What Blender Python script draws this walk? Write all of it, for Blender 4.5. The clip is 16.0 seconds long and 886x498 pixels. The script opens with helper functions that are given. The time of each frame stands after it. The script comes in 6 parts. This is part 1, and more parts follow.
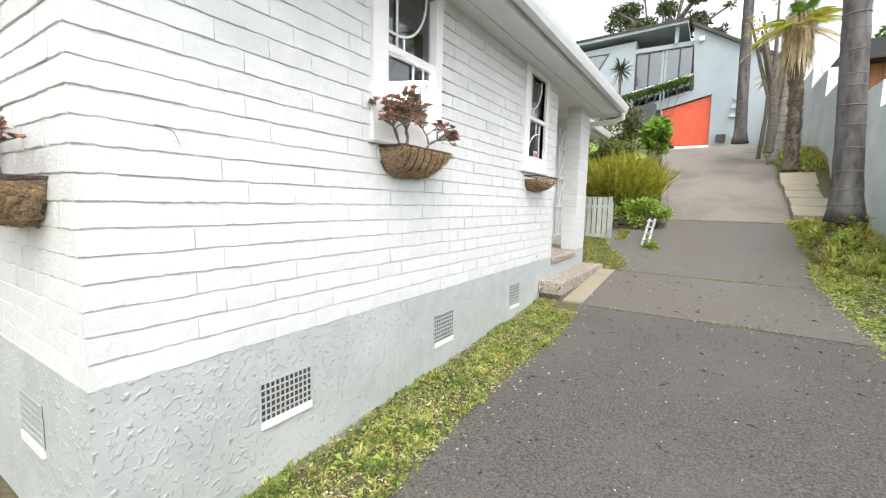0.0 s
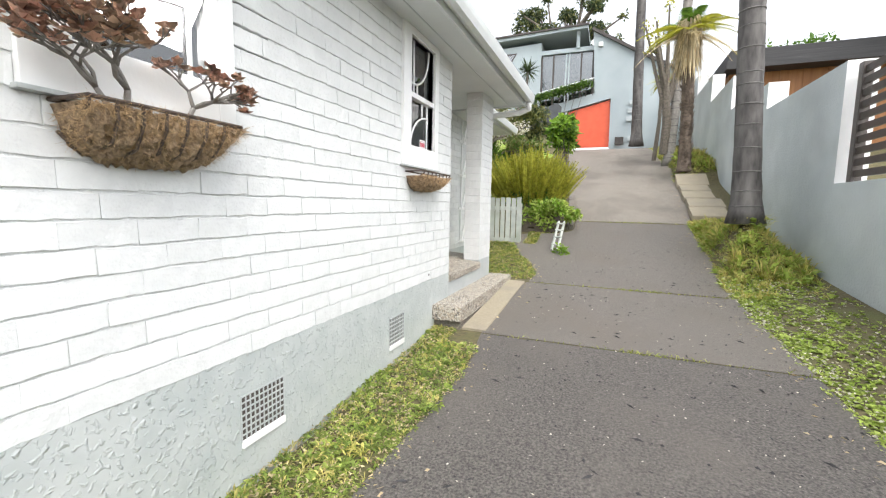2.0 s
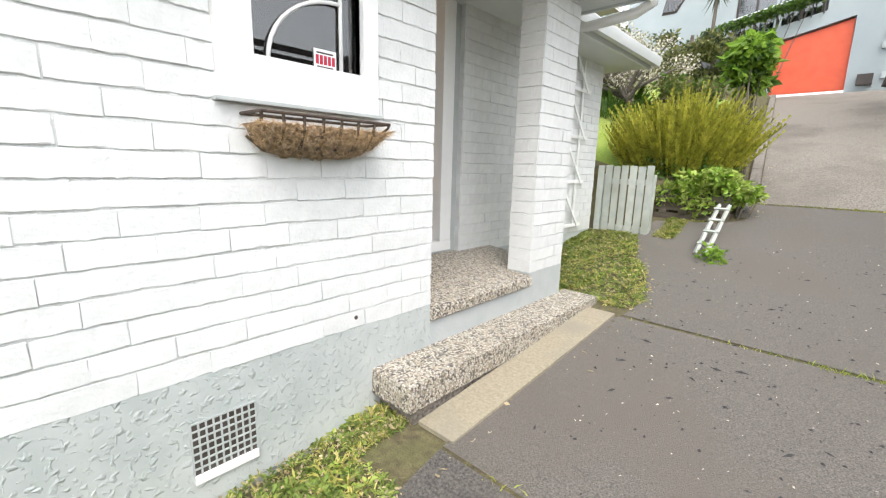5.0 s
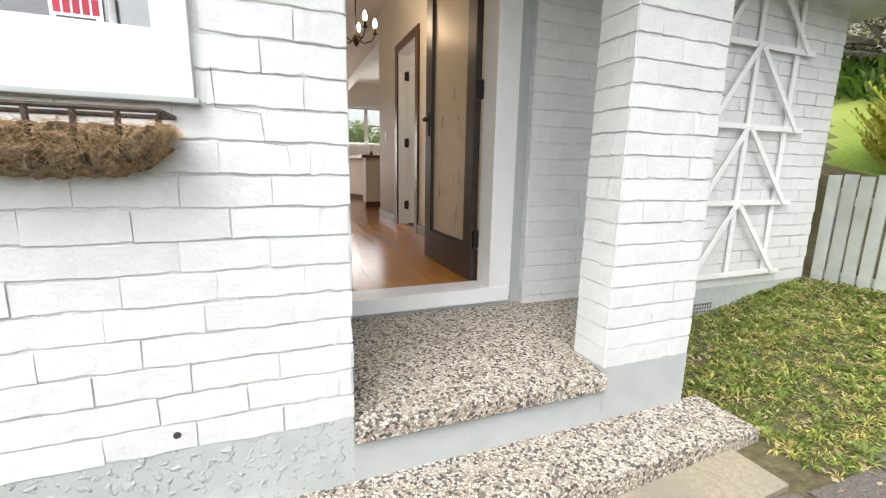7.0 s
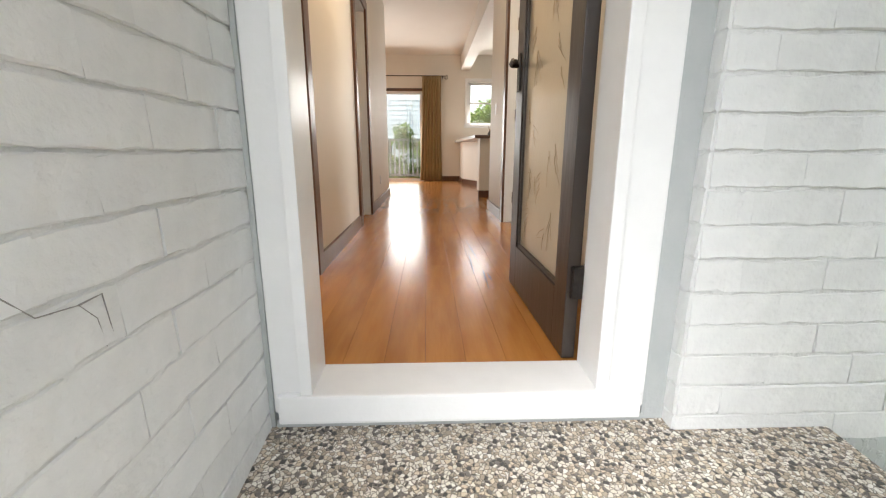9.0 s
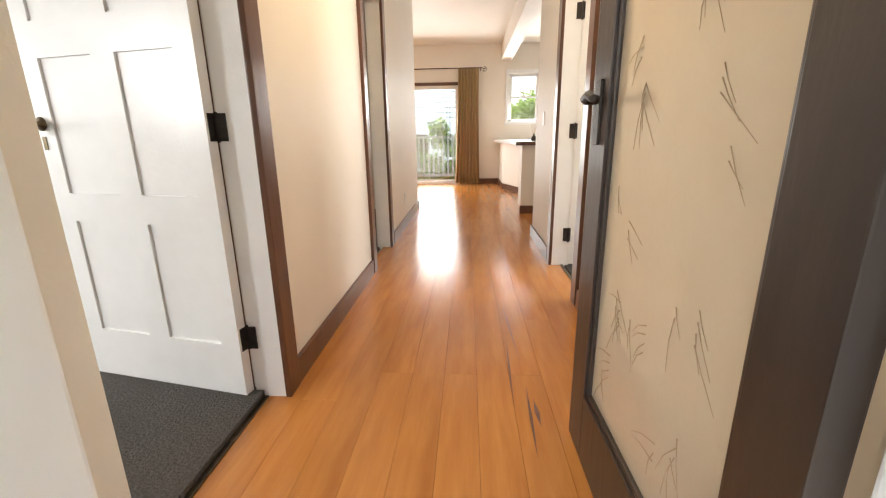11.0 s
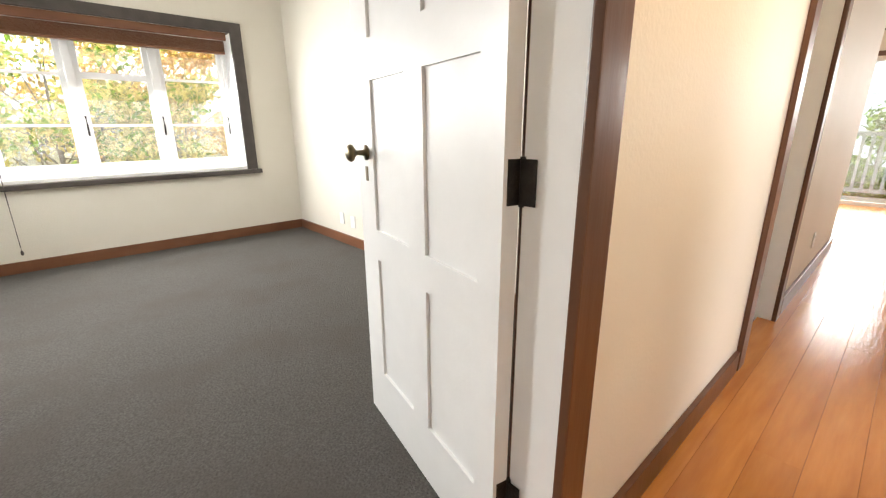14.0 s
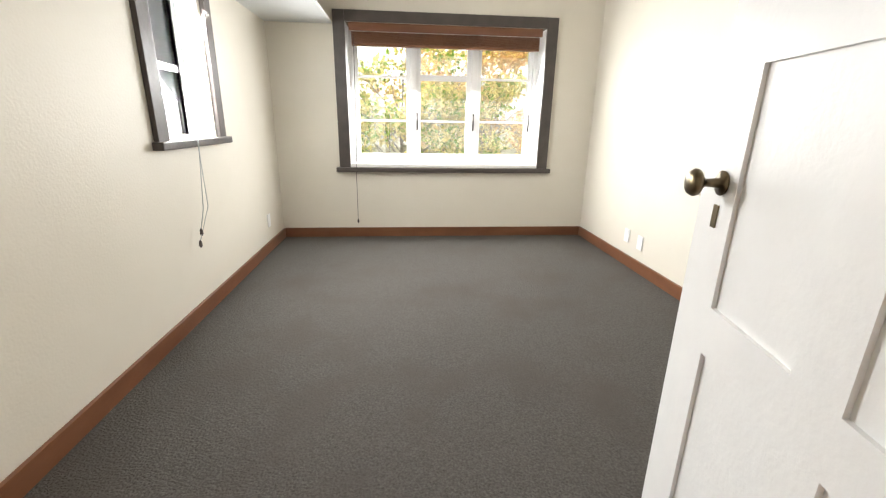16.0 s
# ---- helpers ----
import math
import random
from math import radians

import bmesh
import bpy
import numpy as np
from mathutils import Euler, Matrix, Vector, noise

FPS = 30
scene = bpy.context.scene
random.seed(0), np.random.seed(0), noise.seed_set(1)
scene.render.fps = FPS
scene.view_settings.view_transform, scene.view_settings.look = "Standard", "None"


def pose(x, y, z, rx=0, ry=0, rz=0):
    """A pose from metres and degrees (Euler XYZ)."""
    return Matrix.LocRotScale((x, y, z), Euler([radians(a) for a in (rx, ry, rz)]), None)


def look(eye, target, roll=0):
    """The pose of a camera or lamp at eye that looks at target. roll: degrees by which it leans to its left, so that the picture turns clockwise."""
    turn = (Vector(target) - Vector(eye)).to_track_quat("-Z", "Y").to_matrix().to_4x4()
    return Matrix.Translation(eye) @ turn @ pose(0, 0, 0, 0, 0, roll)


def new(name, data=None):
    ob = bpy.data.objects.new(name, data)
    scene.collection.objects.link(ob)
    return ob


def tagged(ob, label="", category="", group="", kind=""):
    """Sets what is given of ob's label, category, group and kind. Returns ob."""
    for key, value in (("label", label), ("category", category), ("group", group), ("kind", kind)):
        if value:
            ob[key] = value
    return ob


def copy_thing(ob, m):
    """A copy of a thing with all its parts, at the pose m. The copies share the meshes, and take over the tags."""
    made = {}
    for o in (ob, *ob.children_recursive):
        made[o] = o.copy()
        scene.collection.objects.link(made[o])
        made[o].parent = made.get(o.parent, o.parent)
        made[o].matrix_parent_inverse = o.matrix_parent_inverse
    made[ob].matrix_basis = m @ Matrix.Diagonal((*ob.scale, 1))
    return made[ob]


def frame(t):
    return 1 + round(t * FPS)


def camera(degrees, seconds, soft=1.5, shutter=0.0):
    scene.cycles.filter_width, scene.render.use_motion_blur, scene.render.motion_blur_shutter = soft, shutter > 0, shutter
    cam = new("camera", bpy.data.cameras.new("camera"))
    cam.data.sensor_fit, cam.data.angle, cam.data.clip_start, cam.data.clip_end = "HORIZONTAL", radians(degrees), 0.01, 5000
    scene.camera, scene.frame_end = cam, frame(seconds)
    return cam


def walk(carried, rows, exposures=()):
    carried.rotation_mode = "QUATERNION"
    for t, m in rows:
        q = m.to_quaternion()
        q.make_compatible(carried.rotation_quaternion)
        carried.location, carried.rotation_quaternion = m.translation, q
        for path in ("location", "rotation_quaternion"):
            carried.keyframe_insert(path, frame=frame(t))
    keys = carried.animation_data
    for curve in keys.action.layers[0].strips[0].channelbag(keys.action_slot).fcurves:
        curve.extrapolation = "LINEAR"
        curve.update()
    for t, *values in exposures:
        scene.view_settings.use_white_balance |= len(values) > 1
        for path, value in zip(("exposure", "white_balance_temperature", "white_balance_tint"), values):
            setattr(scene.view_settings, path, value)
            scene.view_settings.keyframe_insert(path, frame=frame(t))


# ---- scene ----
cam = camera(93.1, 16.0, 1.2)
PATH = [
    (0, (0.061, -0.113, 1.362), (-1.01, 1.562, 1.144), 1.2),
    (0.5, (0.053, 0.133, 1.365), (-0.932, 1.862, 1.166), 1.2),
    (1, (0.011, 0.379, 1.385), (-0.869, 2.165, 1.192), 1.1),
    (1.5, (-0.104, 0.706, 1.396), (-0.891, 2.535, 1.2), 1.1),
    (2, (-0.114, 1.074, 1.409), (-0.846, 2.923, 1.197), 1.0),
    (2.5, (-0.098, 1.461, 1.449), (-0.834, 3.304, 1.2), 1.1),
    (3, (-0.103, 1.81, 1.461), (-0.897, 3.624, 1.181), 1.5),
    (3.5, (-0.059, 2.182, 1.473), (-0.949, 3.947, 1.167), 1.7),
    (3.7, (-0.032, 2.334, 1.505), (-0.97, 4.072, 1.189), 1.9),
    (5.8, (-0.016, 4.091, 1.496), (-1.579, 5.272, 1.095), 1.2),
    (6, (-0.052, 4.241, 1.505), (-1.666, 5.354, 1.107), 1.3),
    (6.5, (-0.153, 4.61, 1.54), (-1.885, 5.526, 1.14), 1.1),
    (7, (-0.322, 4.891, 1.551), (-2.151, 5.607, 1.172), 1.1),
    (7.5, (-0.527, 5.151, 1.587), (-2.426, 5.648, 1.201), 1.2),
    (8, (-0.734, 5.367, 1.567), (-2.671, 5.669, 1.175), 0.5),
    (8.5, (-1.074, 5.474, 1.536), (-3.016, 5.64, 1.086), 0.8),
    (9, (-1.395, 5.545, 1.522), (-3.341, 5.615, 1.067), 0.1),
    (9.5, (-1.718, 5.631, 1.604), (-3.668, 5.638, 1.16), -0.5),
    (11.8, (-2.427, 5.619, 1.852), (-4.328, 5.38, 1.28), -0.8),
    (12, (-2.475, 5.6, 1.858), (-4.368, 5.309, 1.282), -0.9),
    (12.5, (-2.611, 5.491, 1.871), (-4.47, 5.016, 1.307), -1.0),
    (13, (-2.692, 5.434, 1.865), (-4.467, 4.695, 1.315), -1.0),
    (13.5, (-2.855, 5.362, 1.882), (-4.45, 4.289, 1.332), -0.6),
    (14, (-2.99, 5.308, 1.956), (-4.276, 3.883, 1.396), -0.4),
    (14.5, (-3.014, 5.22, 1.967), (-3.958, 3.551, 1.398), 0.1),
    (15, (-3.08, 5.066, 1.967), (-3.689, 3.253, 1.382), 0.3),
    (15.5, (-3.114, 4.986, 1.979), (-3.468, 3.104, 1.401), 0.9),
    (16, (-3.109, 4.893, 1.985), (-3.291, 2.988, 1.404), 1.0),
]
walk(cam, [(t, look(eye, target, roll)) for t, eye, target, roll in PATH],
     [(0, 1.46), (3.5, 1.55), (6.0, 1.52), (7.0, 1.55), (8.0, 1.62), (8.5, 1.85), (9.0, 2.25), (9.7, 2.42), (11.8, 3.1), (12.5, 3.2), (13.5, 3.0), (14.5, 2.95), (16.0, 2.85)])
SKY, SUN, DAY_BED, DAY_HALL, HALL_LAMP, BULBS = 0.15, 0.6, 13.5, 12.5, 2.5, 12

# ---------------------------------------------------------------- light
world = bpy.data.worlds.new("overcast")
scene.world = world
world.use_nodes = True
wn, wl = world.node_tree.nodes, world.node_tree.links
sky = wn.new("ShaderNodeTexSky")
sky.sky_type, sky.sun_disc = "NISHITA", False
sky.sun_elevation, sky.sun_rotation = radians(57), radians(138)
sky.air_density, sky.dust_density = 1.2, 3.0
hsv = wn.new("ShaderNodeHueSaturation")
hsv.inputs["Saturation"].default_value = 0.22
wl.new(sky.outputs[0], hsv.inputs["Color"])
wl.new(hsv.outputs[0], wn["Background"].inputs["Color"])
wn["Background"].inputs["Strength"].default_value = SKY
sun = new("sun", bpy.data.lights.new("sun", "SUN"))
sun.data.energy, sun.data.angle, sun.data.color = SUN, radians(45), (1.0, 0.97, 0.92)
sun.matrix_world = look((6.2, -6.6, 14), (0, 0, 0))


def area(name, eye, target, w, h, watts, color=(1, 1, 1)):
    li = bpy.data.lights.new(name, "AREA")
    li.shape, li.size, li.size_y, li.energy, li.color = "RECTANGLE", w, h, watts, color
    o = new(name, li)
    o.matrix_world = look(eye, target)
    return o


area("window_daylight", (-3.51, 0.50, 2.15), (-3.51, 4, 0.2), 1.7, 1.0, DAY_BED, (0.99, 0.985, 0.97))
area("side_window_daylight", (-1.80, 2.15, 2.35), (-4, 2.5, 1.0), 0.45, 0.8, DAY_BED * 0.85, (0.99, 0.985, 0.97))
area("slider_daylight", (-11.12, 4.5, 1.85), (-6, 5.0, 0.3), 1.7, 1.8, DAY_HALL, (1.0, 0.98, 0.95))
area("kitchen_daylight", (-11.12, 7.0, 2.55), (-6, 6.4, 0.6), 1.1, 0.9, DAY_HALL * 0.6, (1.0, 0.98, 0.95))
area("side_room_daylight", (-5.0, 8.97, 2.25), (-5.0, 6.5, 1.4), 1.1, 1.0, DAY_BED * 0.8, (0.97, 0.98, 1.0))

# ---------------------------------------------------------------- materials


def mat(name, c1, c2=None, scale=6.0, rough=0.6, bump=0.0, bscale=60.0, metal=0.0, vary=0.0, stretch=(1, 1, 1), c3=None, s3=1.2, island=False, spec=0.5):
    """Two-scale noise colour with fine relief."""
    m = bpy.data.materials.new(name)
    m.use_nodes = True
    n, l = m.node_tree.nodes, m.node_tree.links
    b = n["Principled BSDF"]
    b.inputs["Roughness"].default_value, b.inputs["Metallic"].default_value = rough, metal
    b.inputs["Specular IOR Level"].default_value = spec
    co = n.new("ShaderNodeTexCoord")
    mp = n.new("ShaderNodeMapping")
    mp.inputs["Scale"].default_value = stretch
    l.new(co.outputs["Object"], mp.inputs["Vector"])
    vec = mp.outputs[0]
    c2 = c2 or c1
    t1 = n.new("ShaderNodeTexNoise")
    t1.inputs["Scale"].default_value, t1.inputs["Detail"].default_value = scale, 8
    l.new(vec, t1.inputs["Vector"])
    ramp = n.new("ShaderNodeMapRange")
    ramp.inputs[1].default_value, ramp.inputs[2].default_value = 0.32, 0.68
    l.new(t1.outputs["Fac"], ramp.inputs[0])
    mix = n.new("ShaderNodeMix")
    mix.data_type = "RGBA"
    mix.inputs[6].default_value, mix.inputs[7].default_value = (*c1, 1), (*c2, 1)
    l.new(ramp.outputs[0], mix.inputs[0])
    col = mix.outputs[2]
    if c3:
        t3 = n.new("ShaderNodeTexNoise")
        t3.inputs["Scale"].default_value, t3.inputs["Detail"].default_value = s3, 5
        l.new(vec, t3.inputs["Vector"])
        r3 = n.new("ShaderNodeMapRange")
        r3.inputs[1].default_value, r3.inputs[2].default_value = 0.48, 0.72
        l.new(t3.outputs["Fac"], r3.inputs[0])
        m3 = n.new("ShaderNodeMix")
        m3.data_type = "RGBA"
        l.new(r3.outputs[0], m3.inputs[0])
        l.new(col, m3.inputs[6])
        m3.inputs[7].default_value = (*c3, 1)
        col = m3.outputs[2]
    if vary:
        src = n.new("ShaderNodeNewGeometry").outputs["Random Per Island"] if island else n.new("ShaderNodeObjectInfo").outputs["Random"]
        rv = n.new("ShaderNodeMapRange")
        rv.inputs[3].default_value, rv.inputs[4].default_value = 1 - vary, 1 + vary
        l.new(src, rv.inputs[0])
        hv = n.new("ShaderNodeHueSaturation")
        l.new(rv.outputs[0], hv.inputs["Value"])
        l.new(col, hv.inputs["Color"])
        col = hv.outputs[0]
    l.new(col, b.inputs["Base Color"])
    if bump:
        t2 = n.new("ShaderNodeTexNoise")
        t2.inputs["Scale"].default_value, t2.inputs["Detail"].default_value = bscale, 6
        l.new(vec, t2.inputs["Vector"])
        bp = n.new("ShaderNodeBump")
        bp.inputs["Strength"].default_value, bp.inputs["Distance"].default_value = min(1, bump), 0.004 * max(1, bump)
        l.new(t2.outputs["Fac"], bp.inputs["Height"])
        l.new(bp.outputs[0], b.inputs["Normal"])
    return m


def cells(name, colours, scale, rough=0.6, depth=0.004, grout=(0.12, 0.11, 0.1)):
    """Broken stone chips set in mortar."""
    m = bpy.data.materials.new(name)
    m.use_nodes = True
    n, l = m.node_tree.nodes, m.node_tree.links
    b = n["Principled BSDF"]
    b.inputs["Roughness"].default_value = rough
    co = n.new("ShaderNodeTexCoord")
    wob = n.new("ShaderNodeTexNoise")
    wob.inputs["Scale"].default_value = scale * 0.7
    l.new(co.outputs["Object"], wob.inputs["Vector"])
    add = n.new("ShaderNodeVectorMath")
    add.operation = "MULTIPLY_ADD"
    l.new(wob.outputs["Color"], add.inputs[0])
    add.inputs[1].default_value = (1.1 / scale,) * 3
    l.new(co.outputs["Object"], add.inputs[2])
    v = n.new("ShaderNodeTexVoronoi")
    v.inputs["Scale"].default_value = scale
    l.new(add.outputs[0], v.inputs["Vector"])
    e = n.new("ShaderNodeTexVoronoi")
    e.feature = "DISTANCE_TO_EDGE"
    e.inputs["Scale"].default_value = scale
    l.new(add.outputs[0], e.inputs["Vector"])
    r = n.new("ShaderNodeValToRGB")
    r.color_ramp.interpolation = "CONSTANT"
    sep = n.new("ShaderNodeSeparateColor")
    l.new(v.outputs["Color"], sep.inputs[0])
    l.new(sep.outputs[0], r.inputs[0])
    while len(r.color_ramp.elements) < len(colours):
        r.color_ramp.elements.new(0.5)
    for i, c in enumerate(colours):
        r.color_ramp.elements[i].position = i / len(colours)
        r.color_ramp.elements[i].color = (*c, 1)
    er = n.new("ShaderNodeMapRange")
    er.inputs[1].default_value, er.inputs[2].default_value = 0.02, 0.10
    l.new(e.outputs["Distance"], er.inputs[0])
    mix = n.new("ShaderNodeMix")
    mix.data_type = "RGBA"
    mix.inputs[6].default_value = (*grout, 1)
    l.new(er.outputs[0], mix.inputs[0])
    l.new(r.outputs[0], mix.inputs[7])
    l.new(mix.outputs[2], b.inputs["Base Color"])
    bp = n.new("ShaderNodeBump")
    bp.inputs["Distance"].default_value = depth
    l.new(er.outputs[0], bp.inputs["Height"])
    l.new(bp.outputs[0], b.inputs["Normal"])
    return m


def glass_mat(name, tint=(1, 1, 1), rough=0.0, clear=0.9):
    m = bpy.data.materials.new(name)
    m.use_nodes = True
    n, l = m.node_tree.nodes, m.node_tree.links
    n.remove(n["Principled BSDF"])
    tr, gl, mx = n.new("ShaderNodeBsdfTransparent"), n.new("ShaderNodeBsdfGlossy"), n.new("ShaderNodeMixShader")
    fr = n.new("ShaderNodeFresnel")
    fr.inputs["IOR"].default_value = 2.5
    tr.inputs["Color"].default_value = (*[c * clear for c in tint], 1)
    gl.inputs["Roughness"].default_value = rough
    l.new(fr.outputs[0], mx.inputs[0])
    l.new(tr.outputs[0], mx.inputs[1])
    l.new(gl.outputs[0], mx.inputs[2])
    l.new(mx.outputs[0], n["Material Output"].inputs["Surface"])
    return m


def glow(name, c, s):
    m = bpy.data.materials.new(name)
    m.use_nodes = True
    b = m.node_tree.nodes["Principled BSDF"]
    b.inputs["Base Color"].default_value = (*c, 1)
    b.inputs["Emission Color"].default_value, b.inputs["Emission Strength"].default_value = (*c, 1), s
    return m


PAINT = mat("painted_brick", (0.655, 0.666, 0.662), (0.72, 0.728, 0.722), 9, 0.45, 0.9, 60, vary=0.04, c3=(0.62, 0.632, 0.625), s3=4)
PAINT_J = mat("painted_brick_joined", (0.655, 0.666, 0.662), (0.72, 0.728, 0.722), 9, 0.45, 0.9, 60, vary=0.04, c3=(0.62, 0.632, 0.625), s3=4, island=True)
MORTAR = mat("painted_mortar", (0.60, 0.612, 0.608), (0.70, 0.708, 0.70), 14, 0.5, 2.5, 45)
ROUGHCAST = mat("grey_roughcast", (0.42, 0.455, 0.45), (0.49, 0.52, 0.512), 9, 0.55, 2.6, 48, c3=(0.56, 0.58, 0.57), s3=1.5)
rn, rk = ROUGHCAST.node_tree.nodes, ROUGHCAST.node_tree.links
rb = next(q for q in rn if q.type == "BUMP")
rnoise = rb.inputs["Height"].links[0].from_node
rnoise.inputs["Scale"].default_value, rnoise.inputs["Detail"].default_value, rnoise.inputs["Distortion"].default_value = 36, 3, 0.35
rfleck = rn.new("ShaderNodeMapRange")
rfleck.inputs[1].default_value, rfleck.inputs[2].default_value = 0.53, 0.74
rk.new(rnoise.outputs["Fac"], rfleck.inputs[0])
rk.new(rfleck.outputs[0], rb.inputs["Height"])
rb.inputs["Distance"].default_value = 0.005
GREYTRIM = mat("grey_paint", (0.42, 0.45, 0.45), (0.47, 0.49, 0.49), 8, 0.5, 0.5, 60)
WHITE = mat("white_gloss_paint", (0.86, 0.86, 0.855), (0.83, 0.83, 0.825), 12, 0.28, 0.15, 70)
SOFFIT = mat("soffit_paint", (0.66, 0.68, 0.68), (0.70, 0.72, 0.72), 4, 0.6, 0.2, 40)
GUTTER = mat("gutter_enamel", (0.66, 0.69, 0.69), (0.72, 0.74, 0.74), 5, 0.3, 0.1, 30)
ASPHALT = mat("damp_asphalt", (0.026, 0.023, 0.021), (0.170, 0.155, 0.141), 75, 0.55, 3.5, 110, c3=(0.13, 0.116, 0.102), s3=0.8)
ASPHALT_PALE = mat("worn_asphalt", (0.075, 0.068, 0.060), (0.225, 0.203, 0.180), 120, 0.6, 3.0, 150, c3=(0.145, 0.127, 0.108), s3=1.2)
CONCRETE = mat("weathered_concrete", (0.10, 0.088, 0.076), (0.35, 0.31, 0.265), 60, 0.7, 3.0, 90, c3=(0.135, 0.117, 0.098), s3=0.75)
SLAB = mat("sandy_concrete", (0.27, 0.235, 0.17), (0.37, 0.32, 0.24), 60, 0.8, 1.2, 160, c3=(0.27, 0.24, 0.19), s3=3)
PEBBLE = cells("exposed_aggregate", [(0.70, 0.65, 0.56), (0.20, 0.18, 0.16), (0.80, 0.77, 0.70), (0.42, 0.35, 0.27), (0.64, 0.54, 0.41), (0.09, 0.085, 0.08), (0.74, 0.69, 0.60), (0.52, 0.44, 0.34), (0.66, 0.61, 0.54)], 90, 0.55, 0.005, (0.22, 0.19, 0.155))
SOIL = mat("lawn_soil", (0.075, 0.062, 0.034), (0.15, 0.13, 0.062), 25, 0.95, 3, 90, c3=(0.12, 0.125, 0.045), s3=2.5)
LAWN = mat("lawn", (0.15, 0.24, 0.025), (0.27, 0.36, 0.05), 40, 0.9, 4, 120, c3=(0.30, 0.34, 0.08), s3=1.0)
CREAM = mat("cream_wall_paint", (0.80, 0.755, 0.675), (0.82, 0.775, 0.70), 3, 0.55, 0.25, 90)
BEDWALL = mat("ivory_wall_paint", (0.70, 0.66, 0.575), (0.72, 0.68, 0.60), 3, 0.5, 0.25, 90)
CEIL = mat("ceiling_paint", (0.82, 0.79, 0.73), (0.84, 0.81, 0.75), 3, 0.6, 0.1, 60)
BROWN = mat("dark_varnished_timber", (0.085, 0.035, 0.018), (0.13, 0.055, 0.028), 9, 0.3, 0.3, 30, stretch=(1, 1, 0.15))
RIMU = mat("red_brown_timber", (0.14, 0.055, 0.027), (0.20, 0.085, 0.042), 9, 0.32, 0.3, 40, stretch=(0.3, 0.3, 1))
SLATE_TRIM = mat("charcoal_trim_paint", (0.055, 0.045, 0.04), (0.075, 0.062, 0.055), 10, 0.38, 0.3, 50)
DARKDOOR = mat("black_brown_door_timber", (0.030, 0.022, 0.018), (0.05, 0.036, 0.028), 10, 0.35, 0.3, 40, stretch=(1, 1, 0.2))
CARPET = mat("charcoal_carpet", (0.080, 0.074, 0.068), (0.136, 0.127, 0.118), 130, 0.95, 3.5, 120, c3=(0.100, 0.089, 0.080), s3=2.6, spec=0.1)
BOARD = mat("varnished_floorboard", (0.47, 0.18, 0.040), (0.57, 0.245, 0.060), 5, 0.19, 0.3, 12, vary=0.07, stretch=(0.6, 5, 5), c3=(0.36, 0.125, 0.026), s3=1.3)
BLACKIRON = mat("black_iron", (0.03, 0.026, 0.024), (0.055, 0.045, 0.04), 40, 0.45, 0.5, 150, metal=0.7)
BRONZE = mat("aged_brass", (0.13, 0.10, 0.06), (0.20, 0.16, 0.10), 40, 0.3, 0.1, 100, metal=1.0)
CHROME = mat("chrome", (0.7, 0.7, 0.72), (0.6, 0.6, 0.62), 5, 0.12, metal=1.0)
RUSTIRON = mat("rusty_iron", (0.055, 0.042, 0.036), (0.11, 0.078, 0.06), 50, 0.7, 0.8, 150, metal=0.3)
COIR = mat("coconut_fibre", (0.15, 0.10, 0.058), (0.46, 0.33, 0.21), 45, 0.95, 6, 90)
STRAW = mat("coir_strands", (0.42, 0.27, 0.13), (0.56, 0.40, 0.23), 40, 0.9, vary=0.4, island=True)
GLASS = glass_mat("window_glass", (0.96, 0.98, 0.97))
FROST = mat("etched_door_glass", (0.80, 0.72, 0.58), (0.84, 0.76, 0.62), 8, 0.22, 0.3, 60)
fn, fk = FROST.node_tree.nodes, FROST.node_tree.links
ft, fx, fm = fn.new("ShaderNodeBsdfTranslucent"), fn.new("ShaderNodeBsdfTransparent"), fn.new("ShaderNodeMixShader")
fm2 = fn.new("ShaderNodeMixShader")
ft.inputs["Color"].default_value, fx.inputs["Color"].default_value = (0.95, 0.88, 0.76, 1), (0.96, 0.92, 0.84, 1)
fm.inputs[0].default_value, fm2.inputs[0].default_value = 0.35, 0.5
fk.new(fn["Principled BSDF"].outputs[0], fm.inputs[1])
fk.new(ft.outputs[0], fm.inputs[2])
fk.new(fm.outputs[0], fm2.inputs[1])
fk.new(fx.outputs[0], fm2.inputs[2])
fk.new(fm2.outputs[0], fn["Material Output"].inputs["Surface"])
CURTAIN = mat("ochre_curtain", (0.40, 0.27, 0.13), (0.47, 0.33, 0.17), 30, 0.9, 0.8, 200)
RED = mat("orange_garage_paint", (0.70, 0.105, 0.045), (0.76, 0.125, 0.055), 4, 0.5, 0.1, 30)
BLUEGREY = mat("bluegrey_render", (0.36, 0.42, 0.445), (0.41, 0.465, 0.485), 1.2, 0.7, 0.8, 30)
DARKBLUE = mat("grey_wall_render", (0.47, 0.515, 0.53), (0.55, 0.59, 0.60), 1.5, 0.8, 2.0, 35, c3=(0.40, 0.435, 0.445), s3=0.8)
WHITEWALL = mat("white_render", (0.80, 0.80, 0.80), (0.84, 0.84, 0.83), 4, 0.7, 0.8, 35)
BLACKTIMBER = mat("black_stained_timber", (0.022, 0.022, 0.024), (0.035, 0.034, 0.036), 6, 0.6, 0.8, 30, stretch=(0.2, 1, 4))
CEDAR = mat("cedar_cladding", (0.24, 0.10, 0.035), (0.33, 0.15, 0.055), 5, 0.6, 0.5, 30, stretch=(3, 3, 0.2))
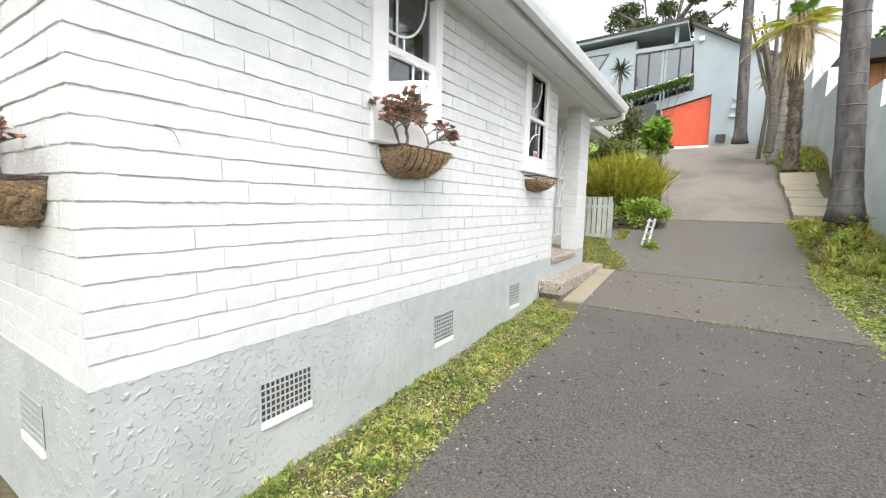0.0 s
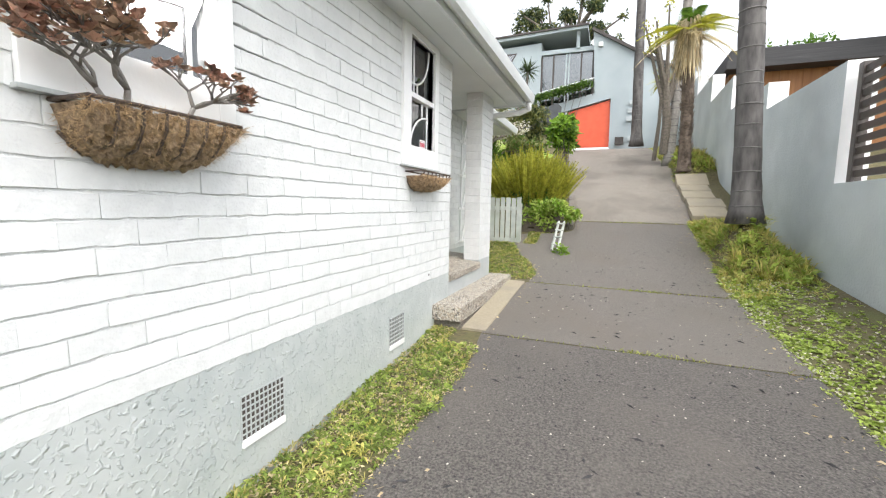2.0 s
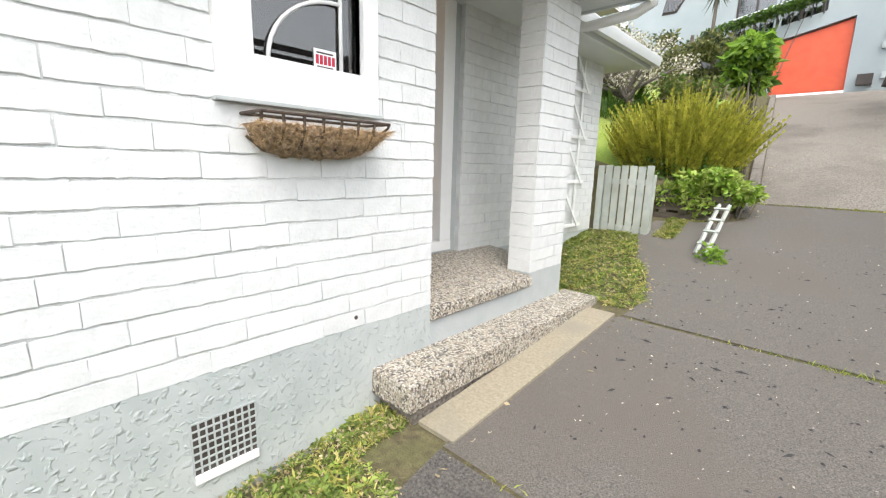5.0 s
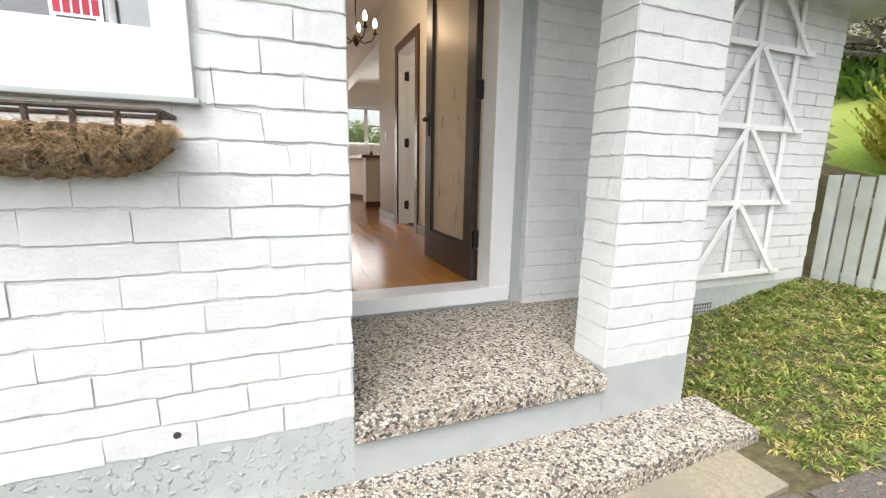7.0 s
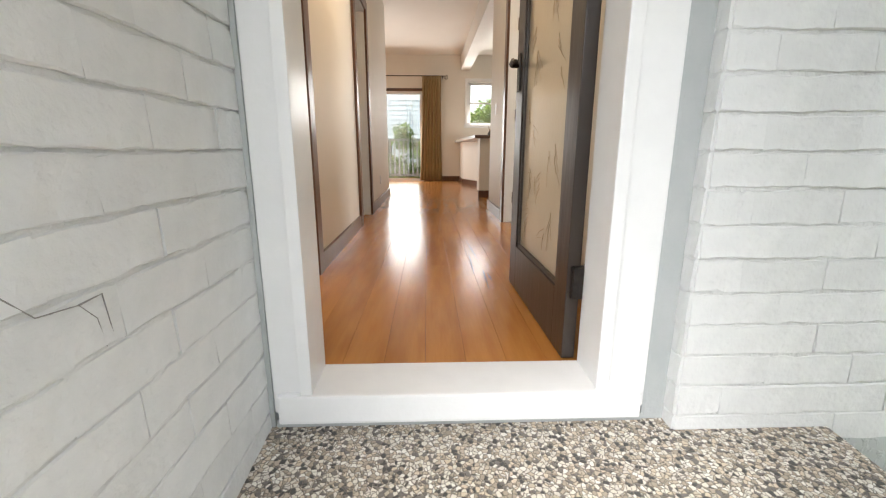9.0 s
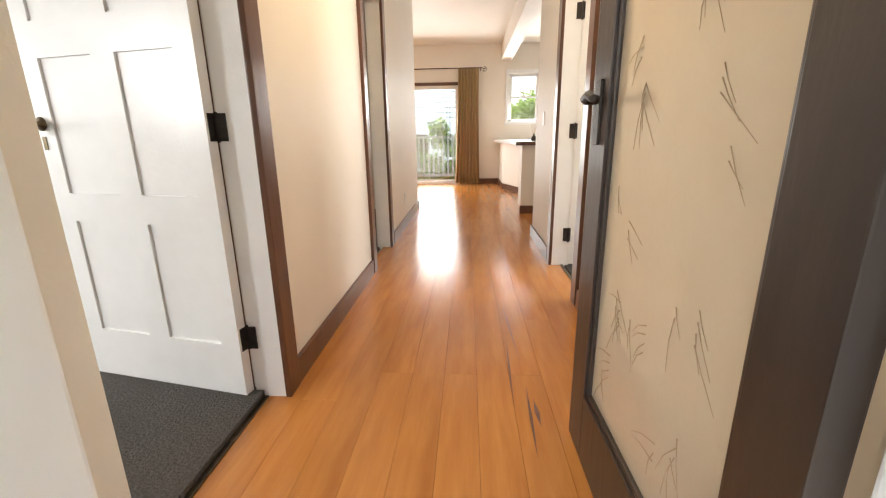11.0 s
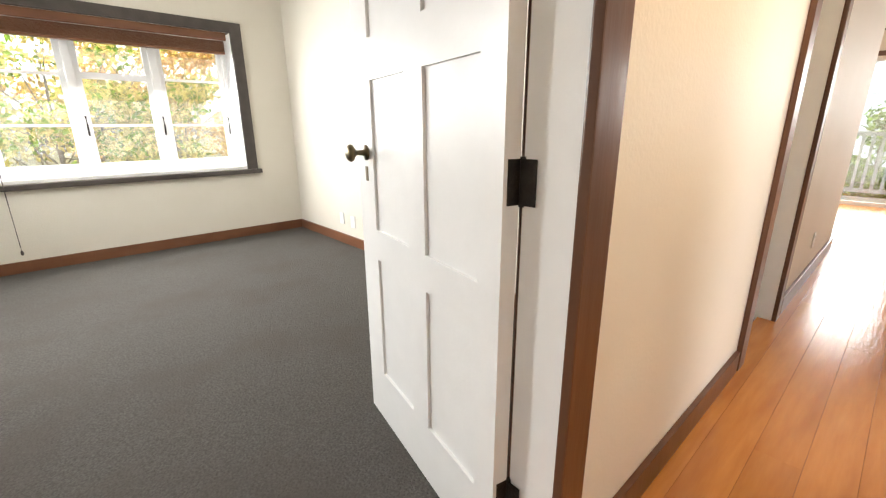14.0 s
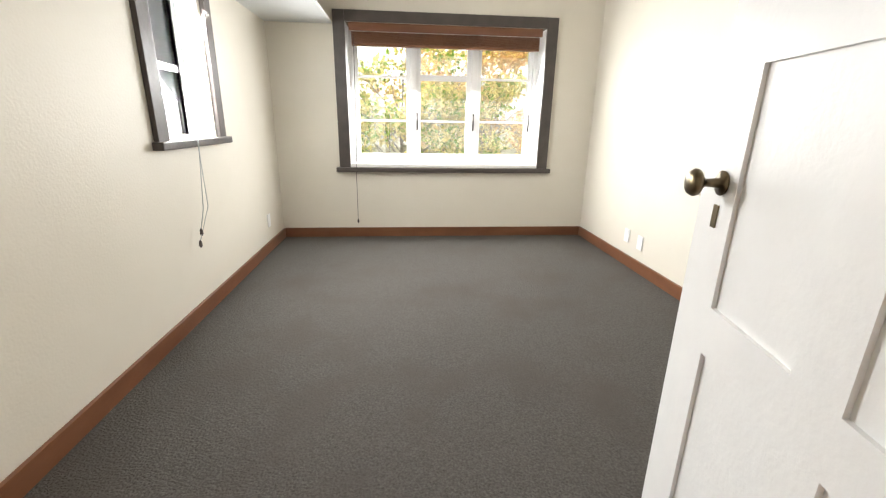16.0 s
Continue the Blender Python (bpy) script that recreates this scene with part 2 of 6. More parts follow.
FENCE = mat("fence_paint_weathered", (0.36, 0.39, 0.36), (0.45, 0.475, 0.435), 12, 0.8, 0.8, 60, c3=(0.30, 0.32, 0.275), s3=3, vary=0.08)
SLEEPER = mat("weathered_sleeper", (0.08, 0.065, 0.05), (0.13, 0.11, 0.085), 9, 0.9, 1.5, 50, stretch=(0.3, 1, 1))
BARK = mat("tree_bark", (0.10, 0.085, 0.07), (0.19, 0.165, 0.135), 20, 0.9, 3, 60)
PALMBARK = mat("dark_palm_trunk", (0.042, 0.038, 0.037), (0.10, 0.092, 0.088), 16, 0.75, 0.9, 50, c3=(0.16, 0.15, 0.143), s3=5.0, stretch=(1, 1, 0.3))
PALMRING = mat("pale_palm_scar", (0.085, 0.081, 0.078), (0.15, 0.143, 0.135), 14, 0.85, 1.0, 60)
PALMGREY = mat("grey_palm_trunk", (0.20, 0.185, 0.17), (0.29, 0.27, 0.25), 16, 0.85, 1.6, 60)
PALMBROWN = mat("fibrous_palm_trunk", (0.085, 0.062, 0.048), (0.21, 0.165, 0.128), 24, 0.95, 3, 90)


def leaf(name, a, b, vary=0.35, rough=0.55):
    m = mat(name, a, b, 7, rough, vary=vary, island=True)
    n, l = m.node_tree.nodes, m.node_tree.links
    p = n["Principled BSDF"]
    t, mx = n.new("ShaderNodeBsdfTranslucent"), n.new("ShaderNodeMixShader")
    mx.inputs[0].default_value = 0.45
    l.new(p.inputs["Base Color"].links[0].from_socket, t.inputs["Color"])
    l.new(p.outputs[0], mx.inputs[1])
    l.new(t.outputs[0], mx.inputs[2])
    l.new(mx.outputs[0], n["Material Output"].inputs["Surface"])
    return m


LEAF_DARK = leaf("dark_leaves", (0.04, 0.065, 0.028), (0.085, 0.115, 0.05))
LEAF_GREEN = leaf("green_leaves", (0.06, 0.13, 0.018), (0.12, 0.22, 0.03))
LEAF_LIME = leaf("lime_leaves", (0.17, 0.32, 0.03), (0.31, 0.46, 0.06))
LEAF_YELLOW = leaf("yellow_green_fronds", (0.26, 0.28, 0.03), (0.46, 0.43, 0.06))
LEAF_OLIVE = leaf("olive_leaves", (0.13, 0.15, 0.045), (0.25, 0.25, 0.09), 0.4)
TURF_GREEN = leaf("turf_leaves", (0.15, 0.225, 0.04), (0.31, 0.38, 0.09), 0.5, 0.6)
TURF_YELLOW = leaf("yellowing_turf", (0.46, 0.44, 0.11), (0.64, 0.56, 0.22), 0.4, 0.7)
LEAF_GOLD = leaf("golden_leaves", (0.74, 0.62, 0.22), (0.80, 0.66, 0.26), 0.4)
LEAF_ORANGE = leaf("orange_leaves", (0.74, 0.46, 0.22), (0.80, 0.58, 0.28), 0.4)
LEAF_RED = leaf("red_succulent_leaves", (0.56, 0.33, 0.26), (0.62, 0.50, 0.37), 0.4, 0.4)
LEAF_PALE = leaf("pale_blossom", (0.62, 0.58, 0.48), (0.76, 0.72, 0.64), 0.3)
LEAF_DRY = leaf("dry_leaves", (0.42, 0.33, 0.19), (0.66, 0.57, 0.38), 0.4)
WEED = leaf("bright_weed_leaves", (0.30, 0.40, 0.07), (0.46, 0.54, 0.14), 0.4)
GRASS = leaf("grass_blades", (0.20, 0.28, 0.035), (0.48, 0.48, 0.13), 0.45, 0.7)

# ---------------------------------------------------------------- building helpers


def thing(name, label, category, group="", kind="", at=(0, 0, 0)):
    o = tagged(new(name), label, category, group, kind)
    o.empty_display_size = 0.1
    o.location = at
    return o


def part(name, bm, material, parent=None, label="", kind="", smooth=False):
    me = bpy.data.meshes.new(name)
    bm.to_mesh(me)
    bm.free()
    me.materials.append(material)
    if smooth:
        me.polygons.foreach_set("use_smooth", [True] * len(me.polygons))
    o = tagged(new(name, me), label, "", "", kind)
    if parent is not None:
        o.parent = parent
    return o


def solo(name, bm, material, label, category, kind="", smooth=False, group=""):
    return tagged(part(name, bm, material, None, label, kind, smooth), category=category, group=group)


def box(bm, a, b, bevel=0.0, m=None):
    x0, x1 = sorted((a[0], b[0]))
    y0, y1 = sorted((a[1], b[1]))
    z0, z1 = sorted((a[2], b[2]))
    vs = [bm.verts.new(p) for p in ((x0, y0, z0), (x1, y0, z0), (x1, y1, z0), (x0, y1, z0), (x0, y0, z1), (x1, y0, z1), (x1, y1, z1), (x0, y1, z1))]
    fs = [bm.faces.new([vs[i] for i in f]) for f in ((3, 2, 1, 0), (4, 5, 6, 7), (0, 1, 5, 4), (1, 2, 6, 5), (2, 3, 7, 6), (3, 0, 4, 7))]
    if bevel:
        r = bmesh.ops.bevel(bm, geom=list({e for f in fs for e in f.edges}), offset=bevel, segments=2, profile=0.7, affect="EDGES")
        vs = list({v for f in r["faces"] for v in f.verts} | {v for v in vs if v.is_valid})
    if m is not None:
        bmesh.ops.transform(bm, matrix=m, verts=[v for v in vs if v.is_valid])
    return bm


def bx(a, b, bevel=0.0, m=None):
    return box(bmesh.new(), a, b, bevel, m)


def prism(pts, axis, a, b, bm=None):
    """A polygon (two coordinates) drawn out along an axis from a to b."""
    bm = bm or bmesh.new()
    put = {"x": lambda p, t: (t, p[0], p[1]), "y": lambda p, t: (p[0], t, p[1]), "z": lambda p, t: (p[0], p[1], t)}[axis]
    lo, hi = [bm.verts.new(put(p, a)) for p in pts], [bm.verts.new(put(p, b)) for p in pts]
    bm.faces.new(lo[::-1]), bm.faces.new(hi)
    for i in range(len(pts)):
        j = (i + 1) % len(pts)
        bm.faces.new((lo[i], lo[j], hi[j], hi[i]))
    bmesh.ops.recalc_face_normals(bm, faces=bm.faces)
    return bm


def tube(bm, pts, r, sides=8, r1=None):
    """A round bar through points, tapering to r1."""
    pts = [Vector(p) for p in pts]
    rings = []
    for i, p in enumerate(pts):
        d = (pts[min(i + 1, len(pts) - 1)] - pts[max(i - 1, 0)]).normalized()
        q = d.to_track_quat("Z", "Y")
        rr = r if r1 is None else r + (r1 - r) * i / max(1, len(pts) - 1)
        rings.append([bm.verts.new(p + q @ Vector((rr * math.cos(6.28319 * k / sides), rr * math.sin(6.28319 * k / sides), 0))) for k in range(sides)])
    for a, b in zip(rings, rings[1:]):
        for k in range(sides):
            bm.faces.new((a[k], a[(k + 1) % sides], b[(k + 1) % sides], b[k]))
    bm.faces.new(rings[0][::-1]), bm.faces.new(rings[-1])
    return bm


def lathe(bm, prof, at, sides=16, axis=None):
    """Radius and height pairs turned about an axis."""
    q = (Vector(axis) if axis else Vector((0, 0, 1))).to_track_quat("Z", "Y")
    rings = [[bm.verts.new(Vector(at) + q @ Vector((r * math.cos(6.28319 * k / sides), r * math.sin(6.28319 * k / sides), h))) for k in range(sides)] for r, h in prof]
    for a, b in zip(rings, rings[1:]):
        for k in range(sides):
            bm.faces.new((a[k], a[(k + 1) % sides], b[(k + 1) % sides], b[k]))
    bm.faces.new(rings[0][::-1]), bm.faces.new(rings[-1])
    return bm


def holed(axis, p0, p1, a0, a1, z0, z1, holes=()):
    """A wall slab across axis from p0 to p1, running a0 to a1, with holes (a0, a1, z0, z1)."""
    bm = bmesh.new()
    cuts = sorted({a0, a1, *[h for o in holes for h in o[:2]]})
    for c0, c1 in zip(cuts, cuts[1:]):
        levels = [(z0, z1)]
        for o in holes:
            if o[0] <= c0 and o[1] >= c1:
                nxt = []
                for s, e in levels:
                    if o[2] > s:
                        nxt.append((s, min(e, o[2])))
                    if o[3] < e:
                        nxt.append((max(s, o[3]), e))
                levels = nxt
        for s, e in levels:
            if e - s > 1e-4:
                if axis == "x":
                    box(bm, (p0, c0, s), (p1, c1, e))
                else:
                    box(bm, (c0, p0, s), (c1, p1, e))
    return bm


def fast_mesh(name, verts, faces, material, parent=None, label="", category="", kind="stuff", smooth=False, group=""):
    me = bpy.data.meshes.new(name)
    me.from_pydata([tuple(v) for v in verts], [], faces)
    for mm in (material if isinstance(material, (list, tuple)) else [material]):
        me.materials.append(mm)
    if smooth:
        me.polygons.foreach_set("use_smooth", [True] * len(me.polygons))
    o = tagged(new(name, me), label, category, group, kind)
    if parent is not None:
        o.parent = parent
    return o


# ---------------------------------------------------------------- ground
PROFILE = ((-60, -2.2), (-6, -0.36), (0, -0.03), (3, 0.14), (5, 0.26), (6.7, 0.40), (8.4, 0.58), (10.4, 1.04), (12, 1.56), (16, 2.68), (20, 3.76), (22, 4.06), (26, 4.15), (200, 4.3))


def rise(y):
    for (a, za), (b, zb) in zip(PROFILE, PROFILE[1:]):
        if y <= b:
            t = (y - a) / (b - a)
            return za + (zb - za) * t
    return PROFILE[-1][1]


def smooth01(v, a, b):
    t = max(0.0, min(1.0, (v - a) / (b - a)))
    return t * t * (3 - 2 * t)


def land(x, y):
    z = sum(rise(y + d) for d in (-0.6, -0.3, 0, 0.3, 0.6)) / 5
    if x < -1.6:
        inside = smooth01(-x, 1.6, 1.75) * smooth01(y, 0.2, 0.4) * (1 - smooth01(y, 6.4, 6.6))
        z = z * (1 - inside) + min(z, -0.1) * inside
        z = z * (1 - smooth01(-x, 2.6, 5) * (1 - smooth01(y, 8.6, 9.4))) - 0.9 * smooth01(-x, 2.6, 8) * (1 - smooth01(y, 8.6, 9.4))
    if y > 9.4 and x < -0.9:
        u = -x - 0.107 * max(0.0, y - 10.6)
        z += smooth01(u, 0.97, 1.25) * smooth01(y, 9.75, 9.95) * (0.42 + 0.5 * smooth01(-x, 1.5, 4.5)) + 0.9 * smooth01(-x, 2.5, 8) * smooth01(y, 9.6, 13)
    if x > 1.35:
        mound = 0.60 * math.exp(-((x - 1.72) / 0.36) ** 2 - ((y - 8.4) / 0.62) ** 2)
        z += smooth01(x, 1.40, 1.72) * (0.08 + 0.36 * smooth01(y, 13.4, 14.2) * (1 - smooth01(y, 15.6, 18))) + mound * smooth01(x, 1.36, 1.56)
    return z


def sheet(xs, ys, lift, material, name, label, category, edge=None):
    """A ground sheet over a grid, lifted above the land. edge(y) may give its left and right rim."""
    verts, faces = [], []
    for y in ys:
        for i, x in enumerate(xs):
            if edge:
                a, b = edge(y)
                x = a + (b - a) * i / (len(xs) - 1)
            verts.append((x, y, land(x, y) + lift))
    w = len(xs)
    for j in range(len(ys) - 1):
        for i in range(w - 1):
            faces.append((j * w + i, j * w + i + 1, (j + 1) * w + i + 1, (j + 1) * w + i))
    return fast_mesh(name, verts, faces, material, None, label, category, "structure", True)


def steps(*spans):
    out = []
    for a, b, n in spans:
        out += [a + (b - a) * i / n for i in range(n)]
    return out + [spans[-1][1]]


sheet(steps((-400, -30, 6), (-30, -6, 12), (-6, -0.8, 40), (-0.8, 1.2, 6), (1.2, 2.6, 12), (2.6, 30, 10), (30, 400, 6)), steps((-400, -20, 8), (-20, 0, 12), (0, 9.4, 40), (9.4, 10.4, 20), (10.4, 26, 40), (26, 400, 8)), -0.012, SOIL, "ground", "mossy garden soil and sloping ground round the house", "ground")


def drive_edge(y):
    left = -1.09 - 0.08 * smooth01(y, 4.0, 5.0) + 0.05 * math.sin(y * 2.1) * (1 - smooth01(y, 4, 5)) * 0.6
    left += 0.10 * smooth01(y, 6.3, 6.8) - 0.72 * smooth01(y, 6.9, 9.1) * (1 - smooth01(y, 9.55, 9.75)) + 0.28 * smooth01(y, 9.4, 10) - 0.107 * max(0.0, y - 10.6)
    right = 1.28 + 0.025 * math.sin(y * 1.7) + 0.11 * smooth01(y, 6.6, 9.2) + 0.08 * smooth01(y, 10, 14) - 0.22 * smooth01(y, 15, 21)
    return left, right


sheet(list(range(15)), steps((-14, 0, 14), (0, 4.68, 24)), 0.0, ASPHALT, "road", "dark damp asphalt driveway with pale scuffs", "driveway", drive_edge)
sheet(list(range(15)), steps((4.70, 6.62, 12)), 0.0, ASPHALT_PALE, "road", "worn grey asphalt panel of the driveway", "driveway", drive_edge)
sheet(list(range(15)), steps((4.66, 4.72, 1)), -0.006, SOIL, "trim", "mossy crack across the asphalt", "crack", drive_edge)
sheet(list(range(15)), steps((6.66, 10.51, 24)), 0.0, ASPHALT_PALE, "road", "worn grey asphalt driveway panel with cracked joints", "driveway", drive_edge)
sheet(list(range(15)), steps((10.56, 22.6, 40)), 0.0, CONCRETE, "road", "steep grey concrete driveway climbing to the garage", "driveway", drive_edge)
sheet(list(range(15)), steps((6.60, 6.68, 1)), -0.008, SOIL, "trim", "mossy crack between asphalt and concrete", "crack", drive_edge)
sheet(list(range(15)), steps((10.49, 10.58, 1)), -0.008, SOIL, "trim", "mossy crack between concrete panels", "crack", drive_edge)
sheet(list(range(6)), steps((9.9, 16, 20)), 0.006, LAWN, "lawn", "bright green sloping lawn behind the picket panel", "lawn", lambda y: (-14, -2.0))

# ---------------------------------------------------------------- house shell
WX, PX, PY, FZ, RX = -1.641, -2.48, 5.09, 0.853, -2.42      # front face, recessed face, porch side, indoor floor
W1 = (1.87, 2.37, 1.80, 2.72)
W2 = (4.14, 4.62, 1.80, 2.72)
BW = (-4.41, -2.61, 1.585, 2.80)
SOF, CZ = 2.78, 3.55

shell = [
    ("wall_front", holed("x", WX - 0.0005, -1.93, 0.384, PY, 0.712, SOF, [(W1[0], W1[1] + 0.30, W1[2], W1[3]), W2]), MORTAR, "white painted brick front wall of the house"),
    ("wall_end", holed("y", 0.3845, 0.78, -5.2, WX - 0.29, 0.712, SOF, [BW]), MORTAR, "white painted brick end wall of the house"),
    ("wall_porch_side", holed("y", 4.80, PY - 0.0005, -2.48, -1.931, 0.712, SOF), MORTAR, "white painted brick side wall of the porch"),
    ("wall_recessed", holed("x", RX - 0.0005, -2.76, 6.235, 8.95, 0.60, SOF), MORTAR, "white painted brick wall behind the porch"),
]
SHELL = {n: tagged(part(n, b, m), lab, "wall", kind="structure") for n, b, m, lab in shell}
tagged(part("wall_plinth", bx((WX + 0.004, 0.376, -0.6), (-1.95, PY, 0.712)), ROUGHCAST), "grey roughcast plinth under the brick wall", "plinth", kind="structure")
tagged(part("wall_plinth", bx((-1.951, 0.376, -0.6), (-5.2, 0.7, 0.712)), ROUGHCAST), "grey roughcast plinth under the end wall", "plinth", kind="structure")
tagged(part("wall_plinth", bx((RX + 0.004, 6.69, -0.2), (-2.76, 8.95, 0.712)), ROUGHCAST), "grey plinth under the recessed wall", "plinth", kind="structure")
# inner faces of the bedroom
tagged(part("wall_bedroom_front", holed("x", -1.931, -1.936, 0.78, 4.80, FZ - 0.05, 3.45, [(2.05, 2.63, 1.86, W1[3])]), BEDWALL), "ivory painted bedroom wall with a narrow window", "wall", kind="structure")
tagged(part("wall_bedroom_end", holed("y", 0.781, 0.786, -4.93, -1.936, FZ - 0.05, 3.45, [BW]), BEDWALL), "ivory painted bedroom wall with a wide window", "wall", kind="structure")
tagged(part("wall_bedroom_inner", holed("x", -4.93, -5.05, 0.78, 4.80, FZ - 0.05, 3.6), BEDWALL), "ivory painted bedroom side wall", "wall", kind="structure")
tagged(part("wall_hall_left_bedside", holed("y", 4.80, 4.806, -4.93, -1.936, FZ - 0.05, 3.45, [(-3.662, -2.837, FZ - 0.05, 2.86)]), BEDWALL), "ivory bedroom face of the hall wall", "wall", kind="structure")
tagged(part("wall_hall_left", holed("y", 4.807, 4.93, -8.12, -2.485, FZ - 0.05, CZ, [(-3.662, -2.837, FZ - 0.05, 2.86), (-5.93, -5.24, FZ - 0.05, 2.86)]), CREAM), "cream painted hall wall with two doorways", "wall", kind="structure")
tagged(part("wall_hall_right", holed("y", 6.27, 6.39, -6.40, -2.765, FZ - 0.05, CZ, [(-5.40, -4.66, FZ - 0.05, 2.86)]), CREAM), "cream painted hall wall with one doorway", "wall", kind="structure")
tagged(part("wall_door", holed("x", PX - 0.02, -2.76, 4.93, 6.27, 0.3, CZ, [(5.11, 6.17, 0.3, 2.90)]), CREAM), "wall round the front door", "wall", kind="structure")
tagged(part("wall_door_brickside", holed("x", PX, PX - 0.018, PY, 6.17, 2.90, SOF + 0.3), MORTAR), "painted wall above the front door", "wall", kind="structure")
tagged(part("wall_kitchen_return", holed("x", -6.40, -6.28, 6.391, 9.3, FZ - 0.05, CZ), CREAM), "cream kitchen return wall", "wall", kind="structure")
tagged(part("wall_dining_return", holed("x", -8.12, -8.0, 2.6, 4.806, FZ - 0.05, CZ), CREAM), "cream dining room return wall", "wall", kind="structure")
SL, KW = (3.5, 5.44, FZ - 0.05, 2.80), (6.44, 7.62, 2.09, 3.0)
tagged(part("wall_dining_far", holed("x", -11.2, -11.42, 2.6, 9.3, FZ - 0.4, CZ, [SL, KW]), CREAM), "cream far wall with a sliding door and a window", "wall", kind="structure")
tagged(part("wall_dining_side", bx((-11.2, 2.6, FZ - 0.05), (-8.12, 2.48, CZ)), CREAM), "cream dining side wall", "wall", kind="structure")
tagged(part("wall_kitchen_side", bx((-11.2, 9.3, FZ - 0.05), (-6.28, 9.42, CZ)), CREAM), "cream kitchen side wall", "wall", kind="structure")
# plain rooms behind the inner doorways
tagged(part("wall_back_room", bx((-5.06, 1.5, FZ - 0.05), (-8.0, 1.38, CZ)), CREAM), "plain wall of the second room", "wall", kind="structure")
tagged(part("wall_back_room", bx((-3.6, 6.39, FZ - 0.05), (-3.72, 9.0, CZ)), CREAM), "plain wall of the side room", "wall", kind="structure")
tagged(part("wall_back_room", holed("y", 9.0, 9.12, -6.28, -3.72, FZ - 0.05, CZ, [(-5.6, -4.4, 1.7, 2.8)]), CREAM), "plain back wall of the side room", "wall", kind="structure")
tagged(part("ceiling", bx((-11.42, 0.7, CZ), (-2.48, 9.42, CZ + 0.1)), CEIL), "warm white plaster ceiling", "ceiling", kind="structure")
tagged(part("ceiling_bedroom", bx((-5.0, 0.6, 3.45), (-1.9, 4.85, 3.53)), CEIL), "white bedroom ceiling", "ceiling", kind="structure")
cv = bmesh.new()
arc = [(0.09 - 0.09 * math.sin(a * math.pi / 16), -0.09 + 0.09 * math.cos(a * math.pi / 16)) for a in range(9)]
prism([(0.786 + p, 3.45 + q) for p, q in arc] + [(0.786, 3.45)], "x", -4.93, -1.936, cv)
prism([(-1.936 - p, 3.45 + q) for p, q in arc] + [(-1.936, 3.45)], "y", 0.786, 4.80, cv)
prism([(-4.93 + p, 3.45 + q) for p, q in arc] + [(-4.93, 3.45)], "y", 0.786, 4.80, cv)
tagged(part("trim", cv, CEIL), "white coved cornice round the bedroom ceiling", "cornice", kind="structure")
bm = bx((-11.2, 6.28, 3.24), (-6.40, 6.48, CZ))
tagged(part("ceiling_beam", bm, CEIL), "boxed white ceiling beam between dining room and kitchen", "beam", kind="structure")
tagged(part("floor_bedroom", bx((-4.93, 0.786, FZ - 0.1), (-1.936, 4.845, FZ + 0.026)), CARPET), "charcoal cut-pile carpet in the bedroom", "carpet", kind="structure")
tagged(part("floor_side_room", bx((-6.28, 6.37, FZ - 0.1), (-3.72, 9.0, FZ)), CARPET), "dark carpet in the side room", "carpet", kind="structure")
tagged(part("floor_back_room", bx((-8.0, 1.5, FZ - 0.1), (-5.05, 4.83, FZ)), CARPET), "dark carpet in the second room", "carpet", kind="structure")
HALLFLOOR = tagged(part("floor", bx((-11.3, 2.5, FZ - 0.2), (-2.62, 9.35, FZ - 0.02)), BROWN), "orange varnished timber floor of the hall", "floor", kind="structure")

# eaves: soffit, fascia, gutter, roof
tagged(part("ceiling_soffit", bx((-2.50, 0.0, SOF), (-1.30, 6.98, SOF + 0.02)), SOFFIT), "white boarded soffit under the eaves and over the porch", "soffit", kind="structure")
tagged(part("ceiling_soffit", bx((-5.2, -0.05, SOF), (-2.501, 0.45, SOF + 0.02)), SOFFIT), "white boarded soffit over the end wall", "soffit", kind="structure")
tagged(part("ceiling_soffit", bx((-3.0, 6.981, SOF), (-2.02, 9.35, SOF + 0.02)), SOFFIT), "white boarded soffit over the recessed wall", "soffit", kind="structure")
tagged(part("trim", bx((-1.50, 0.1, SOF - 0.004), (-1.492, 6.9, SOF + 0.001)), GREYTRIM), "dark joint line in the soffit boards", "joint", kind="structure")
rf = bmesh.new()
prism([(-1.30, 2.90), (-1.26, 2.93), (-6.0, 5.0), (-6.0, 4.9)], "y", -0.05, 7.0, rf)
prism([(-2.02, 2.90), (-1.98, 2.93), (-6.0, 4.7), (-6.0, 4.6)], "y", 7.001, 9.4, rf)
prism([(-5.3, 2.90), (-1.3, 2.90), (-3.2, 4.0)], "y", -0.04, 0.02, rf)
box(rf, (-12.0, 0.0, 4.2), (-5.9, 9.6, 4.3))
solo("roof", rf, SLEEPER, "dark tiled roof above white eaves", "roof", "structure")


def gutter(x, y0, y1, z):
    """A half-round gutter with a lip, on a fascia board."""
    g = thing("gutter", "pale grey enamel gutter on a white fascia board", "gutter")
    prof = [(x, z + 0.1)] + [(x + 0.055 - 0.055 * math.cos(a * math.pi / 8), z + 0.055 - 0.055 * math.sin(a * math.pi / 8)) for a in range(9)] + [(x + 0.11, z + 0.1), (x + 0.118, z + 0.106), (x + 0.122, z + 0.098), (x + 0.114, z + 0.05), (x + 0.1, z + 0.0), (x + 0.055, z - 0.008), (x - 0.002, z + 0.03)]
    part("channel", prism(prof, "y", y0, y1), GUTTER, g)
    part("fascia", bx((x - 0.025, y0, z - 0.03), (x - 0.003, y1, z + 0.12)), GUTTER, g)
    return g


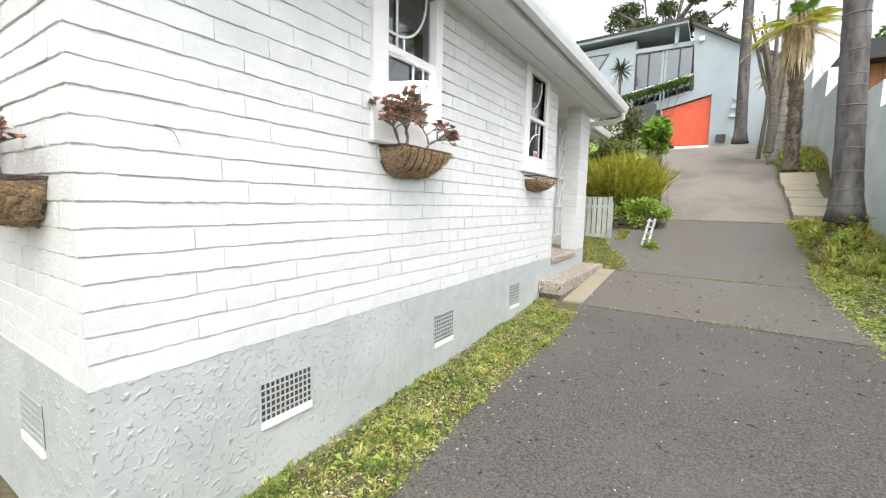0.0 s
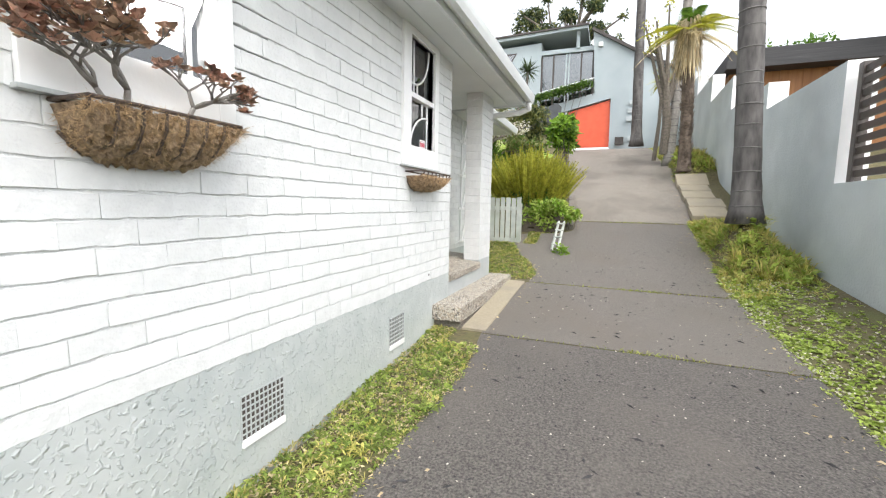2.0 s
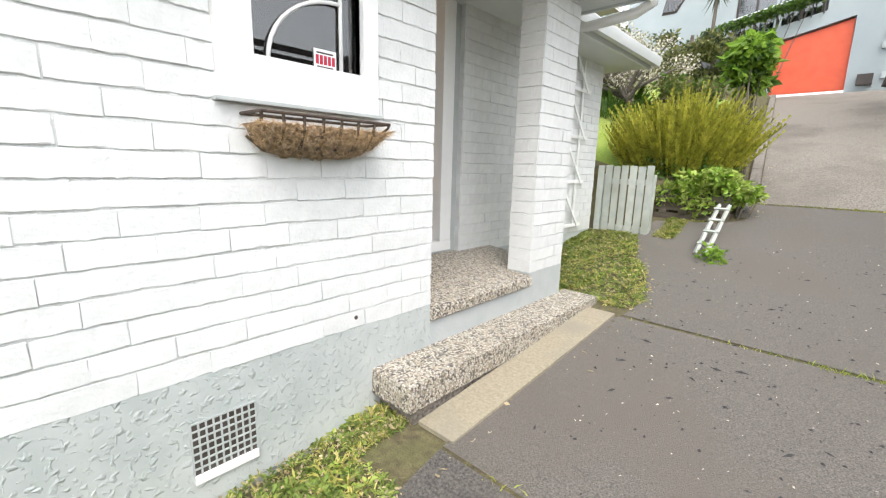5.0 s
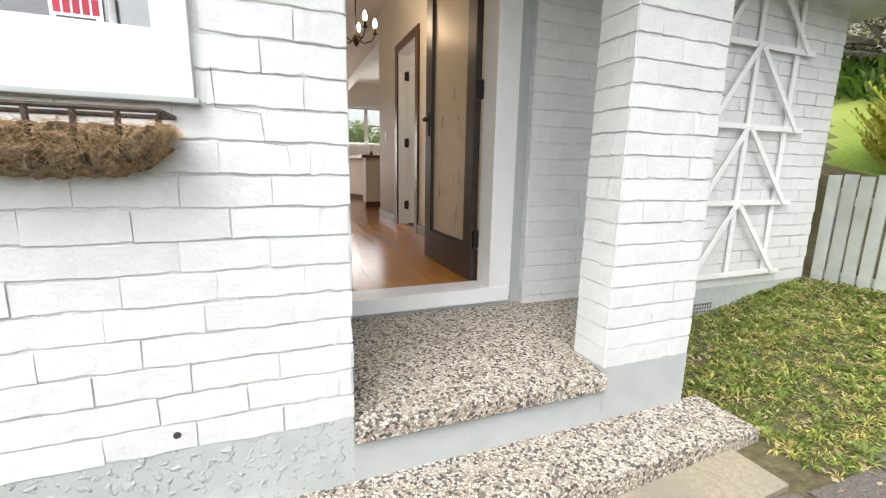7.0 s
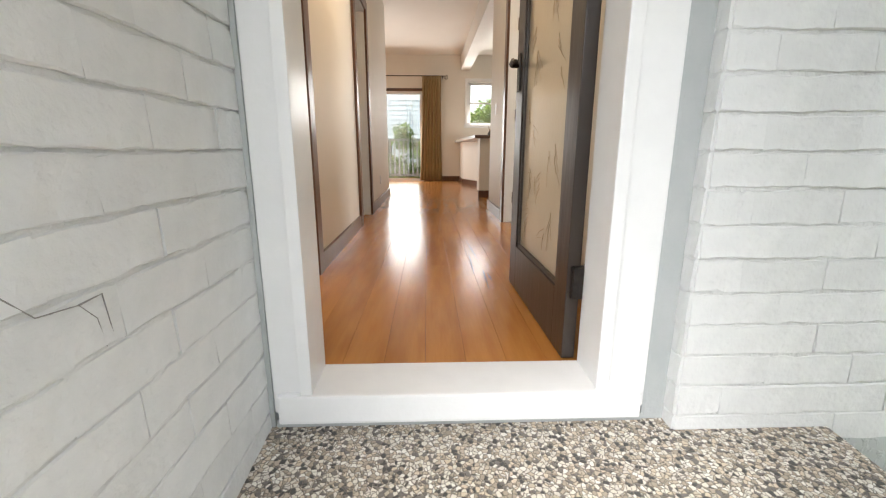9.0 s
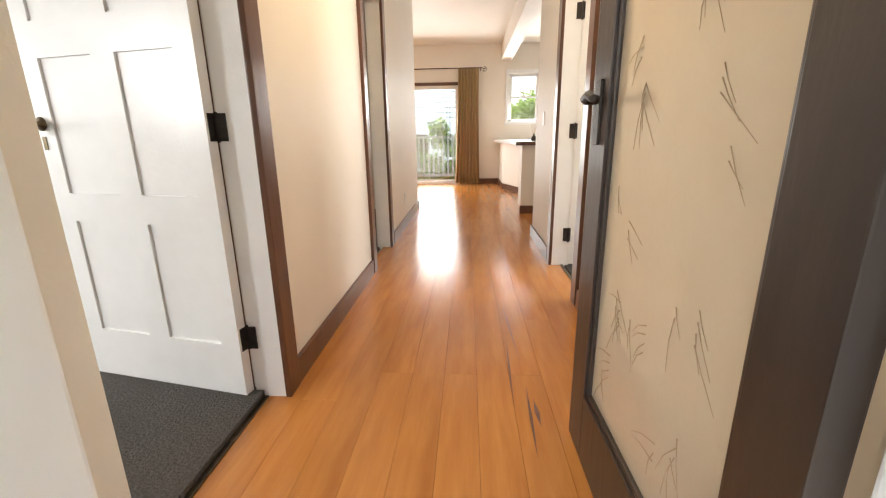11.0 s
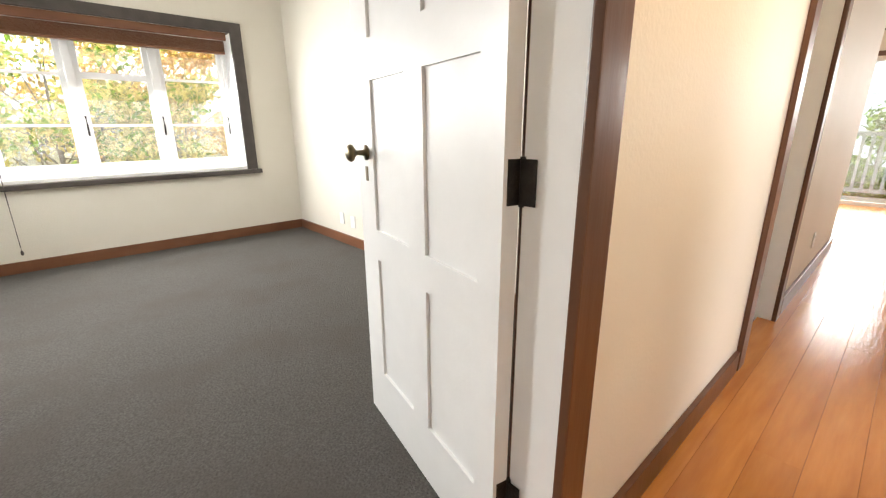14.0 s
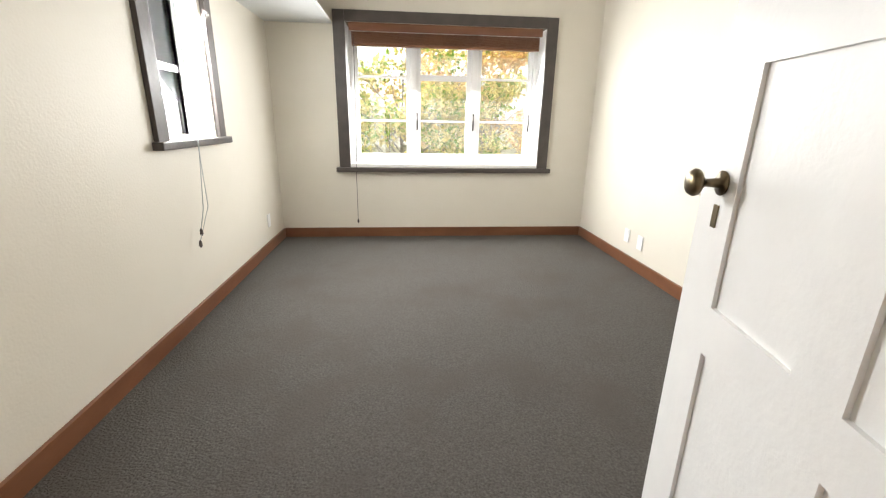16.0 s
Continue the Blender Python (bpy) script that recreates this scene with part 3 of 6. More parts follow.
g = gutter(-1.275, -0.05, 7.0, 2.79)
p = tube(bmesh.new(), [(-1.22, 6.9, 2.80), (-1.22, 6.95, 2.72), (-1.35, 6.98, 2.68), (-1.75, 7.0, 2.66), (-1.95, 7.0, 2.72)], 0.04, 10)
part("downpipe_elbow", p, WHITE, g, "white plastic elbow pipe", smooth=True)
gutter(-1.995, 7.02, 9.4, 2.79)
solo("fascia_return", bx((-2.5, 6.985, SOF - 0.02), (-1.28, 7.01, SOF + 0.13)), GUTTER, "pale fascia board closing the porch eave", "fascia", "structure")

# ---------------------------------------------------------------- porch
PIER = tagged(part("wall_pier", bx((WX - 0.0005, 6.1705, 0.712), (-1.84, 6.6595, SOF)), MORTAR), "white painted brick porch pier", "pier", kind="structure")
tagged(part("wall_pier_base", bx((WX + 0.003, 6.168, 0.30), (-1.844, 6.664, 0.712)), GREYTRIM), "grey painted base of the porch pier", "plinth", kind="structure")
bm = prism([(-2.6, 0.61), (-1.625, 0.61), (-1.613, 0.622), (-1.613, 0.675), (-1.628, 0.690), (-2.6, 0.765)], "y", PY + 0.002, 6.166)
solo("porch_floor", bm, PEBBLE, "exposed pebble aggregate porch floor", "porch floor", "structure")
solo("porch_floor", prism([(-2.6, 0.40), (-1.845, 0.40), (-1.845, 0.708), (-2.6, 0.765)], "y", 6.167, 6.69), PEBBLE, "exposed pebble aggregate porch floor beside the pier", "porch floor", "structure")
solo("porch_riser", bx((-2.5, PY, 0.2), (-1.638, 6.17, 0.612)), GREYTRIM, "grey painted riser under the porch floor", "riser", "structure")
step = thing("porch_step", "exposed aggregate concrete step with a grey painted side", "step")
part("tread", bx((WX - 0.02, 4.67, 0.318), (-1.350, 6.80, 0.458), 0.014), PEBBLE, step)
part("base", bx((WX, 4.72, 0.05), (-1.372, 6.78, 0.33)), CONCRETE, step, "grey weathered concrete")
bm = bmesh.new()
prism([(4.74, rise(4.74) + 0.012), (6.62, rise(6.62) + 0.016), (6.62, 0.0), (4.74, 0.0)], "x", -1.36, -1.13, bm)
solo("concrete_strip", bm, SLAB, "sandy concrete strip along the foot of the step", "paving", "structure")

# front door frame
df = thing("front_door_frame", "white painted front door frame with a deep sill", "door frame")
for y0, y1 in ((5.11, 5.218), (6.022, 6.165)):
    part("jamb", bx((PX + 0.02, y0, 0.80), (-2.62, y1, 2.95), 0.006), WHITE, df)
for y0, y1 in ((5.188, 5.222), (6.016, 6.052)):
    part("stop", bx((PX + 0.035, y0, 0.862), (PX + 0.018, y1, 2.88), 0.004), WHITE, df)
part("head", bx((PX + 0.02, 5.11, 2.86), (-2.62, 6.165, 2.97), 0.006), WHITE, df)
part("sill", bx((PX + 0.04, 5.125, 0.775), (-2.625, 6.15, 0.862), 0.008), WHITE, df)
part("sill_nose", bx((PX + 0.02, 5.112, 0.60), (-2.6, 6.165, 0.776)), GREYTRIM, df, "grey strip under the sill")
solo("door_moulding", bx((PX + 0.015, 6.166, 0.60), (-2.56, 6.234, SOF), 0.01), GREYTRIM, "grey painted moulding beside the door frame", "moulding", "structure")
solo("door_moulding", bx((PX + 0.02, PY + 0.004, 0.60), (-2.5, 5.108, SOF), 0.004), GREYTRIM, "grey painted bead at the porch corner", "moulding", "structure")

# front door leaf, open into the hall
fd = thing("front_door", "open dark timber front door with a tall etched glass panel", "door", at=(-2.64, 6.02, FZ))
L, T, Hh = 0.845, 0.042, 2.0
for nm, a, b in (("stile", (0, 0, 0.008), (0.115, T, Hh)), ("stile", (L - 0.125, 0, 0.008), (L, T, Hh)), ("rail", (0.115, 0, 0.008), (L - 0.125, T, 0.22)), ("rail", (0.115, 0, Hh - 0.12), (L - 0.125, T, Hh))):
    part(nm, bx(a, b, 0.003), DARKDOOR, fd)
gl = part("glass_panel", bx((0.115, 0.018, 0.22), (L - 0.125, 0.024, Hh - 0.12)), FROST, fd, "etched glass with a bamboo twig pattern")
for k, (a, b) in enumerate((((0.115, 0.008, 0.22), (0.13, 0.034, Hh - 0.12)), ((L - 0.14, 0.008, 0.22), (L - 0.125, 0.034, Hh - 0.12)), ((0.13, 0.008, 0.22), (L - 0.14, 0.034, 0.236)), ((0.13, 0.008, Hh - 0.136), (L - 0.14, 0.034, Hh - 0.12)))):
    part("glazing_bead", bx(a, b, 0.004), DARKDOOR, fd)
rng = random.Random(4)
et = bmesh.new()
for k in range(20):
    x0, z0 = rng.uniform(0.16, L - 0.2), rng.uniform(0.30, 1.25)
    way = rng.uniform(-0.9, 0.9)
    for j in range(rng.choice((2, 3, 4))):
        g = way + rng.uniform(-0.6, 0.6)
        l = rng.uniform(0.05, 0.12)
        p, q = (x0, z0 - 0.02 * j), (x0 + l * math.sin(g), z0 - 0.02 * j - l * math.cos(g))
        for yf in (0.0175, 0.0245):
            tube(et, [(p[0], yf, p[1]), ((p[0] + q[0]) / 2 + 0.006, yf, (p[1] + q[1]) / 2 + 0.004), (q[0], yf, q[1])], 0.0014, 4, 0.0005)
part("etched_reeds", et, mat("etching_line", (0.24, 0.19, 0.13), (0.34, 0.27, 0.19), 20, 0.9, spec=0.1), fd, "etched bamboo twigs")
for side in (-1, 1):
    yy = -0.004 if side < 0 else T + 0.004
    part("handle_plate", bx((L - 0.085, yy - 0.004, 0.935), (L - 0.04, yy + 0.004, 1.095), 0.003), BLACKIRON, fd)
    h = tube(bmesh.new(), [(L - 0.0625, yy, 1.045), (L - 0.0625, yy + side * 0.034, 1.045), (L - 0.08, yy + side * 0.042, 1.048), (L - 0.12, yy + side * 0.042, 1.056), (L - 0.15, yy + side * 0.042, 1.044), (L - 0.175, yy + side * 0.040, 1.040)], 0.010, 8)
    part("lever_handle", h, BLACKIRON, fd, smooth=True)
for z in (0.22, 1.1, 1.75):
    hb = bx((-0.025, -0.012, z), (0.012, 0.03, z + 0.1), 0.002)
    tube(hb, [(-0.008, -0.014, z - 0.008), (-0.008, -0.014, z + 0.108)], 0.008, 8)
    part("hinge", hb, BLACKIRON, fd)
fd.rotation_euler = (0, 0, radians(180.8))

# ---------------------------------------------------------------- windows


def side_window(y0, y1, label, splay, near):
    """A narrow two-sash window with curved glazing bars, in a white frame."""
    w = thing("window", label, "window", "front windows")
    x0 = WX + 0.028
    yo, yi, zb, zt = y0 - 0.13, y1 + 0.08, 1.715, SOF - 0.002
    part("casing", bx((x0, yo, zb), (WX - 0.06, y0, zt), 0.004), WHITE, w)
    part("casing", bx((x0, y1, zb), (WX - 0.06, yi, zt), 0.004), WHITE, w)
    part("casing", bx((x0, y0, W1[3]), (WX - 0.06, y1, zt), 0.004), WHITE, w)
    part("apron", bx((x0 - 0.002, y0, zb), (WX - 0.06, y1, 1.875), 0.004), WHITE, w)
    part("sill", bx((x0 + 0.012, yo - 0.012, zb - 0.014), (WX - 0.02, yi + 0.012, zb), 0.003), GREYTRIM, w)
    part("sash_rail", bx((x0 - 0.012, y0, 2.255), (WX - 0.05, y1, 2.295), 0.004), WHITE, w)
    part("pane", bx((WX - 0.030, y0, 1.87), (WX - 0.034, y1, 2.26)), GLASS, w).visible_shadow = False
    part("pane", bx((WX - 0.030, y0, 2.29), (WX - 0.034, y1, 2.73)), GLASS, w).visible_shadow = False
    ww, xb = y1 - y0, WX - 0.018

    def bar(pts):
        part("glazing_bar", tube(bmesh.new(), [(xb, y0 + ww * a, b) for a, b in pts], 0.0085, 6), WHITE, w, smooth=True)
    bar([(0.82, 1.875), (0.82, 2.255)])
    bar([(0.15 + 0.67 * (1 - math.cos(s * math.pi / 20)), 1.875 + 0.27 * math.sin(s * math.pi / 20)) for s in range(11)])
    bar([(0.60, 2.14), (0.60, 2.255)])
    bar([(0.26, 2.295), (0.26, 2.72)])
    bar([(0.26 + 0.62 * math.sin(s * math.pi / 20), 2.38 + 0.34 * (1 - math.cos(s * math.pi / 20))) for s in range(11)])
    bar([(0.40, 2.295), (0.40, 2.38)])
    bar([(0.0, 2.38), (0.26, 2.38)])
    # reveal lining
    part("lining", prism([(WX - 0.06, y0 - 0.004), (-1.928, y0 - 0.004), (-1.928, y0 + splay)], "z", 1.80, 2.73), WHITE, w)
    part("lining", prism([(WX - 0.02, y1), (WX - 0.02, y1 + near + 0.03), (-1.928, y1 + near + 0.03), (-1.928, y1 + near)], "z", 1.80, 2.73), WHITE, w)
    for a, b in (((WX - 0.06, y0, 1.80), (-1.93, y1 + near, 1.872)), ((WX - 0.06, y0, 2.715), (-1.93, y1 + near, 2.735))):
        part("lining", bx(a, b), WHITE, w)
    return w


side_window(W1[0], W1[1], "white narrow window with curved glazing bars above a planter", 0.18, 0.27)
w2 = side_window(W2[0], W2[1], "white narrow window with curved bars and an alarm sticker", 0.02, 0.02)
# behind the second window: added grey panel stands in for the dark wardrobe space
solo("dark_backing", bx((-1.90, W2[0] - 0.05, 1.8), (-1.92, W2[1] + 0.05, 2.75)), mat("grey_backing", (0.16, 0.16, 0.16), (0.2, 0.2, 0.2), 9, 0.8), "dark grey panel added behind the narrow window as its dim interior", "blind")
# alarm sticker
st = thing("alarm_sticker", "red and white alarm company sticker on the window glass", "sticker")
sx, sy, sz = WX - 0.024, 4.408, 1.872
part("card", bx((sx - 0.002, sy, sz), (sx, sy + 0.105, sz + 0.085)), WHITE, st)
STRED = mat("sticker_red", (0.45, 0.02, 0.05), (0.5, 0.03, 0.06), 10, 0.5)
for a in range(5):
    part("mark", bx((sx, sy + 0.008 + a * 0.019, sz + 0.026), (sx + 0.001, sy + 0.022 + a * 0.019, sz + 0.062)), STRED, st)
part("line", bx((sx, sy + 0.012, sz + 0.068), (sx + 0.001, sy + 0.09, sz + 0.074)), SLATE_TRIM, st)
part("line", bx((sx, sy + 0.012, sz + 0.012), (sx + 0.001, sy + 0.09, sz + 0.019)), SLATE_TRIM, st)

# casing of the wide window on the end wall
ew = thing("window_casing", "white outer casing of the wide bedroom window", "casing", kind="structure")
for a, b in (((-4.50, 0.36, 1.52), (-4.41, 0.48, 2.775)), ((-2.61, 0.36, 1.52), (-2.52, 0.48, 2.775)), ((-4.41, 0.36, 2.70), (-2.61, 0.48, 2.775)), ((-4.55, 0.34, 1.50), (-2.47, 0.47, 1.585))):
    part("board", bx(a, b, 0.004), WHITE, ew)
# bedroom: wide window
bwin = thing("window", "wide white casement window in a dark brown architrave", "window", "bedroom windows")
yg = 0.52
for x in (-4.41, -3.80, -3.21, -2.61):
    wd = 0.035 if x in (-4.41, -2.61) else 0.03
    part("mullion", bx((x - wd, yg - 0.05, 1.585), (x + wd, yg + 0.05, 2.80), 0.006), WHITE, bwin)
part("head_rail", bx((-4.41, yg - 0.05, 2.74), (-2.61, yg + 0.05, 2.80), 0.006), WHITE, bwin)
part("bottom_rail", bx((-4.41, yg - 0.05, 1.585), (-2.61, yg + 0.06, 1.63), 0.006), WHITE, bwin)
part("window_sill", bx((-4.42, yg, 1.56), (-2.60, 0.80, 1.588)), WHITE, bwin)
for x in (-4.412, -2.608):
    part("reveal", bx((x - 0.004, yg, 1.585), (x + 0.004, 0.785, 2.80)), WHITE, bwin)
for i, (a, b) in enumerate(((-4.375, -3.83), (-3.77, -3.24), (-3.18, -2.645))):
    s = part("sash", holed("y", yg - 0.02, yg + 0.024, a, b, 1.63, 2.74, [(a + 0.04, b - 0.04, 1.67, 2.70)]), WHITE, bwin)
    zs = (1.985, 2.385)
    for z in zs:
        part("glazing_bar", bx((a + 0.03, yg - 0.012, z - (0.026 if i == 1 and z > 2.2 else 0.011)), (b - 0.03, yg + 0.018, z + (0.026 if i == 1 and z > 2.2 else 0.011)), 0.003), WHITE, s)
    for z0, z1 in zip((1.67, 1.985, 2.385), (1.985, 2.385, 2.70)):
        part("pane", bx((a + 0.035, yg - 0.002, z0), (b - 0.035, yg + 0.002, z1)), GLASS, s).visible_shadow = False
for x in (-3.80, -3.245, -4.36):
    part("stay", tube(bmesh.new(), [(x, yg + 0.05, 1.9), (x, yg + 0.065, 1.98), (x, yg + 0.055, 2.06)], 0.007, 6), BLACKIRON, bwin)
arch = thing("window_architrave", "dark brown timber architrave round the wide window", "architrave", kind="structure")
for a, b in (((-4.51, 0.786, 1.555), (-4.41, 0.812, 2.89)), ((-2.61, 0.786, 1.555), (-2.51, 0.812, 2.89)), ((-4.41, 0.786, 2.80), (-2.61, 0.812, 2.89))):
    part("board", bx(a, b, 0.004), SLATE_TRIM, arch)
part("sill_board", bx((-4.54, 0.786, 1.515), (-2.48, 0.845, 1.556), 0.008), SLATE_TRIM, arch)
bl = thing("wooden_blind", "raised red-brown wooden venetian blind", "blind")
part("headrail", bx((-4.36, 0.70, 2.77), (-2.66, 0.76, 2.81), 0.003), RIMU, bl)
part("valance", bx((-4.38, 0.762, 2.735), (-2.64, 0.772, 2.815), 0.002), RIMU, bl)
for k in range(16):
    part("slat", bx((-4.36, 0.705, 2.64 + k * 0.0058), (-2.66, 0.757, 2.6435 + k * 0.0058)), RIMU, bl)
part("bottom_rail", bx((-4.36, 0.703, 2.618), (-2.66, 0.759, 2.638), 0.003), RIMU, bl)
part("cord", tube(bmesh.new(), [(-2.68, 0.775, 2.7), (-2.675, 0.80, 2.0), (-2.665, 0.85, 1.5), (-2.66, 0.815, 1.09), (-2.66, 0.815, 1.04)], 0.003, 6), SLATE_TRIM, bl)
part("tassel", lathe(bmesh.new(), [(0.003, 0.03), (0.008, 0.02), (0.01, 0.0), (0.004, -0.012)], (-2.66, 0.815, 1.03), 8), SLATE_TRIM, bl)

# bedroom: architrave of the narrow window
ar2 = thing("window_architrave", "dark brown timber architrave round the narrow window", "architrave", kind="structure")
ya, yb = 2.04, 2.64
for a, b in (((-1.936, ya - 0.09, 1.87), (-1.962, ya, 2.84)), ((-1.936, yb, 1.87), (-1.962, yb + 0.10, 2.84)), ((-1.936, ya, 2.75), (-1.962, yb, 2.84))):
    part("board", bx(a, b, 0.004), SLATE_TRIM, ar2)
part("sill_board", bx((-1.936, ya - 0.11, 1.83), (-1.99, yb + 0.12, 1.87), 0.008), SLATE_TRIM, ar2)
crd = thing("blind_cords", "hanging blind cords below the narrow window", "cord")
for dy, zz in ((0.0, 1.36), (0.05, 1.30)):
    part("cord", tube(bmesh.new(), [(-1.97, 2.42, 2.6), (-1.998, 2.43 + dy * 0.2, 1.85), (-1.99, 2.47 - dy * 1.2, 1.5), (-1.975, 2.50 + dy * 0.6, zz + 0.02)], 0.0025, 6), GREYTRIM, crd)
    part("tassel", lathe(bmesh.new(), [(0.003, 0.03), (0.008, 0.02), (0.01, 0.0), (0.004, -0.012)], (-1.975, 2.50 + dy * 0.6, zz), 8), SLATE_TRIM, crd)

# ---------------------------------------------------------------- trims indoors


def skirt(a, b, material=RIMU, h=0.125):
    tagged(part("baseboard", bx(a, (b[0], b[1], a[2] + h), 0.004), material), "red-brown varnished timber skirting board", "skirting", kind="structure")


skirt((-1.937, 0.80, FZ), (-1.955, 4.80, FZ), RIMU, 0.112)
skirt((-4.93, 0.787, FZ), (-1.955, 0.805, FZ), RIMU, 0.115)
skirt((-4.93, 0.805, FZ), (-4.912, 4.80, FZ), RIMU, 0.115)
skirt((-4.91, 4.80, FZ), (-3.72, 4.782, FZ))
skirt((-5.14, 4.931, FZ - 0.02), (-3.735, 4.95, FZ), BROWN)
skirt((-8.12, 4.931, FZ - 0.02), (-6.04, 4.95, FZ), BROWN)
skirt((-4.56, 6.269, FZ - 0.02), (-2.77, 6.25, FZ), RIMU)
skirt((-6.40, 6.269, FZ - 0.02), (-5.50, 6.25, FZ), BROWN)
skirt((-11.199, 5.45, FZ - 0.02), (-11.18, 9.3, FZ), BROWN)


def door_trim(x0, x1, yf, out, label, lap=0.022):
    """Dark architraves on one face of a doorway in a wall across y."""
    t = thing("door_architrave", label, "architrave", kind="structure")
    y0, y1 = yf, yf + out * 0.022
    part("board", bx((x0 - 0.072, y0, FZ - 0.02), (x0 + lap, y1, 2.94), 0.004), BROWN, t)
    part("board", bx((x1 - abs(lap) * 0.6, y0, FZ - 0.02), (x1 + 0.085, y1, 2.94), 0.004), BROWN, t)
    part("board", bx((x0 + lap, y0, 2.856), (x1 - abs(lap) * 0.6, y1, 2.94), 0.004), BROWN, t)
    return t


def jambs(x0, x1, ya, yb, label):
    t = thing("door_jamb", label, "door frame", kind="structure")
    part("jamb", bx((x0 - 0.001, ya, FZ - 0.02), (x0 + 0.018, yb, 2.86)), WHITE, t)
    part("jamb", bx((x1 - 0.018, ya, FZ - 0.02), (x1 + 0.001, yb, 2.86)), WHITE, t)
    part("head", bx((x0 + 0.018, ya, 2.84), (x1 - 0.018, yb, 2.861)), WHITE, t)
    return t


for x0, x1 in ((-3.662, -2.837), (-5.93, -5.24)):
    door_trim(x0, x1, 4.931, 1, "dark brown architrave round a hall doorway")
    jambs(x0, x1, 4.815, 4.934, "white painted door jamb")
door_trim(-3.662, -2.837, 4.799, -1, "dark brown architrave on the bedroom side", -0.02)
door_trim(-5.40, -4.66, 6.269, -1, "dark brown architrave round the side doorway")
jambs(-5.40, -4.66, 6.266, 6.395, "white painted door jamb")
solo("threshold", bx((-3.64, 4.845, FZ - 0.02), (-2.88, 4.865, FZ + 0.006), 0.002), BRONZE, "brass carpet strip in the bedroom doorway", "threshold strip")
solo("threshold", bx((-5.39, 6.335, FZ - 0.02), (-4.67, 6.355, FZ + 0.006), 0.002), BRONZE, "brass carpet strip in the side doorway", "threshold strip")


def panel_door(label, at, turn, width=0.80, knob=True, back=False):
    """A white panelled door, hinged at its base point, lying along +x before it is turned."""
    d = thing("panel_door", label, "door", "panelled doors", at=at)
    hh, t = 1.985, 0.040
    cols = ((0.080, 0.316), (0.414, width - 0.130)) if width > 0.74 else ((0.10, width / 2 - 0.045), (width / 2 + 0.045, width - 0.11))
    rows = ((0.215, 0.655), (0.759, 1.220), (1.335, 1.86))
    core = bx((0.0, 0.009, 0.012), (width, t - 0.009, hh))
    part("panel_core", core, WHITE, d)
    fr = bmesh.new()
    for y0, y1 in ((0, 0.0095), (t - 0.0095, t)):
        xs = (0, cols[0][0], cols[0][1], cols[1][0], cols[1][1], width)
        for a, b in ((xs[0], xs[1]), (xs[2], xs[3]), (xs[4], xs[5])):
            box(fr, (a, y0, 0.012), (b, y1, hh))
        for c0, c1 in cols:
            for z0, z1 in ((0.012, rows[0][0]), (rows[0][1], rows[1][0]), (rows[1][1], rows[2][0]), (rows[2][1], hh)):
                box(fr, (c0, y0, z0), (c1, y1, z1))
    part("stiles_and_rails", fr, WHITE, d)
    if knob:
        for s, y in ((-1, 0.0), (1, t)):
            part("knob", lathe(bmesh.new(), [(0.024, 0), (0.025, 0.004), (0.010, 0.007), (0.008, 0.034), (0.014, 0.040), (0.026, 0.048), (0.028, 0.055), (0.022, 0.064), (0.006, 0.067)], (width - 0.078, y, 1.006), 18, (0, s, 0)), BRONZE, d, smooth=True)
            part("keyhole_plate", bx((width - 0.084, y + s * 0.003, 0.915), (width - 0.066, y, 0.962), 0.001), BRONZE, d)
    for z in (0.188, 0.938, 1.70):
        if back:
            hb = bx((-0.042, -0.003, z), (-0.005, 0.001, z + 0.1), 0.001)
            box(hb, (-0.003, -0.003, z), (0.012, 0.03, z + 0.1))
            tube(hb, [(-0.004, -0.005, z - 0.005), (-0.004, -0.005, z + 0.105)], 0.007, 8)
        else:
            hb = bx((-0.0025, 0.0, z), (0.001, 0.030, z + 0.088), 0.0008)
            prism([(-0.004, 0.0), (-0.039, -0.007), (-0.0396, -0.0040), (-0.0046, 0.003)], "z", z, z + 0.088, hb)
            tube(hb, [(-0.004, -0.003, z - 0.004), (-0.004, -0.003, z + 0.092)], 0.006, 8)
        part("hinge", hb, BLACKIRON, d)
    d.rotation_euler = (0, 0, radians(turn))
    return d


panel_door("open white panelled bedroom door with an aged brass knob", (-3.640, 4.808, FZ + 0.018), -101.5, 0.783)
panel_door("open white panelled door into the side room", (-5.375, 6.385, FZ), 80, 0.72, True, True)
panel_door("open white panelled door into the second room", (-5.262, 4.80, FZ), -80, 0.68)

# ---------------------------------------------------------------- far room
sd = thing("sliding_door", "aluminium sliding glass door onto the deck", "door")
for y in (3.52, 4.42, 4.50, 5.41):
    part("stile", bx((-11.28, y - 0.03, FZ), (-11.24, y + 0.03, 2.78), 0.003), WHITE, sd)
part("rail", bx((-11.29, 3.5, 2.74), (-11.23, 5.44, 2.80), 0.003), WHITE, sd)
part("rail", bx((-11.29, 3.5, FZ - 0.02), (-11.23, 5.44, FZ + 0.05), 0.003), WHITE, sd)
for a, b in ((3.55, 4.42), (4.5, 5.41)):
    part("pane", bx((-11.262, a, FZ + 0.05), (-11.258, b, 2.74)), GLASS, sd).visible_shadow = False
part("handle", bx((-11.235, 4.52, 1.75), (-11.20, 4.545, 1.95), 0.004), BLACKIRON, sd)
solo("door_head_trim", bx((-11.198, 3.4, 2.80), (-11.17, 5.50, 2.86), 0.004), BROWN, "dark brown head trim over the sliding door", "trim", "structure")

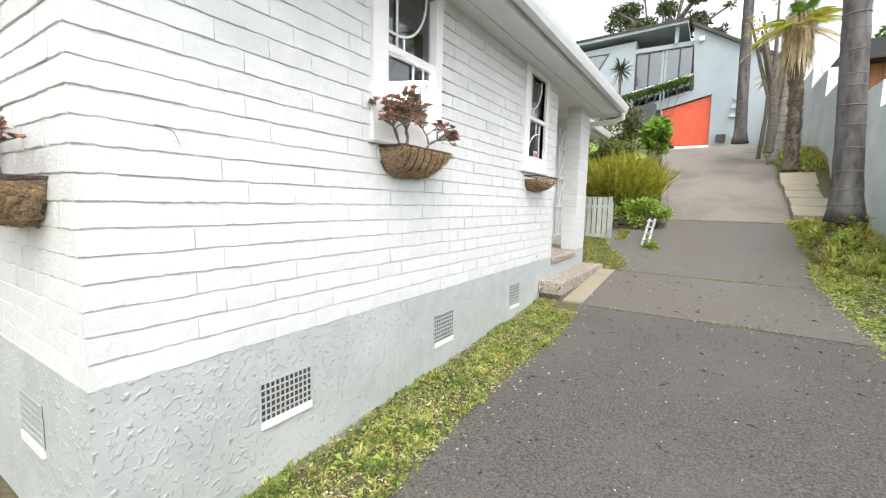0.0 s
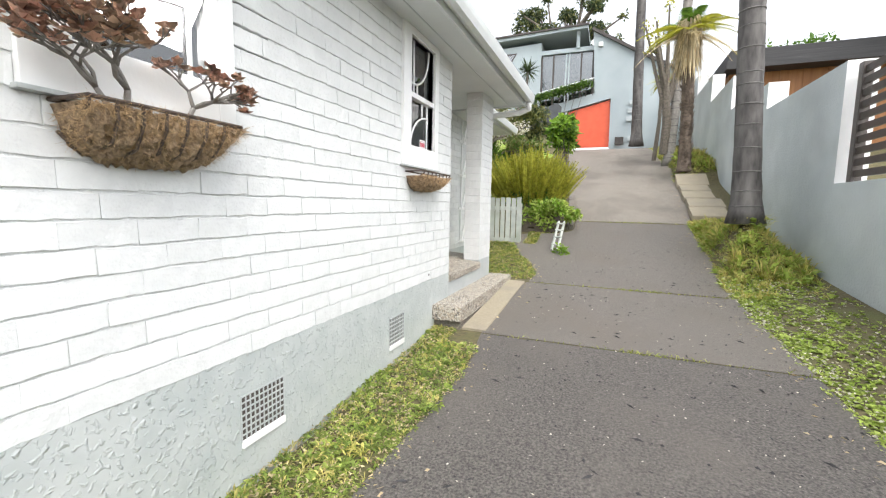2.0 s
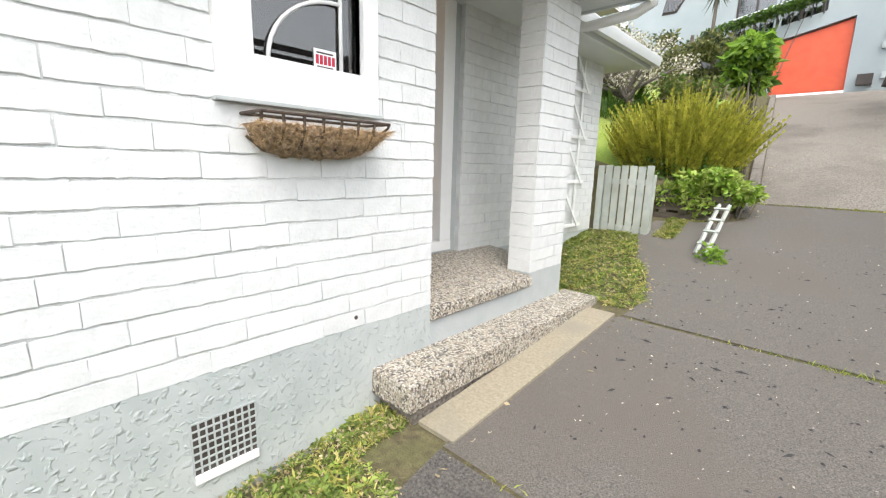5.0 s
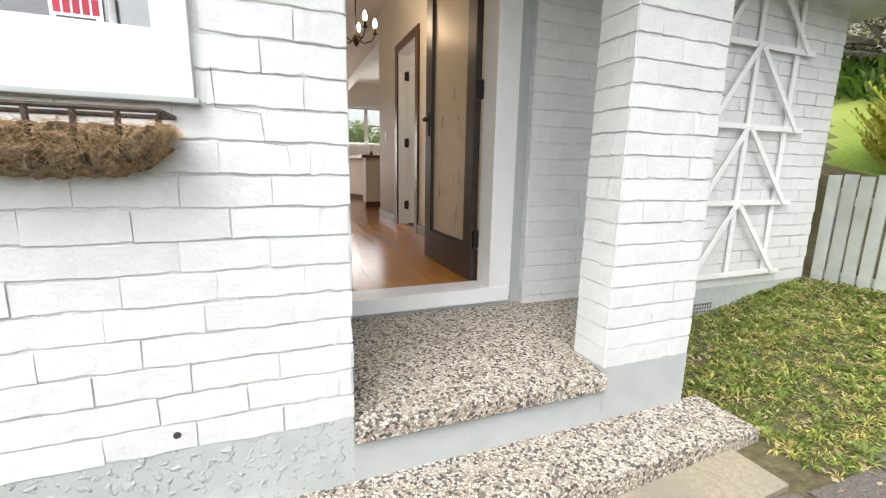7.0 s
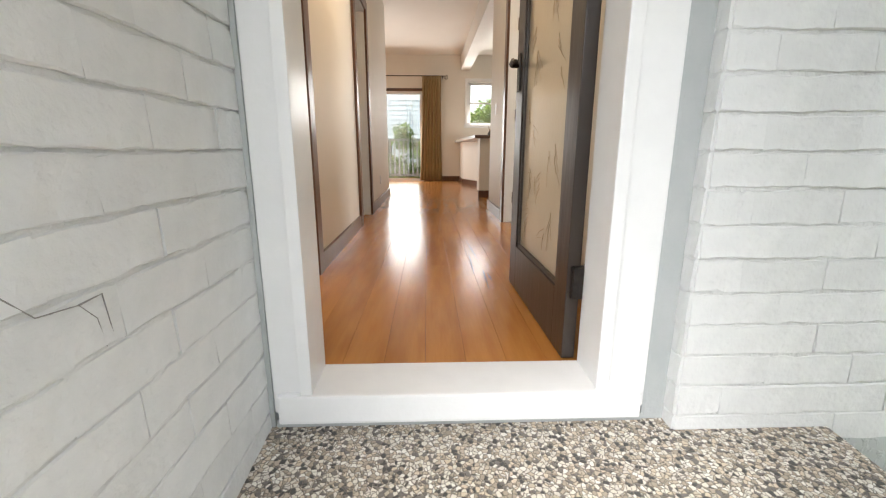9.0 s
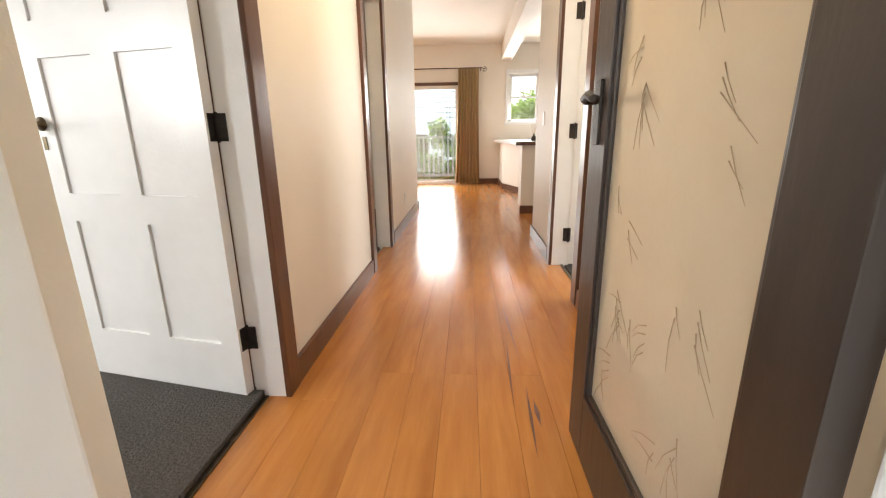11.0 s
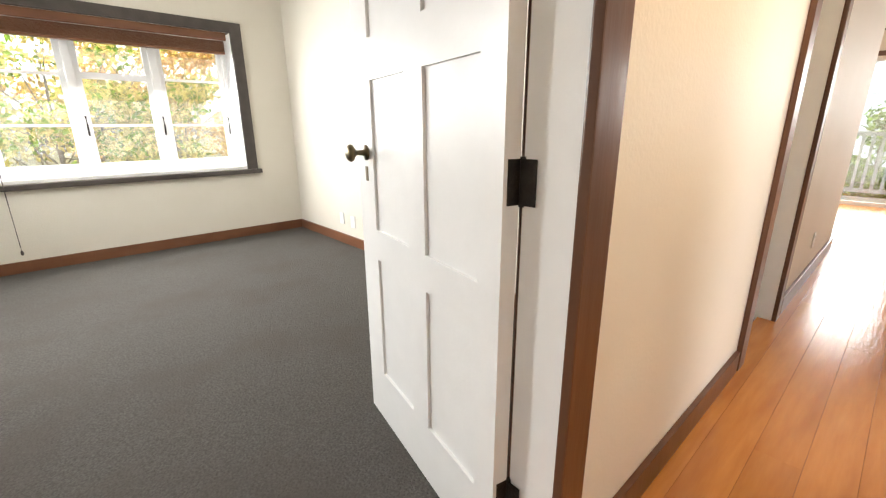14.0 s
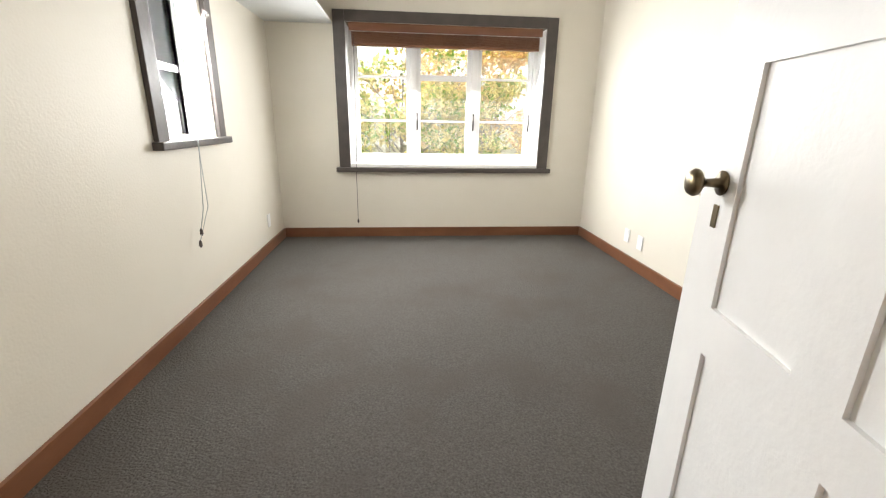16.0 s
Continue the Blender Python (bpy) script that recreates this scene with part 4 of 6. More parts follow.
kw = thing("window", "white kitchen window with small panes", "window")
for y in (6.47, 7.03, 7.59):
    part("stile", bx((-11.33, y - 0.04, 2.09), (-11.27, y + 0.04, 3.0), 0.004), WHITE, kw)
for z in (2.11, 2.98):
    part("rail", bx((-11.33, 6.44, z - 0.03), (-11.27, 7.62, z + 0.03), 0.004), WHITE, kw)
part("glazing_bar", bx((-11.32, 6.44, 2.545), (-11.28, 7.62, 2.575), 0.004), WHITE, kw)
for a, b in ((6.51, 6.99), (7.07, 7.55)):
    for z0, z1 in ((2.14, 2.55), (2.57, 2.95)):
        part("pane", bx((-11.302, a, z0), (-11.298, b, z1)), GLASS, kw).visible_shadow = False
for a, b in (((-11.197, 6.38, 2.04), (-11.17, 6.44, 3.07)), ((-11.197, 7.62, 2.04), (-11.17, 7.68, 3.07)), ((-11.197, 6.44, 3.0), (-11.17, 7.62, 3.07)), ((-11.197, 6.36, 2.03), (-11.14, 7.7, 2.09))):
    part("casing", bx(a, b, 0.004), WHITE, kw)

# curtain: gathered cloth
verts, faces = [], []
nu, nv = 90, 14
for j in range(nv + 1):
    v = j / nv
    for i in range(nu + 1):
        u = i / nu
        spread = 0.40 + 0.10 * (1 - v) * (1 - v)
        yy = 5.64 + (u - 0.5) * spread - 0.02 * (1 - v)
        xx = -11.06 + (0.030 + 0.02 * (1 - v)) * math.sin(u * 44 + 0.5 * math.sin(v * 3)) + 0.01 * math.sin(u * 13 + v * 2)
        verts.append((xx, yy, FZ + 0.02 + v * 2.22))
for j in range(nv):
    for i in range(nu):
        a = j * (nu + 1) + i
        faces.append((a, a + 1, a + nu + 2, a + nu + 1))
cu = thing("curtain", "gathered ochre curtain hanging beside the sliding door", "curtain")
co = fast_mesh("cloth", verts, faces, CURTAIN, cu, kind="", smooth=True)
so = co.modifiers.new("thick", "SOLIDIFY")
so.thickness = 0.004
rod = thing("curtain_rod", "black iron curtain rod with a scrolled end", "curtain rod")
part("rod", tube(bmesh.new(), [(-11.08, 3.3, 3.10), (-11.08, 5.92, 3.10)], 0.010, 8), BLACKIRON, rod, smooth=True)
part("scroll", tube(bmesh.new(), [(-11.08, 5.92 + 0.05 * math.sin(s * 0.7) * (1 - s / 14) + 0.03, 3.10 + 0.05 * (1 - s / 14) * math.cos(s * 0.7) - 0.03) for s in range(12)], 0.008, 6), BLACKIRON, rod, smooth=True)
part("bracket", tube(bmesh.new(), [(-11.2, 5.88, 3.06), (-11.1, 5.88, 3.06), (-11.08, 5.88, 3.09)], 0.008, 6), BLACKIRON, rod)

# peninsula counter
ct = thing("kitchen_counter", "cream kitchen peninsula with a dark kickboard", "counter")
part("end_panel", bx((-7.62, 6.30, FZ + 0.09), (-7.9, 8.4, 1.70), 0.003), CREAM, ct)
part("body", prism([(-7.9, 6.30), (-7.9, 8.4), (-11.0, 8.4), (-11.18, 6.85), (-9.3, 6.62)], "z", FZ + 0.09, 1.70), CREAM, ct)
part("bar_panel", prism([(-9.3, 6.62), (-10.3, 6.28), (-11.18, 6.28), (-11.18, 6.85)], "z", FZ + 0.09, 1.70), CREAM, ct)
part("kickboard", prism([(-7.605, 6.29), (-7.605, 8.4), (-11.18, 8.4), (-11.18, 6.265), (-10.3, 6.265), (-9.3, 6.60)], "z", FZ - 0.02, FZ + 0.10), BROWN, ct)
part("countertop", prism([(-7.5, 6.22), (-7.5, 8.4), (-11.17, 8.4), (-11.17, 6.16), (-9.0, 6.16)], "z", 1.702, 1.745), mat("speckled_worktop", (0.5, 0.46, 0.42), (0.62, 0.58, 0.54), 120, 0.25), ct)
part("edge_strip", prism([(-7.495, 6.21), (-7.495, 8.4), (-7.515, 8.4), (-7.515, 6.21)], "z", 1.70, 1.74), BROWN, ct)
tap = thing("mixer_tap", "tall chrome gooseneck mixer tap", "tap")
part("spout", tube(bmesh.new(), [(-8.5, 6.75, 1.745), (-8.5, 6.75, 2.0)] + [(-8.5, 6.75 + 0.10 * (1 - math.cos(s * 0.35)), 2.0 + 0.10 * math.sin(s * 0.35)) for s in range(1, 9)], 0.011, 10), CHROME, tap, smooth=True)
part("base", lathe(bmesh.new(), [(0.026, 0), (0.026, 0.04), (0.014, 0.05)], (-8.5, 6.75, 1.745), 14), CHROME, tap, smooth=True)
part("lever", tube(bmesh.new(), [(-8.5, 6.77, 1.80), (-8.5, 6.84, 1.82)], 0.006, 6), CHROME, tap)
rd = thing("reed_diffuser", "small dark glass reed diffuser bottle", "diffuser")
part("bottle", lathe(bmesh.new(), [(0.03, 0), (0.032, 0.04), (0.03, 0.055), (0.012, 0.065), (0.012, 0.09)], (-8.2, 6.52, 1.745), 12), SLATE_TRIM, rd, smooth=True)
for a in (-0.04, -0.015, 0.012, 0.035):
    part("reed", tube(bmesh.new(), [(-8.2, 6.52, 1.80), (-8.2 + a * 0.4, 6.52 + a, 1.96)], 0.002, 5), CEDAR, rd)

# hall chandelier
ch = thing("chandelier", "dark iron chandelier with small candle bulbs", "chandelier")
cx, cy, cz = -4.35, 5.60, 2.74
part("stem", tube(bmesh.new(), [(cx, cy, cz - 0.10), (cx, cy, CZ)], 0.007, 8), BLACKIRON, ch)
part("hub", lathe(bmesh.new(), [(0.004, -0.14), (0.02, -0.12), (0.035, -0.08), (0.02, -0.04), (0.012, 0.02)], (cx, cy, cz), 12), BLACKIRON, ch, smooth=True)
BULB = glow("lamp_bulb", (1.0, 0.72, 0.42), BULBS)
for k in range(5):
    a = k * 1.2566 + 0.3
    d = Vector((math.cos(a), math.sin(a), 0))
    o = Vector((cx, cy, cz))
    ar = part("arm", tube(bmesh.new(), [o + Vector((0, 0, -0.07)), o + d * 0.07 + Vector((0, 0, -0.11)), o + d * 0.14 + Vector((0, 0, -0.08)), o + d * 0.17 + Vector((0, 0, -0.03))], 0.006, 6), BLACKIRON, ch, smooth=True)
    part("cup", lathe(bmesh.new(), [(0.008, -0.03), (0.022, -0.02), (0.022, -0.012), (0.011, -0.01), (0.011, 0.03)], o + d * 0.17, 10), BLACKIRON, ar)
    part("bulb", lathe(bmesh.new(), [(0.010, 0.03), (0.02, 0.055), (0.018, 0.08), (0.004, 0.11)], o + d * 0.17, 10), BULB, ar, smooth=True)
lamp = bpy.data.lights.new("hall_lamp", "POINT")
lamp.energy, lamp.color, lamp.shadow_soft_size = HALL_LAMP, (1.0, 0.78, 0.54), 0.16
new("hall_lamp", lamp).location = (cx, cy, cz + 0.12)


def socket(at, axis, label):
    s = thing("wall_socket", label, "socket")
    x, y, z = at
    d = 0.008
    if axis == "x":
        part("plate", bx((x, y - 0.035, z - 0.055), (x + d, y + 0.035, z + 0.055), 0.003), WHITE, s)
        part("switch", bx((x + d, y - 0.01, z + 0.012), (x + d + 0.004, y + 0.01, z + 0.034), 0.001), WHITE, s)
    else:
        part("plate", bx((x - 0.035, y, z - 0.055), (x + 0.035, y + d, z + 0.055), 0.003), WHITE, s)
        part("switch", bx((x - 0.01, y + d, z + 0.012), (x + 0.01, y + d + 0.004, z + 0.034), 0.001), WHITE, s)
    return s


socket((-4.928, 1.72, 1.12), "x", "white plastic wall socket above the skirting")
socket((-4.928, 1.92, 1.11), "x", "white plastic wall socket above the skirting")
socket((-1.945, 1.22, 1.14), "x", "white plastic wall socket under the narrow window")
socket((-6.9, 4.931, 1.16), "y", "white plastic wall socket in the hall")
socket((-6.0, 6.262, 1.95), "y", "white plastic light switch at the hall end")

# ---------------------------------------------------------------- outside fittings


def vent(x, y0, y1, z0, z1):
    """A cast air grille set into the plinth."""
    v = thing("air_vent", "pale painted air grille set in the plinth", "vent", "plinth vents")
    part("recess", bx((x - 0.02, y0, z0), (x + 0.001, y1, z1)), SLATE_TRIM, v, "dark opening")
    f = bmesh.new()
    box(f, (x - 0.006, y0, z0 - 0.03), (x + 0.012, y1, z0 + 0.005))
    part("lip", f, WHITE, v)
    n = max(6, round((y1 - y0) / 0.0265))
    for i in range(n + 1):
        y = y0 + (y1 - y0) * i / n
        part("bar", bx((x + 0.001, y - 0.0035, z0), (x + 0.005, y + 0.0035, z1)), GREYTRIM, v)
    k = max(5, round((z1 - z0) / 0.03))
    for i in range(k + 1):
        z = z0 + (z1 - z0) * i / k
        part("bar", bx((x + 0.0012, y0, z - 0.0035), (x + 0.0058, y1, z + 0.0035)), GREYTRIM, v)
    return v


PXF = WX + 0.004
vent(PXF, 1.0, 1.29, 0.32, 0.51)
vent(PXF, 2.44, 2.71, 0.30, 0.515)
vent(PXF, 3.83, 4.07, 0.31, 0.53)
vent(RX + 0.004, 7.6, 7.9, 0.46, 0.60)
vent(0.0, -0.14, 0.14, 0.0, 0.19).matrix_basis = pose(-2.28, 0.374, 0.33, 0, 0, -90)


def wall_basket(label, plant):
    """A half-round iron basket with coir lining, its back on the plane x = 0, running along y."""
    b = thing("wall_basket", label, "planter", "wall baskets")
    L, D, H = 0.56, 0.19, 0.19
    sag = lambda u: 0.22 + 0.78 * math.sqrt(max(0.0, 1 - abs(2 * u) ** 4 * 0.98))
    part("rim", tube(bmesh.new(), [(0, -L / 2, 0), (D, -L / 2, 0), (D, L / 2, 0), (0, L / 2, 0), (0, -L / 2, 0)], 0.008, 6), RUSTIRON, b)
    for i in range(8):
        y = -L / 2 + L * i / 7
        f = sag(i / 7 - 0.5)
        part("rib", tube(bmesh.new(), [(D, y, 0), (D * (0.97), y * 0.98, -0.35 * H * f), (D * 0.72, y * 0.95, -H * 0.78 * f), (0, y * 0.92, -H * f)], 0.0065, 6), RUSTIRON, b)
    part("bottom_bar", tube(bmesh.new(), [(0.01, y, -H * sag(y / L)) for y in (-0.27, -0.21, -0.12, 0, 0.12, 0.21, 0.27)], 0.006, 6), RUSTIRON, b)
    vs, fs = [], []
    nu, nv = 42, 12
    r = random.Random(len(label))
    top = -0.014 if plant else -0.045
    for j in range(nv + 1):
        a = j / nv * math.pi / 2
        for i in range(nu + 1):
            y = -L / 2 + L * i / nu
            f = sag(i / nu - 0.5)
            swell = 1 + 0.07 * abs(math.sin(i / nu * 7 * math.pi)) + r.uniform(-0.08, 0.08)
            vs.append((D * 0.92 * math.cos(a) * swell + 0.002, y * (1 - 0.05 * j / nv), top - (H * f + top) * math.sin(a) * swell + r.uniform(-0.008, 0.008)))
    for j in range(nv):
        for i in range(nu):
            a = j * (nu + 1) + i
            fs.append((a, a + 1, a + nu + 2, a + nu + 1))
    base = len(vs)
    vs += [(0.002, -L / 2, top), (0.002, L / 2, top)]
    fs.append(tuple([base] + [j * (nu + 1) for j in range(nv + 1)]))
    fs.append(tuple([base + 1] + [j * (nu + 1) + nu for j in range(nv + 1)][::-1]))
    fs.append(tuple([base] + list(range(0, nu + 1)) + [base + 1]))
    fast_mesh("liner", vs, fs, COIR, b, kind="")
    sv, sf = [], []
    for k in range(6500):
        y = r.uniform(-L / 2 - 0.01, L / 2 + 0.02)
        a = r.uniform(0, 1.5)
        f = sag(min(0.5, max(-0.5, y / L)))
        p = Vector((D * math.cos(a), y, top + 0.01 - (H * f + top) * math.sin(a)))
        d = Vector((r.uniform(-0.3, 0.8), r.uniform(-1, 1), r.uniform(-0.9, 0.5))).normalized() * r.uniform(0.02, 0.055)
        n = Vector((r.uniform(-1, 1), r.uniform(-1, 1), r.uniform(-1, 1))).normalized() * 0.0009
        i = len(sv)
        sv += [p - n, p + n, p + d]
        sf.append((i, i + 1, i + 2))
    fast_mesh("fibre_fuzz", sv, sf, STRAW, b)
    if plant:
        r = random.Random(7)
        st, lv, lf = bmesh.new(), [], []

        def grow(p, d, length, rad, depth):
            q = p + d * length
            mid = p + d * length * 0.5 + Vector((r.uniform(-1, 1), r.uniform(-1, 1), r.uniform(-0.2, 0.4))) * length * 0.12
            tube(st, [p, mid, q], rad, 6, rad * 0.72)
            if depth == 0:
                for k in range(7):
                    a, e = k * 2.4, r.uniform(0.0, 1.1)
                    dd = Vector((math.cos(a) * math.cos(e), math.sin(a) * math.cos(e), math.sin(e)))
                    side = dd.cross(Vector((0, 0, 1))).normalized() * 0.0165
                    up = side.cross(dd).normalized() * 0.003
                    i = len(lv)
                    l = r.uniform(0.030, 0.048)
                    lv.extend([q, q + dd * l * 0.55 + side + up, q + dd * l, q + dd * l * 0.55 - side + up, q + dd * l * 0.5 - up * 2])
                    lf.extend([(i, i + 1, i + 2, i + 3), (i, i + 4, i + 2, i + 1), (i, i + 3, i + 2, i + 4)])
                return
            for k in range(r.choice((2, 3, 3, 4))):
                nd = (d + Vector((r.uniform(-0.5, 0.9), r.uniform(-1.1, 1.1), r.uniform(-0.35, 0.3)))).normalized()
                grow(q, nd, length * r.uniform(0.72, 1.1), rad * 0.66, depth - 1)
        grow(Vector((0.09, -0.09, -0.03)), Vector((0.15, -0.25, 1)).normalized(), 0.11, 0.016, 4)
        grow(Vector((0.09, 0.12, -0.03)), Vector((0.15, 0.35, 1)).normalized(), 0.10, 0.014, 3)
        grow(Vector((0.08, -0.15, -0.03)), Vector((0.1, -0.7, 1)).normalized(), 0.11, 0.012, 3)
        pl = thing("succulent_plant", "branching red-leaved succulent in a wall basket", "plant", "basket succulents")
        part("stem", st, PALMGREY, pl, smooth=True, kind="stuff")
        fast_mesh("leaves", lv, lf, LEAF_RED, pl)
        return b, pl
    return b, None


b1, pl1 = wall_basket("rusty iron wall basket lined with coconut fibre", True)
b1.matrix_basis = pose(WX + 0.004, 2.07, 1.69) @ Matrix.Diagonal((0.95, 0.92, 0.88, 1))
pl1.matrix_basis = pose(WX + 0.004, 2.07, 1.69) @ Matrix.Diagonal((0.88, 0.84, 0.80, 1))
b2, _ = wall_basket("small rusty wall basket of bare coconut fibre", False)
b2.matrix_basis = pose(WX + 0.004, 4.37, 1.665) @ Matrix.Diagonal((0.85, 1.0, 0.78, 1))
copy_thing(b1, pose(-2.16, 0.380, 1.42, 0, 0, -90) @ Matrix.Diagonal((1, 1.1, 1, 1)))
copy_thing(pl1, pose(-2.16, 0.380, 1.42, 0, 0, -90))

# trellis on the recessed wall
tr = thing("wall_trellis", "white painted timber wall trellis of crossed laths", "trellis")
tx0 = RX + 0.02


def lath(y0, z0, y1, z1, k=0):
    d = Vector((0, y1 - y0, z1 - z0))
    m = Matrix.Translation((tx0 + k * 0.012, y0, z0)) @ Matrix.Rotation(math.atan2(d.z, d.y), 4, "X")
    part("lath", bx((0, 0, -0.019), (0.012, d.length, 0.019), 0.002, m), WHITE, tr)


for y in (7.60, 7.97, 8.38):
    lath(y, 0.78, y, 2.74)
for z in (0.81, 1.345, 1.875, 2.405):
    lath(7.44, z, 8.56, z, 1)
for z in (0.81, 1.345, 1.875):
    lath(7.58, z, 7.95, z + 0.52, 2)
    lath(7.98, z + 0.52, 8.46, z, 2)
lath(7.58, 2.405, 7.82, 2.74, 2)
lath(8.14, 2.74, 8.46, 2.405, 2)

# picket panel
fc = thing("picket_panel", "weathered pale grey picket panel beside the house wall", "fence")
for i in range(7):
    x = -2.385 + 0.104 * i
    y = 9.0 - 0.004 * i
    zz = 1.555 + 0.008 * math.sin(i * 2.3)
    part("picket", bx((x, y, 0.44), (x + 0.083 + 0.004 * math.sin(i * 1.7), y + 0.02, zz), 0.004), FENCE, fc)
for z in (0.72, 1.32):
    part("rail", bx((-2.36, 9.022, z), (-1.68, 9.06, z + 0.07), 0.003), FENCE, fc)
solo("fence_post", bx((-2.36, 9.062, 0.4), (-2.27, 9.15, 1.45), 0.004), FENCE, "weathered timber post behind the picket panel", "post")
solo("fence_post", bx((-1.78, 9.062, 0.4), (-1.69, 9.15, 1.45), 0.004), FENCE, "weathered timber post behind the picket panel", "post")

# crib wall of dark sleepers and the white edging frame
cw = thing("sleeper_wall", "low dark crib wall of weathered timber sleepers", "retaining wall")
for k in range(5):
    z = 0.58 + k * 0.135
    part("sleeper", bx((-1.85 + 0.02 * (k % 2), 9.72, z), (-0.97, 9.85, z + 0.10), 0.008), SLEEPER, cw)
    for j in range(4):
        x = -1.78 + j * 0.24
        part("spacer", bx((x, 9.70, z + 0.095), (x + 0.1, 9.9, z + 0.14), 0.006), SLEEPER, cw)
wf = thing("edging_frame", "small weathered white timber edging frame leaning by the driveway", "edging")
ez = land(-0.93, 8.5)
for dx in (0.0, 0.10):
    part("rail", tube(bmesh.new(), [(-1.03 + dx, 8.5, ez + 0.03), (-1.02 + dx, 9.35, ez + 0.50)], 0.024, 4), FENCE, wf)
for k in range(4):
    t = 0.15 + 0.24 * k
    part("rung", tube(bmesh.new(), [(-1.05, 8.5 + 0.85 * t, ez + 0.055 + 0.47 * t), (-0.90, 8.5 + 0.85 * t, ez + 0.055 + 0.47 * t)], 0.016, 4), FENCE, wf)
# kerb wall on the garden side of the upper driveway
bm = bmesh.new()
for k in range(13):
    y0, y1 = 10.0 + k * 0.9, 10.885 + k * 0.9
    rims = [(y, drive_edge(y)[0]) for y in (y0, y1)]
    lo = [bm.verts.new((xe + dx, y, rise(y) + dz)) for y, xe in rims for dx, dz in ((-0.16, -0.3), (-0.01, -0.3), (-0.012, 0.07), (-0.025, 0.085), (-0.15, 0.085))]
    for q in range(5):
        bm.faces.new((lo[q], lo[(q + 1) % 5], lo[5 + (q + 1) % 5], lo[5 + q]))
    bm.faces.new(lo[4::-1]), bm.faces.new(lo[5:])
bmesh.ops.recalc_face_normals(bm, faces=bm.faces)
solo("driveway_kerb", bm, CONCRETE, "mossy concrete kerb along the upper driveway", "kerb", "structure")

# ---------------------------------------------------------------- boundary wall on the far side of the driveway
GX0, GX1 = 2.38, 2.68
gw = tagged(part("wall_boundary", bx((GX0, -8.0, -1.2), (GX1, 7.60, 1.74)), DARKBLUE), "low grey rendered boundary wall", "wall", kind="structure")
for y0, y1, z, zend, zprev in ((7.60, 10.4, 3.17, 3.20, 1.74), (10.4, 13.0, 3.66, 3.74, 3.20), (13.0, 15.4, 4.50, 4.45, 3.74), (15.4, 17.8, 5.20, 5.2, 4.45), (17.8, 20.3, 5.85, 5.9, 5.2), (20.3, 24.0, 6.5, 6.6, 5.9)):
    tagged(part("wall_boundary", prism([(y0, -1.0), (y1, -1.0), (y1, zend), (y0, z)], "x", GX0, GX1), DARKBLUE), "tall stepped panel of the grey rendered boundary wall", "wall", kind="structure")
    tagged(part("wall_boundary_end", bx((GX0 - 0.002, y0 - 0.008, zprev), (GX1 + 0.002, y0 - 0.001, z + 0.003)), WHITEWALL), "white painted end face of a boundary wall panel", "wall end", kind="structure")
lv = thing("louvre_screen", "dark slatted screen above the low boundary wall", "screen")
part("post", bx((2.45, 7.40, 1.74), (2.55, 7.50, 3.1), 0.004), SLATE_TRIM, lv)
for k in range(10):
    part("slat", bx((2.47, 5.2, 1.80 + k * 0.13), (2.50, 7.40, 1.88 + k * 0.13), 0.003), SLATE_TRIM, lv)

# neighbour's dark-roofed house behind the wall
nb = thing("neighbour_house", "low timber house with a deep black fascia roof", "house")
part("wall", bx((2.95, 16.3, 1.5), (14, 26, 5.42)), CEDAR, nb, "orange cedar cladding")
for k in range(3):
    part("fascia", bx((2.75 + 0.05 * k, 15.7 + 0.08 * k, 5.40 + 0.185 * k), (15, 27, 5.58 + 0.185 * k), 0.01), BLACKTIMBER, nb)
part("roof", bx((3.0, 16.1, 5.93), (14.8, 27, 6.02)), BLACKTIMBER, nb)
for k in range(14):
    part("cladding_batten", bx((3.1 + k * 0.55, 16.27, 1.6), (3.14 + k * 0.55, 16.3, 5.4)), CEDAR, nb)
part("chimney", bx((8.6, 20.0, 5.9), (9.3, 20.6, 8.2), 0.02), BLACKTIMBER, nb)

# blue-grey house with the garage at the top of the drive
HY = 22.5
bh = thing("garage_house", "blue-grey rendered house with an orange garage door", "house")
part("wall", prism([(-0.37, 4.0), (2.35, 4.0), (2.35, 7.35), (0.89, 8.16), (-1.29, 9.5), (-1.12, 6.70), (-0.40, 6.42)], "y", HY, HY + 7), BLUEGREY, bh)
part("wall", prism([(-3.62, 5.78), (-2.36, 5.95), (-0.40, 6.42), (-1.12, 6.70), (-3.5, 6.16)], "y", HY, HY + 0.5), BLUEGREY, bh)
part("wall", prism([(-3.70, 5.0), (-3.70, 9.35), (-7.6, 9.2), (-7.6, 5.0)], "y", HY + 0.3, HY + 7), BLUEGREY, bh)
part("roof_verge", prism([(2.45, 7.42), (0.89, 8.28), (-1.34, 9.64), (-1.34, 9.50), (0.89, 8.14), (2.45, 7.28)], "y", HY - 0.15, HY + 7), SLATE_TRIM, bh)
part("roof", prism([(-8.2, 9.42), (-1.55, 9.66), (-1.55, 9.80), (-8.2, 9.60)], "y", HY - 0.05, HY + 6.5), BLUEGREY, bh)
part("roof_edge", prism([(-8.25, 9.58), (-1.5, 9.79), (-1.5, 9.86), (-8.25, 9.66)], "y", HY - 0.12, HY - 0.052), SLATE_TRIM, bh)
part("clerestory_post", bx((-2.05, HY + 0.2, 8.9), (-1.9, HY + 0.35, 9.65)), BLUEGREY, bh)
gd = part("garage_door", prism([(-2.33, 4.22), (-0.36, 4.22), (-0.42, 6.37), (-2.33, 5.90)], "y", HY + 0.12, HY + 0.2), RED, bh, "orange-red panel door")
